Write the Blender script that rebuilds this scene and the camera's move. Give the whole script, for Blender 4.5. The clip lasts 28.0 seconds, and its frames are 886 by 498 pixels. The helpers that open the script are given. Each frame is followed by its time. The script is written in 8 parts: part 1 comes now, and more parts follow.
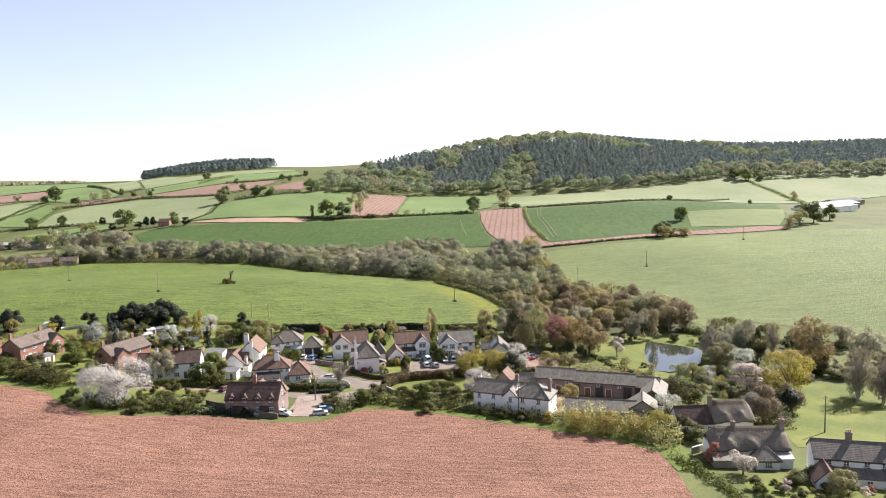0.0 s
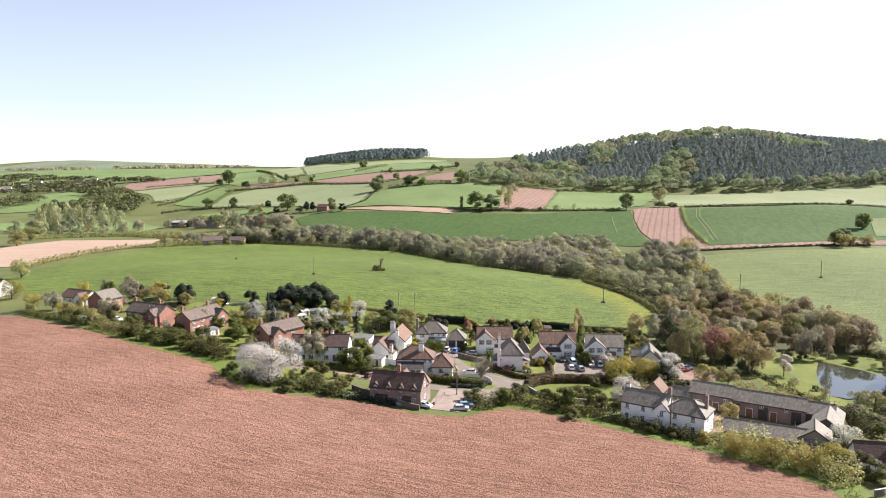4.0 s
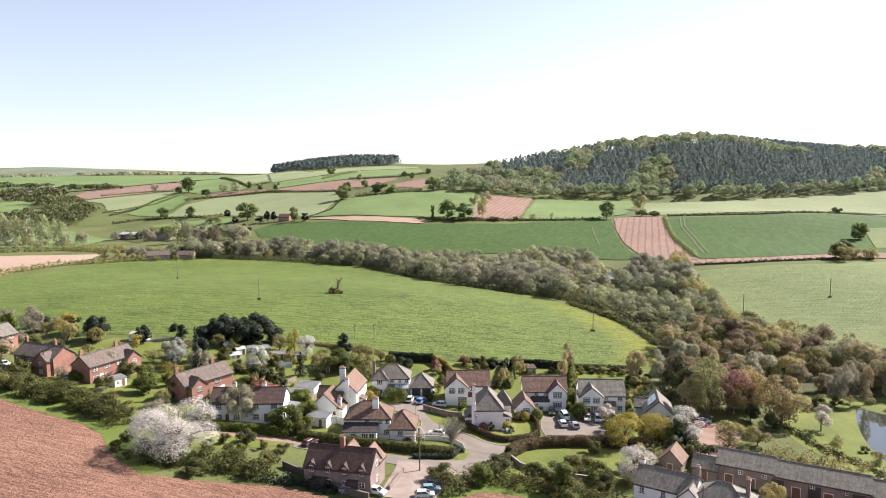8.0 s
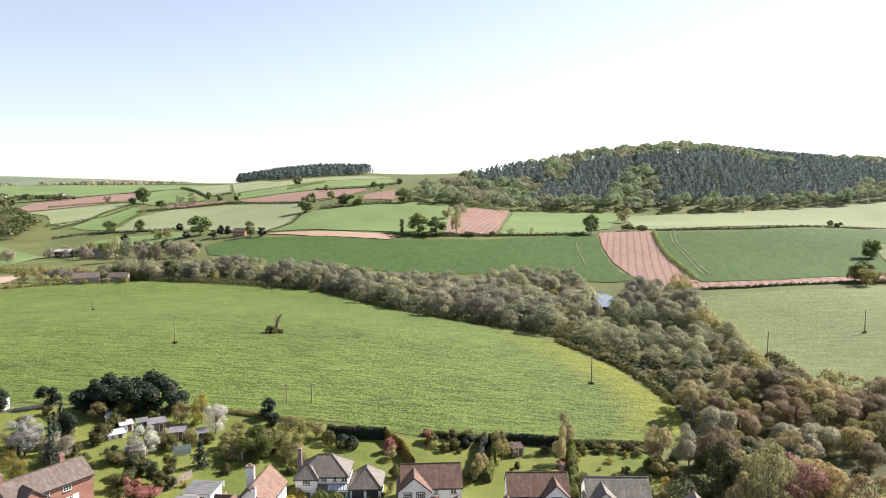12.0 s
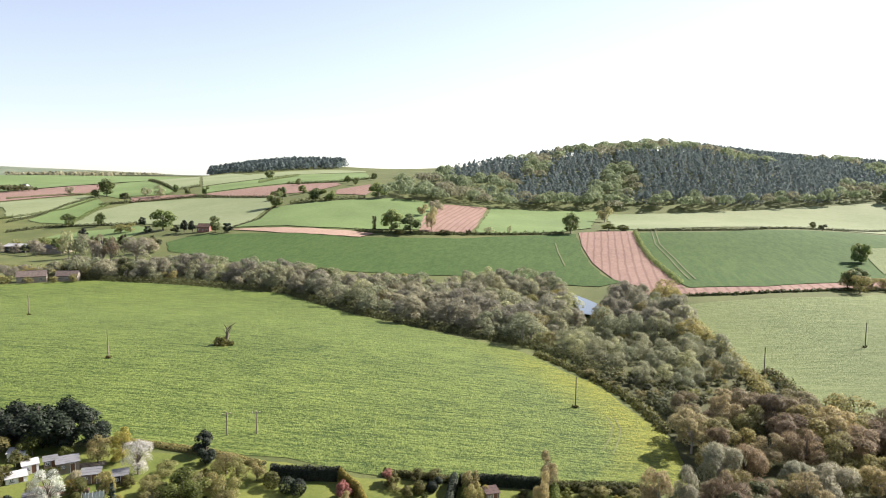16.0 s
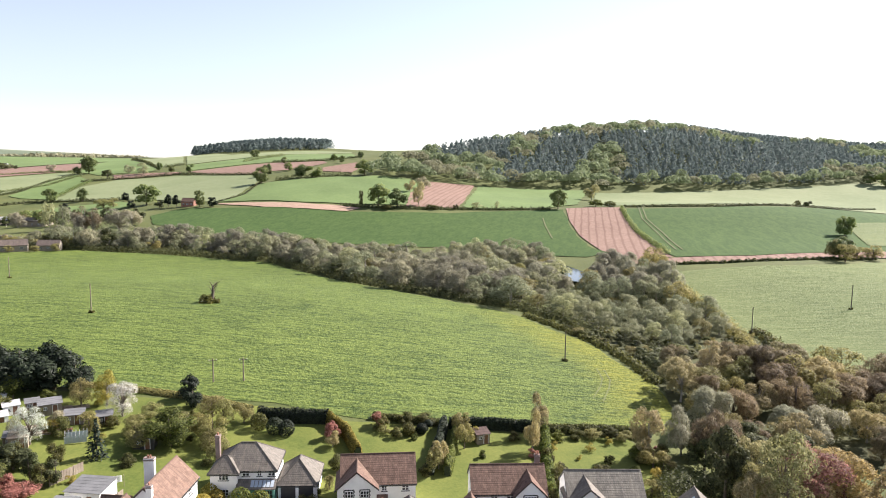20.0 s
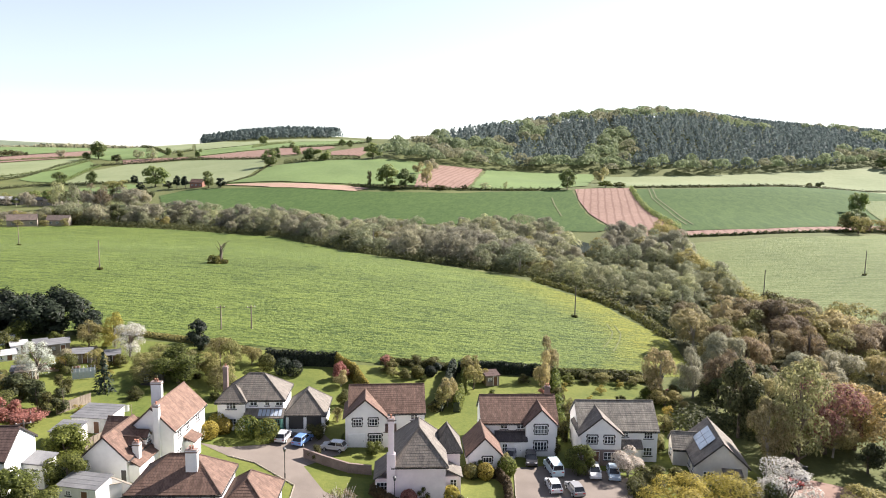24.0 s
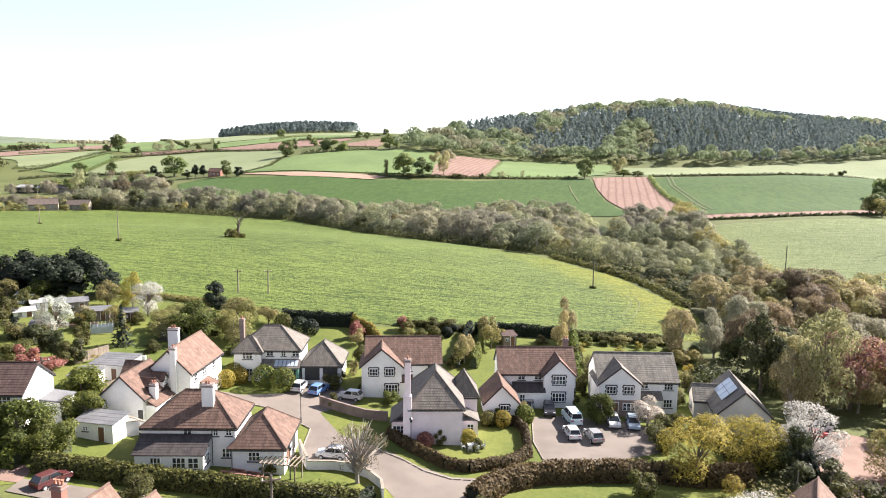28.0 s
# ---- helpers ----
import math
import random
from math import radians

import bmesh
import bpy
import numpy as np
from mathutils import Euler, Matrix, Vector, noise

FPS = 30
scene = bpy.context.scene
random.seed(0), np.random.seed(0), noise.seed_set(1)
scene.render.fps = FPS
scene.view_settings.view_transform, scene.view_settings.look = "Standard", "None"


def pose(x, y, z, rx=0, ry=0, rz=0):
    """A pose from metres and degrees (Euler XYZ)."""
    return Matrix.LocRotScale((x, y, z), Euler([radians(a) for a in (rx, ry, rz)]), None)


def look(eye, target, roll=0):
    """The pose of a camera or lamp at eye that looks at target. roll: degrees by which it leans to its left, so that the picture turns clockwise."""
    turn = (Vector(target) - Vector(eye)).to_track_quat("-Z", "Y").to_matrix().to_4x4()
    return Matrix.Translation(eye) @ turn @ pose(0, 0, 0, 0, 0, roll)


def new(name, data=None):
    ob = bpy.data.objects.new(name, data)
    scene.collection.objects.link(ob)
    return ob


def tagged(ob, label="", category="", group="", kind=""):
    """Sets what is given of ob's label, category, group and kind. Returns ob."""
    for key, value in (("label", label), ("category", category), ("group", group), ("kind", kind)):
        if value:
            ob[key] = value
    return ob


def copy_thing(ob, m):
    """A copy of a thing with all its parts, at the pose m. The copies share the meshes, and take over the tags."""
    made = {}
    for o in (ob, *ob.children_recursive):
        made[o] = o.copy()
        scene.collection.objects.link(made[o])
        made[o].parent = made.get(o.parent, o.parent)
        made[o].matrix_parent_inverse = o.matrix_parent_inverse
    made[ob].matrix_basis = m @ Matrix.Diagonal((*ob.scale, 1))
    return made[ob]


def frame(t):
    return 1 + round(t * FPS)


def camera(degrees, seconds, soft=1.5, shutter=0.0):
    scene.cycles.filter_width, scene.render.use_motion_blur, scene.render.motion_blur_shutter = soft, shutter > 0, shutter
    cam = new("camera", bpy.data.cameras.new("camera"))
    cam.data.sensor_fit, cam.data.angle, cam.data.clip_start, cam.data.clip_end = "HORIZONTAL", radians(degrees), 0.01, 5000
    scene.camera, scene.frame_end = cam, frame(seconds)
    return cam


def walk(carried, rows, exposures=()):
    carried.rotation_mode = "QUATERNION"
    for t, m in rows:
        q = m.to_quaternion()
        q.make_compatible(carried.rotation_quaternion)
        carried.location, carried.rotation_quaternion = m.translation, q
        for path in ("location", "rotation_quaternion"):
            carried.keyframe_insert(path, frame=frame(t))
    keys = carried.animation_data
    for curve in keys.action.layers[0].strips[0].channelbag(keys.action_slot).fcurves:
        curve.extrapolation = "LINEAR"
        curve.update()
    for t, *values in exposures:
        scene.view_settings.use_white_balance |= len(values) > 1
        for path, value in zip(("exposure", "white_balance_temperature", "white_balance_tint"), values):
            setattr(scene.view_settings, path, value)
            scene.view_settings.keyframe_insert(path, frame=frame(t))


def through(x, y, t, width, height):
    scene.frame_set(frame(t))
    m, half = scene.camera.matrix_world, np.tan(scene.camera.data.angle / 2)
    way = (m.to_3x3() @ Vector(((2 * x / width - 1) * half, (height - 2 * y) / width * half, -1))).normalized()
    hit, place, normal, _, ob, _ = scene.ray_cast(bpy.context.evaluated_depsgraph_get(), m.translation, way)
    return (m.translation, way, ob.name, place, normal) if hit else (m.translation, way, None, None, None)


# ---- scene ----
# the flight: a drone over the village, seconds, place, yaw, pitch and roll in degrees
cam = camera(63.76, 28.0, soft=1.0)
PATH = [
    (0.0, -1.36, -128.74, 63.43, -6.645, -6.577, -1.944),
    (0.5, -2.22, -128.70, 63.47, -6.397, -6.629, -1.692),
    (1.0, -2.60, -128.50, 63.40, -1.714, -6.560, -1.342),
    (1.5, -2.04, -128.19, 63.35, 4.204, -6.535, -0.912),
    (2.0, -1.79, -128.05, 63.38, 5.460, -6.635, -0.750),
    (2.5, -1.76, -127.99, 63.51, 5.508, -6.750, -0.614),
    (4.5, -2.51, -120.47, 63.99, 4.915, -6.941, -0.396),
    (5.0, -2.73, -116.30, 64.10, 4.658, -6.892, -0.391),
    (5.5, -2.87, -111.59, 64.04, 4.363, -6.807, -0.418),
    (6.0, -2.97, -106.22, 63.95, 4.107, -6.743, -0.430),
    (6.5, -3.02, -100.26, 64.04, 3.867, -6.697, -0.450),
    (7.0, -2.96, -93.95, 64.16, 3.554, -6.619, -0.459),
    (7.5, -2.85, -87.36, 64.25, 3.279, -6.523, -0.475),
    (8.0, -2.73, -80.59, 64.32, 2.988, -6.449, -0.489),
    (8.5, -2.59, -73.65, 64.37, 2.711, -6.367, -0.485),
    (9.0, -2.45, -66.63, 64.41, 2.426, -6.268, -0.479),
    (9.5, -2.33, -59.73, 64.38, 2.182, -6.156, -0.446),
    (10.0, -2.21, -52.93, 64.41, 1.920, -6.064, -0.408),
    (10.5, -2.00, -46.05, 64.56, 1.667, -5.953, -0.423),
    (11.0, -1.68, -39.05, 64.70, 1.434, -5.852, -0.420),
    (11.5, -1.34, -32.04, 64.80, 1.230, -5.775, -0.405),
    (12.0, -0.99, -25.03, 64.96, 1.016, -5.694, -0.414),
    (12.5, -0.74, -18.16, 65.13, 0.838, -5.573, -0.329),
    (14.5, 0.15, -2.05, 66.44, -0.253, -5.452, -0.066),
    (15.0, 0.53, -1.25, 66.47, -0.462, -5.807, 0.104),
    (15.5, 0.84, -1.05, 66.27, -0.635, -6.005, 0.230),
    (16.0, 1.00, -1.07, 65.81, -0.826, -6.119, 0.336),
    (16.5, 1.13, -1.10, 65.05, -1.001, -6.278, 0.417),
    (17.0, 1.07, -0.98, 64.02, -1.156, -6.443, 0.460),
    (17.5, 1.01, -0.76, 62.79, -1.324, -6.621, 0.481),
    (18.0, 0.84, -0.64, 61.55, -1.465, -6.768, 0.542),
    (18.5, 0.66, -0.56, 60.23, -1.626, -6.852, 0.611),
    (19.0, 0.45, -0.48, 58.94, -1.766, -6.945, 0.627),
    (19.5, 0.25, -0.29, 57.66, -1.920, -7.051, 0.660),
    (20.0, 0.11, -0.10, 56.37, -1.984, -7.169, 0.695),
    (20.5, 0.08, 0.01, 55.06, -1.491, -7.303, 0.727),
    (21.0, 0.12, 0.05, 53.68, -0.919, -7.354, 0.736),
    (21.5, 0.18, 0.00, 52.40, -0.858, -7.430, 0.742),
    (23.5, 0.09, -0.10, 47.34, -1.343, -7.626, 0.682),
    (24.0, 0.03, 0.02, 45.99, -1.331, -7.692, 0.713),
    (24.5, 0.02, 0.13, 44.57, -0.978, -7.735, 0.723),
    (25.0, -0.03, 0.18, 43.27, -0.738, -7.775, 0.730),
    (25.5, -0.01, 0.07, 42.15, -0.461, -7.827, 0.701),
    (26.0, 0.01, 0.01, 41.20, -0.528, -7.866, 0.719),
    (26.5, -0.09, -0.01, 40.34, -0.224, -7.892, 0.734),
    (27.0, 0.03, -0.01, 39.48, 0.026, -7.827, 0.725),
    (27.5, 0.02, 0.01, 38.83, 0.057, -7.859, 0.717),
    (28.0, 0.00, 0.00, 38.50, 0.000, -7.858, 0.691),
]
walk(cam, [(t, pose(x, y, z, 90 + pitch, 0, yaw) @ pose(0, 0, 0, 0, 0, roll)) for t, x, y, z, yaw, pitch, roll in PATH],
     exposures=[(0.0, 1.46, 6000, 14), (14.0, 1.46, 6000, 14), (21.5, 1.53, 6000, 14), (25.0, 1.62, 6000, 14), (28.0, 1.80, 6000, 14)])

# ---- sky and sun: clear spring day, sun ahead and to the right
SUN_AZ, SUN_EL = math.atan2(0.86, 0.50), radians(37)
world = bpy.data.worlds.new("sky")
scene.world = world
world.use_nodes = True
wn = world.node_tree
sky = wn.nodes.new("ShaderNodeTexSky")
sky.sky_type, sky.sun_disc = "NISHITA", False
sky.sun_elevation, sky.sun_rotation = SUN_EL, SUN_AZ
sky.air_density, sky.dust_density, sky.ozone_density = 1.0, 0.25, 0.8
wn.nodes["Background"].inputs["Strength"].default_value = 0.062
pale = wn.nodes.new("ShaderNodeHueSaturation")
pale.inputs["Saturation"].default_value, pale.inputs["Hue"].default_value = 0.5, 0.508
wn.links.new(sky.outputs[0], pale.inputs["Color"])
wn.links.new(pale.outputs[0], wn.nodes["Background"].inputs[0])
sun_data = bpy.data.lights.new("sun", "SUN")
sun_data.energy, sun_data.angle, sun_data.color = 5.0, radians(0.55), (1.0, 0.90, 0.77)
sun = new("sun", sun_data)
sun_dir = Vector((math.sin(SUN_AZ) * math.cos(SUN_EL), math.cos(SUN_AZ) * math.cos(SUN_EL), math.sin(SUN_EL)))
sun.matrix_world = look((0, 0, 200), Vector((0, 0, 200)) - sun_dir)

# ---- materials
def nodes_of(name):
    m = bpy.data.materials.new(name)
    m.use_nodes = True
    t = m.node_tree
    return m, t, t.nodes["Principled BSDF"]


def ramp(t, fac, stops):
    r = t.nodes.new("ShaderNodeValToRGB")
    el = r.color_ramp.elements
    while len(el) < len(stops):
        el.new(0.5)
    for e, (p, c) in zip(el, stops):
        e.position, e.color = p, (*c, 1)
    t.links.new(fac, r.inputs[0])
    return r.outputs[0]


def noise_tex(t, scale, detail=4.0, rough=0.6, vec=None, stretch=None):
    n = t.nodes.new("ShaderNodeTexNoise")
    n.inputs["Scale"].default_value, n.inputs["Detail"].default_value, n.inputs["Roughness"].default_value = scale, detail, rough
    if vec is None:
        vec = t.nodes.new("ShaderNodeNewGeometry").outputs["Position"]
    if stretch:
        mp = t.nodes.new("ShaderNodeMapping")
        mp.inputs["Rotation"].default_value[2] = stretch[0]
        mp.inputs["Scale"].default_value = stretch[1]
        t.links.new(vec, mp.inputs[0])
        vec = mp.outputs[0]
    t.links.new(vec, n.inputs["Vector"])
    return n.outputs["Fac"]


def mixc(t, fac, a, b, mode="MIX"):
    m = t.nodes.new("ShaderNodeMix")
    m.data_type, m.blend_type = "RGBA", mode
    for sock, v in ((m.inputs[0], fac), (m.inputs[6], a), (m.inputs[7], b)):
        if isinstance(v, (int, float)):
            sock.default_value = v
        elif isinstance(v, tuple):
            sock.default_value = (*v, 1)
        else:
            t.links.new(v, sock)
    return m.outputs[2]


def bump(t, bsdf, h, strength=0.4, dist=0.1):
    b = t.nodes.new("ShaderNodeBump")
    b.inputs["Strength"].default_value, b.inputs["Distance"].default_value = strength, dist
    t.links.new(h, b.inputs["Height"])
    t.links.new(b.outputs[0], bsdf.inputs["Normal"])


def two_tone(name, a, b, fine=6.0, broad=0.12, rough=0.9, bmp=0.3, dist=0.05, third=None, stretch=None, obj=False):
    """A surface that varies at two scales between a and b, with relief."""
    m, t, p = nodes_of(name)
    vec = t.nodes.new("ShaderNodeTexCoord").outputs["Object"] if obj else None
    f1 = noise_tex(t, fine, 5, 0.65, vec, stretch)
    f2 = noise_tex(t, broad, 3, 0.55, vec)
    c1 = ramp(t, f1, [(0.3, a), (0.7, b)])
    lo = tuple(v * 0.72 for v in a)
    c2 = ramp(t, f2, [(0.35, lo), (0.65, third or b)])
    t.links.new(mixc(t, 0.45, c1, c2), p.inputs["Base Color"])
    p.inputs["Roughness"].default_value = rough
    p.inputs["Specular IOR Level"].default_value = 0.2
    if bmp:
        bump(t, p, f1, bmp, dist)
    return m


def plain(name, c, rough=0.6, metal=0.0, spec=0.4, vary=0.12, scale=3.0):
    m, t, p = nodes_of(name)
    f = noise_tex(t, scale, 4, 0.6)
    t.links.new(ramp(t, f, [(0.3, tuple(v * (1 - vary) for v in c)), (0.7, tuple(min(1, v * (1 + vary)) for v in c))]), p.inputs["Base Color"])
    p.inputs["Roughness"].default_value, p.inputs["Metallic"].default_value, p.inputs["Specular IOR Level"].default_value = rough, metal, spec
    return m


def math_node(t, op, a, b):
    m = t.nodes.new("ShaderNodeMath")
    m.operation = op
    for sock, v in zip(m.inputs, (a, b)):
        if isinstance(v, float):
            sock.default_value = v
        else:
            t.links.new(v, sock)
    return m.outputs[0]


def rows_mat(name, a, b, angle, spacing, mix=0.5, bmp=0.5, dist=0.15, rough=0.95, broad=0.03, third=None, clod=1.2, lines=False, spec=0.15, steep=0.08, edge=None):
    """A worked field: drill rows at an angle (degrees) and spacing (metres), broken by clods and broad patches."""
    m, t, p = nodes_of(name)
    pos = t.nodes.new("ShaderNodeNewGeometry").outputs["Position"]
    mp = t.nodes.new("ShaderNodeMapping")
    mp.vector_type = "TEXTURE"
    mp.inputs["Rotation"].default_value[2] = radians(angle)
    t.links.new(pos, mp.inputs[0])
    mp.inputs["Scale"].default_value = (spacing / 0.10, spacing, 1.0)
    w = t.nodes.new("ShaderNodeTexNoise")
    w.inputs["Scale"].default_value, w.inputs["Detail"].default_value, w.inputs["Roughness"].default_value = 1.0, 5.0, 0.7
    w.inputs["Distortion"].default_value = 0.4
    t.links.new(mp.outputs[0], w.inputs["Vector"])
    streak = w.outputs["Fac"]
    if lines:
        wv = t.nodes.new("ShaderNodeTexWave")
        wv.bands_direction = "Y"
        wv.inputs["Scale"].default_value, wv.inputs["Distortion"].default_value, wv.inputs["Detail Scale"].default_value = 0.314, 1.2, 2.0
        t.links.new(mp.outputs[0], wv.inputs["Vector"])
        streak = mixc(t, 0.65, w.outputs["Fac"], ramp(t, wv.outputs["Fac"], [(0.06, (0.25, 0.25, 0.25)), (0.22, (0.56, 0.56, 0.56))]))
    n1 = noise_tex(t, clod, 6, 0.7)
    n2 = noise_tex(t, broad, 4, 0.55)
    mx = mixc(t, mix, n1, streak)
    c = ramp(t, mx, [(0.5 - steep, a), (0.5 + steep, b)])
    c2 = ramp(t, n2, [(0.35, tuple(v * 0.85 for v in a)), (0.68, third or b)])
    col = mixc(t, 0.28, c, c2)
    if edge:
        # flowering weeds thicken towards the stream side of the crop
        xyz = t.nodes.new("ShaderNodeSeparateXYZ")
        t.links.new(pos, xyz.inputs[0])
        bow = math_node(t, "POWER", math_node(t, "MAXIMUM", math_node(t, "SUBTRACT", xyz.outputs[1], 160.0), 0.0), 2.0)
        run = math_node(t, "ADD", xyz.outputs[0], math_node(t, "MULTIPLY", bow, 0.004))
        run = math_node(t, "ADD", run, math_node(t, "MULTIPLY", math_node(t, "SUBTRACT", noise_tex(t, 0.09, 5, 0.65), 0.5), 34.0))
        share = math_node(t, "MULTIPLY", math_node(t, "SUBTRACT", run, 38.0), 0.06)
        share.node.use_clamp = True
        near = math_node(t, "MULTIPLY", math_node(t, "SUBTRACT", 262.0, xyz.outputs[1]), 0.02)
        near.node.use_clamp = True
        share = math_node(t, "MULTIPLY", share, near)
        weeds = ramp(t, mx, [(0.42, edge[0]), (0.58, edge[1])])
        col = mixc(t, math_node(t, "MULTIPLY", share, 0.9), col, weeds)
    t.links.new(col, p.inputs["Base Color"])
    p.inputs["Roughness"].default_value, p.inputs["Specular IOR Level"].default_value = rough, spec
    bump(t, p, mx, bmp, dist)
    return m


def leaf_mat(name, a, b, rough=0.65, through=0.42):
    m, t, p = nodes_of(name)
    g = t.nodes.new("ShaderNodeNewGeometry").outputs["Random Per Island"]
    o = t.nodes.new("ShaderNodeObjectInfo").outputs["Random"]
    c = ramp(t, g, [(0.0, a), (1.0, b)])
    tint = ramp(t, o, [(0.0, (0.66, 0.70, 0.68)), (0.35, (0.95, 0.90, 0.86)), (0.65, (0.92, 1.0, 0.86)), (1.0, (1.2, 1.14, 0.98))])
    col = mixc(t, 1.0, c, tint, "MULTIPLY")
    t.links.new(col, p.inputs["Base Color"])
    p.inputs["Roughness"].default_value, p.inputs["Specular IOR Level"].default_value = rough, 0.25
    tr = t.nodes.new("ShaderNodeBsdfTranslucent")
    t.links.new(col, tr.inputs["Color"])
    mix = t.nodes.new("ShaderNodeMixShader")
    mix.inputs[0].default_value = through
    t.links.new(p.outputs[0], mix.inputs[1])
    t.links.new(tr.outputs[0], mix.inputs[2])
    t.links.new(mix.outputs[0], t.nodes["Material Output"].inputs["Surface"])
    return m


M_grass = two_tone("rough_grass", (0.063, 0.080, 0.024), (0.126, 0.139, 0.042), 1.1, 0.03, bmp=0.6, dist=0.2, third=(0.126, 0.130, 0.046))
M_lawn = two_tone("lawn", (0.071, 0.101, 0.018), (0.147, 0.164, 0.034), 1.6, 0.09, bmp=0.5, dist=0.12, third=(0.168, 0.168, 0.040))
M_crop = rows_mat("crop_rows", (0.029, 0.054, 0.007), (0.158, 0.197, 0.040), -6, 1.1, 0.45, 1.0, 0.9, third=(0.122, 0.160, 0.029), broad=0.02, clod=1.15, rough=0.8, spec=0.2, steep=0.062, edge=((0.075, 0.09, 0.008), (0.21, 0.215, 0.022)))
M_pale_crop = rows_mat("pale_crop_rows", (0.080, 0.109, 0.034), (0.185, 0.210, 0.084), -4, 1.3, 0.4, 1.0, 0.8, third=(0.160, 0.185, 0.063), broad=0.015, clod=1.3, rough=0.85, spec=0.15)
M_wheat = rows_mat("young_wheat", (0.033, 0.065, 0.014), (0.066, 0.105, 0.026), 75, 4.0, 0.5, 0.3, 0.2, third=(0.057, 0.094, 0.023), broad=0.012, clod=0.6)
M_pasture = two_tone("pasture", (0.093, 0.141, 0.042), (0.150, 0.196, 0.071), 0.35, 0.012, bmp=0.3, dist=0.3, third=(0.143, 0.200, 0.067))
M_paleland = two_tone("pale_pasture", (0.148, 0.184, 0.080), (0.210, 0.235, 0.118), 0.2, 0.01, bmp=0.2, dist=0.3, third=(0.215, 0.228, 0.126))
M_plough = rows_mat("red_plough", (0.113, 0.057, 0.039), (0.281, 0.155, 0.109), -13, 0.8, 0.42, 1.0, 0.65, third=(0.252, 0.139, 0.095), broad=0.03, clod=2.0, steep=0.07)
M_plough_far = rows_mat("far_red_plough", (0.155, 0.095, 0.071), (0.282, 0.191, 0.148), 77, 5.0, 0.6, 0.4, 0.4, third=(0.247, 0.162, 0.127), broad=0.01, clod=0.4, lines=True)
M_sand = rows_mat("bare_sandy_soil", (0.269, 0.186, 0.134), (0.350, 0.262, 0.202), 40, 5.0, 0.4, 0.4, 0.3, third=(0.336, 0.252, 0.191), broad=0.012, clod=0.5)
M_tarmac = two_tone("pale_road_surface", (0.160, 0.134, 0.112), (0.204, 0.174, 0.147), 8.0, 0.2, bmp=0.15, dist=0.01, third=(0.215, 0.181, 0.154))
# red gravel, darkened in colour for the tree shade over yard and drive
M_shadegravel = two_tone("shaded_red_gravel", (0.202, 0.130, 0.101), (0.277, 0.189, 0.151), 6.0, 0.3, bmp=0.3, dist=0.02)
M_yard = two_tone("pale_pink_gravel", (0.20, 0.155, 0.13), (0.29, 0.235, 0.20), 6.0, 0.3, bmp=0.3, dist=0.02)
# ---- the lie of the land: broad swells, by width in metres: (x, y, height)
SWELL_0 = (70, [(-160, 40, 7.9), (-160, 125, -5.2), (-160, 210, 9.6), (-80, 40, 2.8), (-80, 125, -0.5), (-80, 210, 2.8), (0, 40, -4.8), (0, 125, -6.2), (0, 210, 9.2), (80, 40, 1.2), (80, 125, 3.1), (80, 210, -6.0), (160, 40, -11.0), (160, 125, -4.8), (160, 210, 0.1), (-60, 320, 2.3), (40, 300, -4.8), (150, 320, 7.6)])
SWELL_1 = (150, [(-320, 420, 7.3), (-320, 600, -17.5), (-320, 780, -7.0), (-130, 420, -12.7), (-130, 600, 12.5), (-130, 780, 5.5), (60, 420, -7.0), (60, 600, 0.7), (60, 780, 6.0), (250, 420, 1.0), (250, 600, 2.2), (250, 780, 3.6), (440, 420, 2.9), (440, 600, -10.2), (440, 780, -1.6), (-120, 1300, -9.6)])
SWELL_2 = (90, [(60, 740, -10.4), (292, 528, 9.3)])
SWELL_3 = (100, [(160, 760, -15.8), (300, 760, -10.6)])
SWELL_4 = (330, [(-800, 1050, -2.1), (-800, 1500, 0.1), (-350, 1050, 15.6), (-350, 1500, 24.2), (100, 1050, 18.8), (100, 1500, 20.6), (550, 1050, 15.3), (550, 1500, 12.6), (1000, 1050, 40.4), (1000, 1500, 2.5), (-1000, 600, -1.1), (900, 600, -13.2)])
SWELL_5 = (120, [(300, 1020, 29.3), (100, 900, 11.8)])
SWELL_6 = (140, [(480, 1050, 11.0), (-500, 1690, -6)])
SWELL_7 = (130, [(-300, 1560, 17.5), (-150, 1540, -7), (-480, 1470, -6)])
SWELL_8 = (900, [(-1700, 2900, 36.5), (-600, 2700, 15.3), (500, 2400, 30.3), (1500, 2200, 46.4)])
SWELL_9 = (400, [(0, -300, 7.9)])
SWELL_10 = (480, [(-2900, 4200, 78), (-2000, 4400, 42), (-1200, 4500, 5)])
SWELLS = [SWELL_10, SWELL_0, SWELL_1, SWELL_2, SWELL_3, SWELL_4, SWELL_5, SWELL_6, SWELL_7, SWELL_8, SWELL_9]


def height(x, y):
    """Ground height; takes numbers or arrays."""
    z = 0.0 * np.asarray(x, float)
    for s, group in SWELLS:
        for gx, gy, a in group:
            z = z + a * np.exp(-((x - gx) ** 2 + (y - gy) ** 2) / (2 * s * s))
    return z


def part(name, bm, mat, parent=None, label="", smooth=False):
    me = bpy.data.meshes.new(name)
    bm.to_mesh(me)
    bm.free()
    if smooth:
        me.shade_smooth()
    if mat is not None:
        me.materials.append(mat)
    ob = new(name, me)
    ob.parent = parent
    if label:
        ob["label"] = label
    return ob


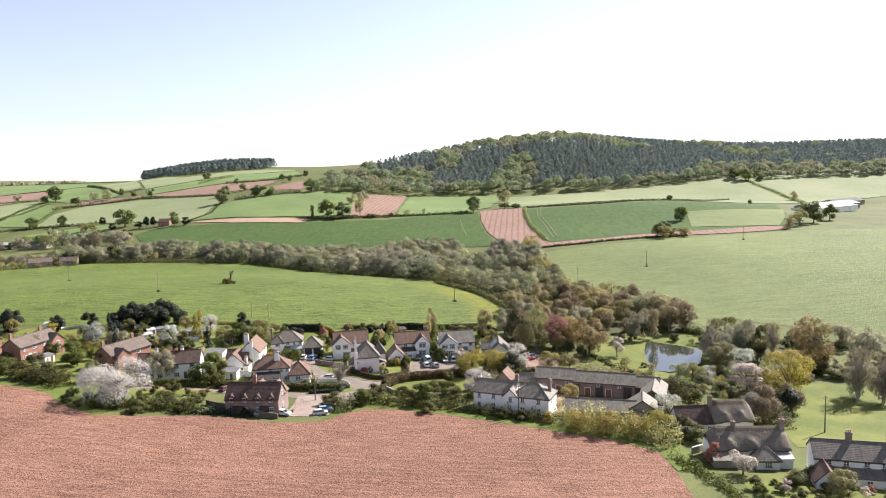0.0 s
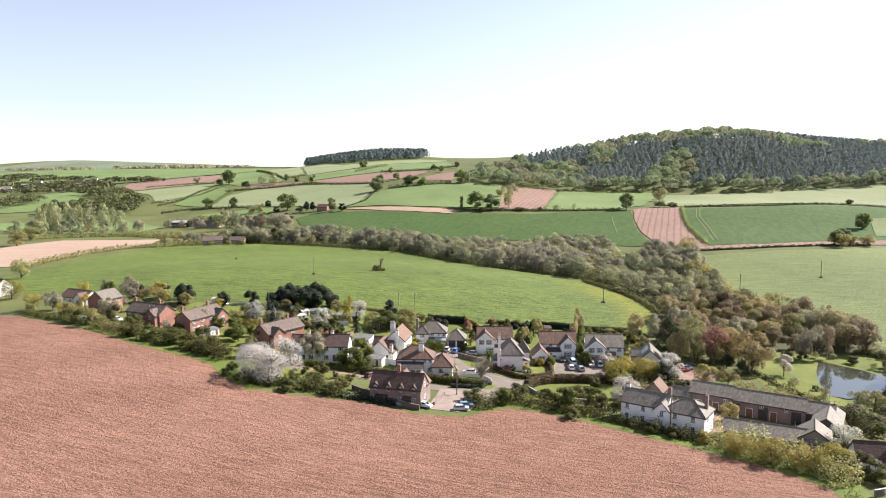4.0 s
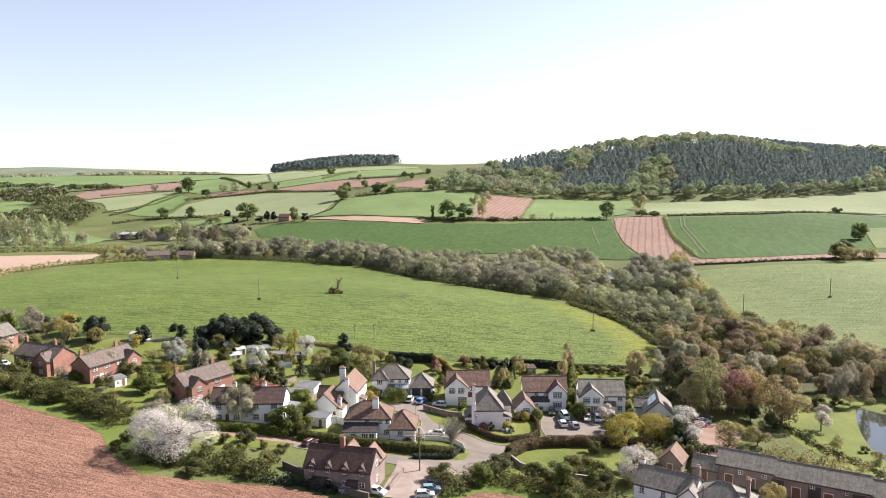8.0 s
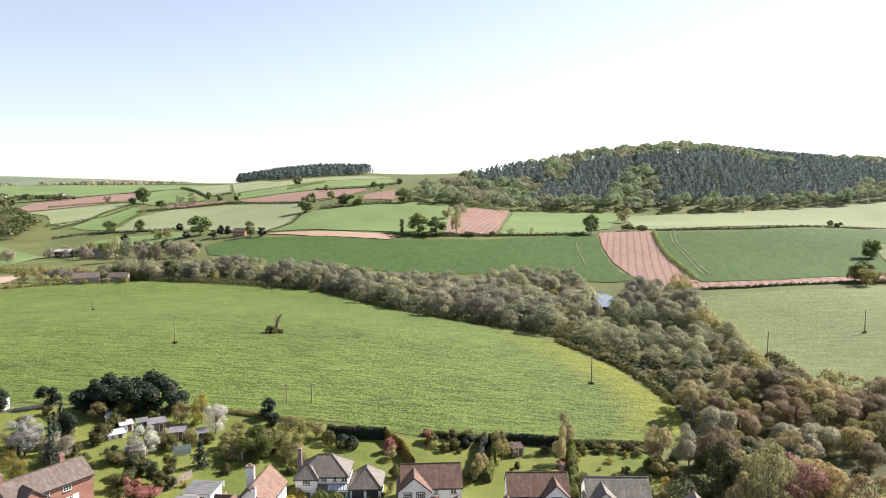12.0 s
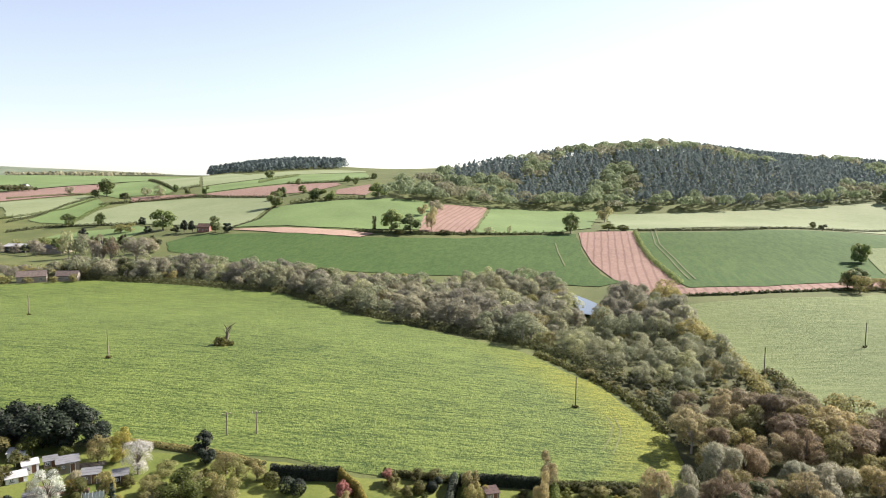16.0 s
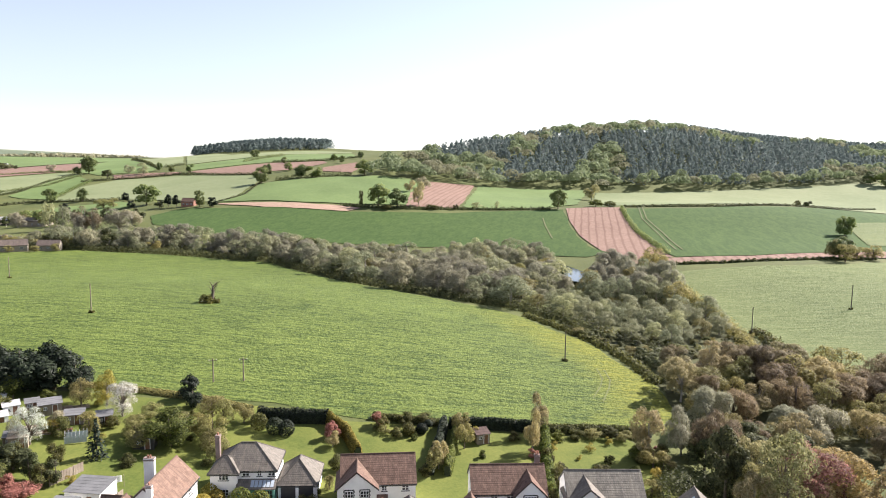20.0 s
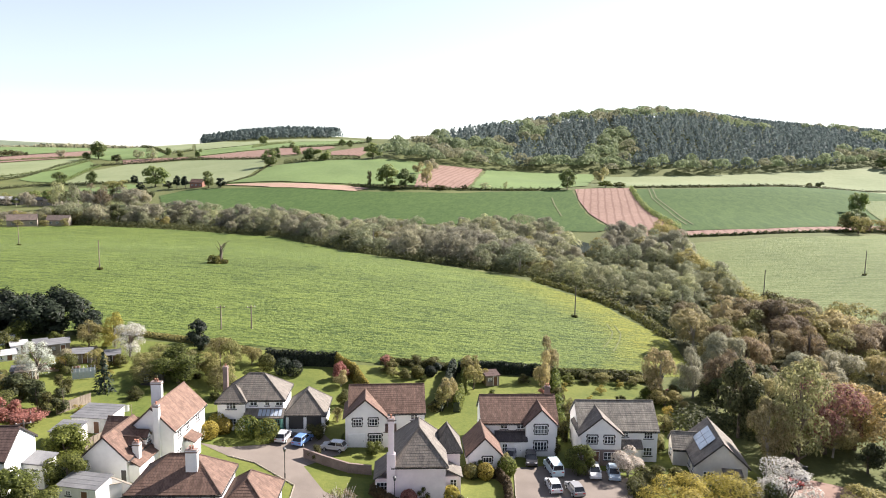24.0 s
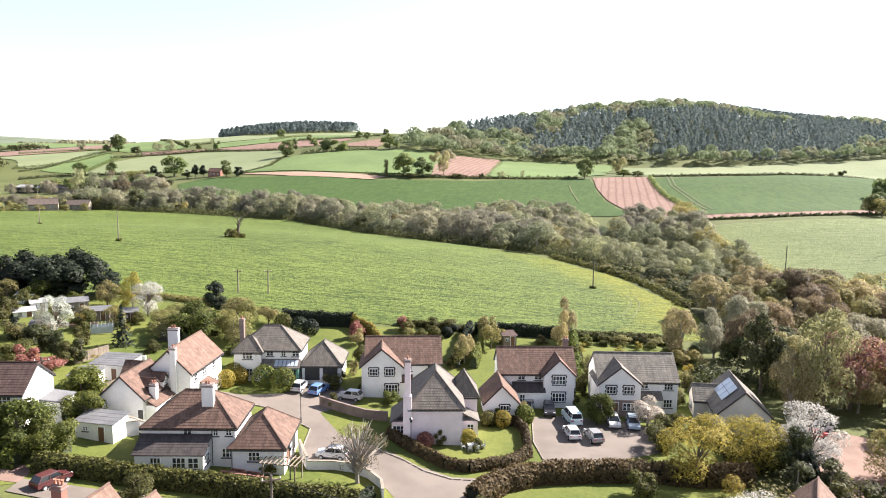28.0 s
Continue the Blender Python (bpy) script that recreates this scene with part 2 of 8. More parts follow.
def sheet(name, xs, ys, mat, lift=0.0, smooth=True):
    gx, gy = np.meshgrid(xs, ys)
    gz = height(gx, gy) + lift
    v = np.stack([gx.ravel(), gy.ravel(), gz.ravel()], 1)
    w = len(xs)
    i = (np.arange(len(ys) - 1)[:, None] * w + np.arange(w - 1)[None]).ravel()
    f = np.stack([i, i + 1, i + w + 1, i + w], 1)
    me = bpy.data.meshes.new(name)
    me.from_pydata(v.tolist(), [], f.tolist())
    me.shade_smooth()
    me.materials.append(mat)
    return new(name, me)


def spread(near, far, step, grow):
    out, x, s = [near], near, step
    while x < far:
        s *= grow
        x += s
        out.append(x)
    return out


side = spread(240, 4200, 8, 1.07)
XS = [-v for v in side[::-1]] + list(np.arange(-232, 240, 8)) + side
YS = [-v for v in spread(60, 900, 8, 1.12)[::-1]] + list(np.arange(-52, 640, 8)) + spread(640, 4900, 8, 1.05)
tagged(sheet("ground", XS, YS, M_grass), "rolling green farmland with rough grass", "ground", kind="structure")


def patch(name, pts, mat, lift=0.12, step=9.0, label="", category="field", wobble=0.0, kind="structure"):
    """A sheet cut to the outline pts, laid lift metres over the land."""
    bm = bmesh.new()
    if wobble:
        rnd = random.Random(len(pts) * 7 + int(pts[0][0]))
        fine = []
        for a, b in zip(pts, pts[1:] + pts[:1]):
            n = max(1, int(math.dist(a, b) / 7))
            for k in range(n):
                u = k / n
                j = wobble if k else wobble * 0.4
                fine.append((a[0] + (b[0] - a[0]) * u + rnd.uniform(-j, j), a[1] + (b[1] - a[1]) * u + rnd.uniform(-j, j)))
        pts = fine
    bm.faces.new([bm.verts.new((x, y, 0)) for x, y in pts])
    bmesh.ops.triangulate(bm, faces=bm.faces[:])
    lo = [min(p[k] for p in pts) for k in (0, 1)]
    hi = [max(p[k] for p in pts) for k in (0, 1)]
    for k, n in ((0, (1, 0, 0)), (1, (0, 1, 0))):
        c = math.ceil(lo[k] / step) * step
        while c < hi[k]:
            bmesh.ops.bisect_plane(bm, geom=bm.verts[:] + bm.edges[:] + bm.faces[:], plane_co=tuple(c * a for a in n), plane_no=n)
            c += step
    for v in bm.verts:
        v.co.z = float(height(v.co.x, v.co.y)) + lift
    if sum(f.normal.z for f in bm.faces) < 0:
        bmesh.ops.reverse_faces(bm, faces=bm.faces[:])
    ob = part(name, bm, mat, smooth=True)
    return tagged(ob, label, category, kind=kind)


CROP = [(-253, 225), (-268, 303), (-254, 385), (-200, 416), (-143, 405), (-78, 381), (-33, 318), (3, 280), (18, 264), (33, 247), (45, 219), (53, 201), (56, 182), (59, 169), (58, 152), (56, 141), (41, 138), (24, 137), (6, 138), (-14, 141), (-30, 146), (-73, 148), (-102, 148), (-124, 149), (-160, 151), (-215, 166), (-262, 190)]
patch("field", CROP, M_crop, 0.10, 12, "bright green crop field on a gentle rise", wobble=1.0)
patch("field", [(-359, 361), (-351, 407), (-283, 430), (-275, 403), (-282, 308), (-282, 257), (-340, 240)], M_sand, 0.3, 16, "pale bare sandy field", wobble=1)
PLOUGH = [(-180, 118), (-150, 101), (-116.9, 80.6), (-101.2, 72.8), (-90.0, 68.3), (-83.3, 63.5), (-78.6, 57.0), (-75.6, 53.1), (-65.8, 45.8), (-50.9, 46.3), (-39.5, 47.2), (-24.4, 42.3), (-12.9, 43.2), (-7.8, 49.1), (-2.3, 53.3), (4.2, 52.5), (15.5, 47.7), (26.3, 40.0), (50, 24), (60, 12), (56, -13), (50, -60), (40, -190), (-260, -190), (-260, 120), (-220, 130)]
patch("field", PLOUGH, M_plough, 0.10, 12, "freshly worked red soil field", wobble=0.5)
patch("field", [(110, 320), (193, 316), (306, 348), (375, 341), (330, 230), (187, 104), (170, 121), (150, 143), (133, 133), (125, 166), (112, 197), (105, 259)], M_pale_crop, 0.15, 14, "pale green crop field beyond the stream", wobble=1)
patch("field", [(-210, 564), (-195, 592), (-164, 580), (-116, 568), (-55, 545), (-24, 545), (19, 542), (63, 552), (104, 559), (115, 561), (107, 505), (102, 448), (101, 410), (106, 388), (92, 382), (76, 394), (18, 432), (-111, 460), (-192, 520)], M_wheat, 0.35, 18, "dark green field of young wheat", wobble=1)
patch("field", [(118, 567), (139, 572), (162, 567), (153, 526), (147, 487), (140, 439), (131, 370), (130, 356), (113, 362), (104, 397), (104, 453), (109, 511)], M_plough_far, 0.4, 18, "strip of red ploughed soil")
patch("field", [(164, 559), (216, 544), (307, 550), (420, 560), (435, 578), (360, 438), (317, 372), (205, 353), (167, 345), (132, 356), (133, 373), (142, 442), (150, 490), (156, 525)], M_wheat, 0.3, 18, "dark green field of young wheat", wobble=1)
patch("field", [(280, 458), (383, 480), (347, 419), (313, 373), (247, 380)], M_pale_crop, 0.6, 18, "small pale green field")
patch("field", [(185, 745), (486, 779), (700, 790), (760, 640), (480, 590), (440, 584), (156, 580), (156, 610)], M_paleland, 0.5, 24, "pale yellow-green pasture below the wood", wobble=2)
M_sandred = rows_mat("bare_red_sandy_soil", (0.26, 0.175, 0.125), (0.38, 0.27, 0.20), 10, 5.0, 0.4, 0.4, 0.3, third=(0.36, 0.25, 0.185), broad=0.012, clod=0.5)
patch("field", [(-619, 965), (-708, 1175), (-640, 1300), (-500, 1150), (-474, 981), (-524, 955), (-575, 919)], M_plough_far, 0.6, 20, "red ploughed field on the far slope", wobble=1)
patch("field", [(-566, 901), (-515, 937), (-467, 964), (-431, 932), (-430, 842), (-448, 778), (-467, 786), (-511, 856)], M_paleland, 0.6, 20, "sheep-grazed yellow-green pasture on the far slope", wobble=1)
patch("field", [(-432, 767), (-440, 864), (-439, 932), (-402, 880), (-388, 811), (-379, 742), (-411, 750)], M_pasture, 0.6, 20, "dull green pasture between long hedges", wobble=1)
patch("field", [(-371, 734), (-383, 821), (-361, 870), (-294, 874), (-241, 856), (-182, 797), (-162, 724), (-161, 626), (-173, 611), (-213, 646), (-283, 706), (-329, 723)], M_paleland, 0.6, 20, "broad pale green field on the slope", wobble=1)
patch("field", [(-520, 1250), (-479, 1203), (-348, 964), (-345, 934), (-387, 933), (-402, 918), (-448, 963), (-500, 1100)], M_pasture, 0.6, 20, "green field below the far ridge", wobble=1)
patch("field", [(-386, 917), (-339, 922), (-301, 916), (-295, 893), (-327, 889), (-367, 876)], M_plough_far, 0.6, 20, "narrow strip of red soil on the slope", wobble=1)
patch("field", [(-479, 1233), (-413, 1275), (-331, 1020), (-347, 968)], M_paleland, 0.6, 20, "pale pasture below the far wood", wobble=1)
patch("field", [(-291, 911), (-236, 942), (-194, 956), (-120, 909), (-111, 868), (-137, 815), (-168, 825), (-185, 814), (-243, 863)], M_plough_far, 0.6, 20, "long red ploughed strip on the far slope", wobble=1)
patch("field", [(-106, 775), (-107, 815), (-74, 849), (-67, 793), (-70, 759)], M_plough_far, 0.6, 20, "red ploughed triangle by the wood", wobble=1)
patch("field", [(-295, 923), (-317, 993), (-268, 1070), (-228, 1216), (-120, 1281), (-82, 950), (-123, 932), (-198, 976), (-240, 958)], M_pasture, 0.6, 20, "high green pasture under the far wood", wobble=1)
patch("field", [(-399, 1246), (-376, 1339), (-321, 1244), (-272, 1338), (-185, 1399), (-127, 1361), (-122, 1305), (-232, 1237), (-270, 1082), (-322, 1008)], M_paleland, 0.6, 20, "pale high pasture along the far wood", wobble=1)
patch("field", [(-156, 708), (-129, 718), (-68, 730), (-40, 741), (7, 733), (-4, 632), (-7, 572), (-48, 573), (-91, 584), (-122, 598), (-169, 610), (-160, 637)], M_pasture, 0.6, 20, "deep green pasture on the slope", wobble=1)
patch("field", [(-175, 602), (-120, 590), (-71, 571), (-45, 558), (-55, 547), (-116, 568)], M_sandred, 0.6, 20, "strip of bare reddish soil", wobble=1)
patch("field", [(13, 730), (57, 739), (38, 597), (31, 564), (-10, 565), (-8, 634)], M_plough_far, 0.6, 20, "small red ploughed patch", wobble=1)
patch("field", [(61, 738), (115, 750), (180, 758), (156, 681), (135, 598), (106, 571), (64, 562), (34, 562), (43, 615)], M_pasture, 0.6, 20, "light green field along the wood", wobble=1)
patch("field", [(-354, 674), (-332, 690), (-285, 695), (-260, 661), (-263, 601), (-289, 567), (-346, 591), (-356, 650)], M_pasture, 0.6, 20, "green field above the valley farm", wobble=1)
patch("field", [(-900, 760), (-720, 990), (-640, 900), (-570, 790), (-560, 690), (-640, 620), (-800, 620)], M_pasture, 0.6, 40, "green meadow on the valley floor", wobble=2)
patch("field", [(-2200, 1800), (-1100, 1250), (-720, 1220), (-520, 1500), (-700, 2300), (-1800, 2800)], M_pasture, 1.5, 90, "pale hazy fields of the far valley", wobble=4)
# ridge of woods and fields, greyed so its colour holds the distance haze
patch("field", [(-2900, 3300), (-1700, 2950), (-700, 2500), (-500, 3000), (-1400, 4100), (-2700, 4200)], two_tone("hazed_woods_and_heath", (0.10, 0.125, 0.08), (0.16, 0.185, 0.12), 0.02, 0.003, bmp=0), 2.0, 120, "green fields on the distant ridge", wobble=4)
patch("field", [(-430, 640), (-345, 560), (-335, 480), (-430, 480), (-560, 540)], M_pasture, 0.5, 30, "rough green pasture by the poplars", wobble=2)

# ---- trees, shrubs and hedges
M_bark = two_tone("bark", (0.10, 0.075, 0.055), (0.17, 0.14, 0.11), 5, 0.8, bmp=0.5, dist=0.05)
M_bark_grey = two_tone("grey_bark", (0.24, 0.215, 0.18), (0.35, 0.32, 0.275), 5, 0.8, bmp=0.5, dist=0.05)
LEAF = dict(
    # twig colour greyed to carry the haze over the far stream belt
    bare=leaf_mat("twig_haze", (0.17, 0.16, 0.115), (0.43, 0.405, 0.31), through=0.5),
    olive=leaf_mat("olive_catkins", (0.127, 0.116, 0.047), (0.400, 0.360, 0.150), through=0.5),
    olivered=leaf_mat("bronze_leaves", (0.17, 0.13, 0.06), (0.44, 0.345, 0.16), through=0.5),
    willow=leaf_mat("pale_willow_leaves", (0.19, 0.20, 0.11), (0.48, 0.485, 0.30), through=0.5),
    birch=leaf_mat("birch_twigs", (0.21, 0.18, 0.09), (0.50, 0.435, 0.24), through=0.55),
    lime=leaf_mat("fresh_leaves", (0.25, 0.24, 0.09), (0.54, 0.505, 0.25), through=0.56),
    yellow=leaf_mat("yellow_green_leaves", (0.176, 0.143, 0.033), (0.520, 0.430, 0.105), through=0.55),
    green=leaf_mat("green_leaves", (0.034, 0.046, 0.009), (0.221, 0.248, 0.055), through=0.45),
    shrub=leaf_mat("shrub_leaves", (0.025, 0.027, 0.008), (0.189, 0.184, 0.057), through=0.42),
    dark=leaf_mat("evergreen_leaves_and_core_shade", (0.006, 0.009, 0.005), (0.035, 0.048, 0.025), through=0.1),
    oak=leaf_mat("oak_leaves", (0.117, 0.158, 0.061), (0.253, 0.290, 0.117), through=0.55),
    ivy=leaf_mat("ivy_leaves", (0.029, 0.036, 0.014), (0.159, 0.169, 0.073), through=0.36),
    copper=leaf_mat("copper_leaves", (0.180, 0.072, 0.060), (0.572, 0.286, 0.237), through=0.5),
    blossom=leaf_mat("white_blossom", (0.40, 0.385, 0.365), (0.74, 0.72, 0.70), through=0.35),
    pinkb=leaf_mat("pink_blossom", (0.40, 0.33, 0.30), (0.62, 0.535, 0.50), through=0.3),
    fir=leaf_mat("fir_needles", (0.010, 0.018, 0.013), (0.032, 0.043, 0.027), through=0.05),
    larch=leaf_mat("larch_twigs", (0.178, 0.141, 0.090), (0.298, 0.238, 0.149)),
    # needles paled and blued: the hill's distance haze is in this colour
    conifer=leaf_mat("hazed_plantation_needles", (0.126, 0.165, 0.161), (0.197, 0.246, 0.238), through=0.5),
    # beech tones lifted for the same haze
    beech=leaf_mat("hazed_beech_leaves", (0.20, 0.225, 0.135), (0.30, 0.32, 0.205), through=0.5),
    alder=leaf_mat("brown_alder_twigs", (0.110, 0.085, 0.052), (0.340, 0.265, 0.165), through=0.5),
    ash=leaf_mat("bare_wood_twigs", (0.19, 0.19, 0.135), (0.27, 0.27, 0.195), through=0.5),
)


def leaf_tris(c, n, size, out, rng, long=1.0, flat=0.35):
    """Corners of small leaf sprays at points c, faced along n with scatter; long over 1 makes slender sprays along out."""
    k = len(c)
    nn = n + rng.normal(0, flat, (k, 3))
    nn /= np.linalg.norm(nn, axis=1, keepdims=True) + 1e-9
    a = np.cross(nn, out + rng.normal(0, 0.45, (k, 3)))
    a /= np.linalg.norm(a, axis=1, keepdims=True) + 1e-9
    b = np.cross(a, nn)
    s = size * rng.uniform(0.6, 1.35, (k, 1))
    a, b = a * s * 0.62, b * s * 0.62 * long
    v = np.stack([c - a - b * 0.7, c + a * 0.9 - b * 0.5, c + b + a * 0.15], 1)
    return v.reshape(-1, 3)


def tri_mesh(name, v, mat):
    me = bpy.data.meshes.new(name)
    q = len(v) // 3
    me.vertices.add(3 * q)
    me.vertices.foreach_set("co", np.asarray(v, np.float32).ravel())
    me.loops.add(3 * q)
    me.loops.foreach_set("vertex_index", np.arange(3 * q, dtype=np.int32))
    me.polygons.add(q)
    me.polygons.foreach_set("loop_start", np.arange(0, 3 * q, 3, dtype=np.int32))
    me.polygons.foreach_set("loop_total", np.full(q, 3, np.int32))
    me.update(calc_edges=True)
    me.materials.append(mat)
    return me


def tube(bm, pts, radii, sides=6):
    """A tapered round limb along pts."""
    rings = []
    for i, (p, r) in enumerate(zip(pts, radii)):
        d = Vector(pts[min(i + 1, len(pts) - 1)]) - Vector(pts[max(i - 1, 0)])
        x = d.orthogonal().normalized()
        y = d.normalized().cross(x)
        rings.append([bm.verts.new(Vector(p) + r * (math.cos(u) * x + math.sin(u) * y)) for u in (2 * math.pi * k / sides for k in range(sides))])
    for a, b in zip(rings, rings[1:]):
        for k in range(sides):
            bm.faces.new((a[k], a[(k + 1) % sides], b[(k + 1) % sides], b[k]))
    bm.faces.new(rings[-1])


# kind: crown's lower edge and half width (shares of the height), lobes, sprays, spray size, slenderness, bare limbs
FORM = dict(
    bare=(0.05, 0.46, 12, 2300, 0.052, 9.0, 34), olive=(0.05, 0.48, 13, 2400, 0.042, 3.2, 14), olivered=(0.05, 0.46, 24, 3400, 0.036, 3.0, 18),
    willow=(0.04, 0.46, 10, 2500, 0.040, 3.6, 12), birch=(0.12, 0.40, 14, 2200, 0.044, 5.0, 18), lime=(0.08, 0.42, 26, 4400, 0.027, 1.8, 18),
    yellow=(0.04, 0.48, 13, 3400, 0.032, 3.6, 10), green=(0.06, 0.46, 14, 3000, 0.040, 1.2, 8), shrub=(0.02, 0.52, 10, 1900, 0.052, 1.4, 6),
    dark=(0.02, 0.44, 11, 1800, 0.060, 1.3, 6), oak=(0.08, 0.54, 14, 1200, 0.072, 1.1, 9), ivy=(0.04, 0.36, 11, 1600, 0.052, 1.4, 8),
    copper=(0.16, 0.48, 22, 3800, 0.030, 2.2, 22), blossom=(0.06, 0.50, 24, 5200, 0.021, 2.2, 34), pinkb=(0.14, 0.44, 16, 1900, 0.042, 1.6, 14),
    alder=(0.04, 0.46, 11, 2300, 0.052, 9.0, 40), winter=(0.25, 0.44, 46, 330, 0.05, 9.0, 90),
    apple=(0.2, 0.42, 14, 1300, 0.052, 1.3, 10), larch=(0.06, 0.34, 16, 1700, 0.040, 9.0, 34), poplar=(0.06, 0.5, 16, 1600, 0.052, 2.0, 12),
    darkred=(0.02, 0.5, 10, 1300, 0.062, 1.3, 6), copperbush=(0.1, 0.46, 12, 1300, 0.06, 1.2, 8),
)
LEAF.update(winter=LEAF["alder"], apple=LEAF["olive"], poplar=LEAF["willow"], darkred=LEAF["copper"], copperbush=LEAF["copper"])


def make_tree(kind, seed, name="tree", share=1.0):
    """One tree 10 m high at the origin: an Empty over its trunk and its crown."""
    rng = np.random.default_rng(seed)
    base, wide, lobes, sprays, size, slim, limbs = FORM[kind]
    root = new(name)
    H, mid = 10.0, (1 + base) / 2
    th = rng.uniform(0, 2 * np.pi, lobes)
    u = rng.uniform(-0.92, 0.96, lobes)
    rad = np.sqrt(1 - u ** 2) * rng.uniform(0.45, 0.80, lobes)
    skew = rng.uniform(0.82, 1.15, lobes)
    top = 1 - 0.25 * np.clip(u, 0, 1) ** 2
    lc = np.stack([np.cos(th) * rad * wide * H * skew, np.sin(th) * rad * wide * H, (mid + u * (1 - base) / 2 * 0.80) * H], 1)
    lr = rng.uniform(0.24, 0.40, lobes) * wide * H * top * (24 / lobes) ** 0.36
    if kind in ("shrub", "darkred", "dark"):
        lc[:, 2] = np.maximum(lc[:, 2], lr * 0.6)
    bm = bmesh.new()
    r0 = 0.020 * H if kind in ("larch", "fir", "birch", "poplar") else 0.027 * H
    lean = rng.normal(0, 0.02 * H, 2)
    spine = [(0, 0, -0.4), (0, 0, 0.05 * H), (lean[0] * 0.5, lean[1] * 0.5, 0.3 * H), (lean[0], lean[1], 0.6 * H), (lean[0] * 1.3, lean[1] * 1.3, 0.86 * H)]
    tube(bm, spine, [r0 * 1.5, r0 * 1.1, r0 * 0.8, r0 * 0.45, r0 * 0.12], 7)
    for i in range(limbs):
        c = lc[i % lobes] + rng.normal(0, 0.04 * H, 3) * (i >= lobes)
        z0 = max(0.06 * H, min(0.62 * H, c[2] * rng.uniform(0.35, 0.6)))
        f = z0 / (0.6 * H)
        a = np.array([lean[0] * f, lean[1] * f, z0])
        k = a + (c - a) * 0.5 + np.array([0, 0, -0.02 * H if slim < 2 else 0.03 * H])
        tip = c + (c - a) * (0.22 if slim > 2 else 0.05)
        tube(bm, [a, k, tip], [r0 * 0.5, r0 * 0.27, r0 * 0.05], 5)
    part("trunk", bm, M_bark_grey if kind in ("bare", "birch", "larch", "willow", "poplar", "winter") else M_bark, root, smooth=True)
    want = int(sprays * share * 2.0)
    n = want * 3
    which = rng.choice(lobes, n, p=lr ** 2 / (lr ** 2).sum())
    d = rng.normal(0, 1, (n, 3))
    d /= np.linalg.norm(d, axis=1, keepdims=True)
    d[:, 2] = np.where(d[:, 2] < -0.45, -d[:, 2], d[:, 2])
    c = lc[which] + d * lr[which, None] * (rng.uniform(0.45, 1.0, (n, 1)) ** 0.5 * 1.03 + np.abs(rng.normal(0, 0.08, (n, 1))))
    # what lies deep inside another lobe is left out
    deep = (np.linalg.norm(c[:, None] - lc[None], axis=2) < lr[None] * 0.72).sum(1)
    pick = np.flatnonzero((deep == 0) | (rng.uniform(0, 1, n) < 0.12))[:want]
    n, which, d, c = len(pick), which[pick], d[pick], c[pick]
    c[:, 2] = np.maximum(c[:, 2], 0.03 * H)
    # twigs fan out from low in their own lobe
    out = 0.65 * (c - lc[which] + np.array([0, 0, 0.55]) * lr[which, None]) / lr[which, None]
    out += 0.35 * (c - np.array([0, 0, 0.1 * H])) / (0.6 * H)
    out /= np.linalg.norm(out, axis=1, keepdims=True) + 1e-9
    if slim > 5:
        out = out + [0, 0, 0.5]
    v = leaf_tris(c, d + 0.6 * out + np.array([0, 0, 0.25]), 0.72 * size * H * share ** -0.4 / slim ** 0.55, out, rng, slim, 0.6)
    if kind in ("green", "shrub", "dark", "oak", "darkred", "copperbush", "ivy"):
        v = np.concatenate([v, lobe_cores(lc, lr * 0.6, rng)])
    ob = new("crown", tri_mesh("crown", v, LEAF[kind]))
    ob.parent = root
    return root


def lobe_cores(c, r, rng):
    """Rough leaf masses inside the lobes, facets round each centre."""
    out = []
    for k in range(len(c)):
        a0 = rng.uniform(0, 6.28)
        ring = [[c[k] + r[k] * np.array([math.cos(a0 + i * 1.2566) * math.cos(e), math.sin(a0 + i * 1.2566) * math.cos(e), math.sin(e)]) * rng.uniform(0.8, 1.15) for i in range(5)] for e in (-1.0, -0.1, 0.8)]
        for lo, hi in zip(ring, ring[1:]):
            for i in range(5):
                out += [lo[i], lo[(i + 1) % 5], hi[i]]
                out += [lo[(i + 1) % 5], hi[(i + 1) % 5], hi[i]]
        top = ring[2]
        for i in (1, 2, 3):
            out += [top[0], top[i], top[i + 1]]
    return np.array(out)


def make_fir(seed, name="conifer", mat=None, tiers=15, per=46):
    """A conifer 10 m high: trunk and drooping tiers."""
    rng = np.random.default_rng(seed)
    root = new(name)
    bm = bmesh.new()
    tube(bm, [(0, 0, -0.4), (0, 0, 5), (0, 0, 9.7)], [0.24, 0.15, 0.03], 6)
    part("trunk", bm, M_bark, root, smooth=True)
    cs, ns = [], []
    for i in range(tiers):
        f = i / (tiers - 1)
        z, r = 0.7 + 9.1 * f, 3.0 * (1 - f) ** 0.85 + 0.1
        k = max(6, int(per * (1 - 0.75 * f)))
        th = rng.uniform(0, 6.283, k)
        rr = r * rng.uniform(0.35, 1.05, k) * (1 + 0.18 * np.sin(3 * th + i))
        cs.append(np.stack([np.cos(th) * rr, np.sin(th) * rr, z - 0.25 * rr + rng.normal(0, 0.12, k)], 1))
        ns.append(np.stack([np.cos(th) * 0.5, np.sin(th) * 0.5, np.ones(k)], 1))
    c, n = np.concatenate(cs), np.concatenate(ns)
    out = c * [1, 1, 0] + [0, 0, -0.3]
    ob = new("crown", tri_mesh("crown", leaf_tris(c, n, 0.55, out, rng, 1.8, 0.4), mat or LEAF["fir"]))
    ob.parent = root
    return root


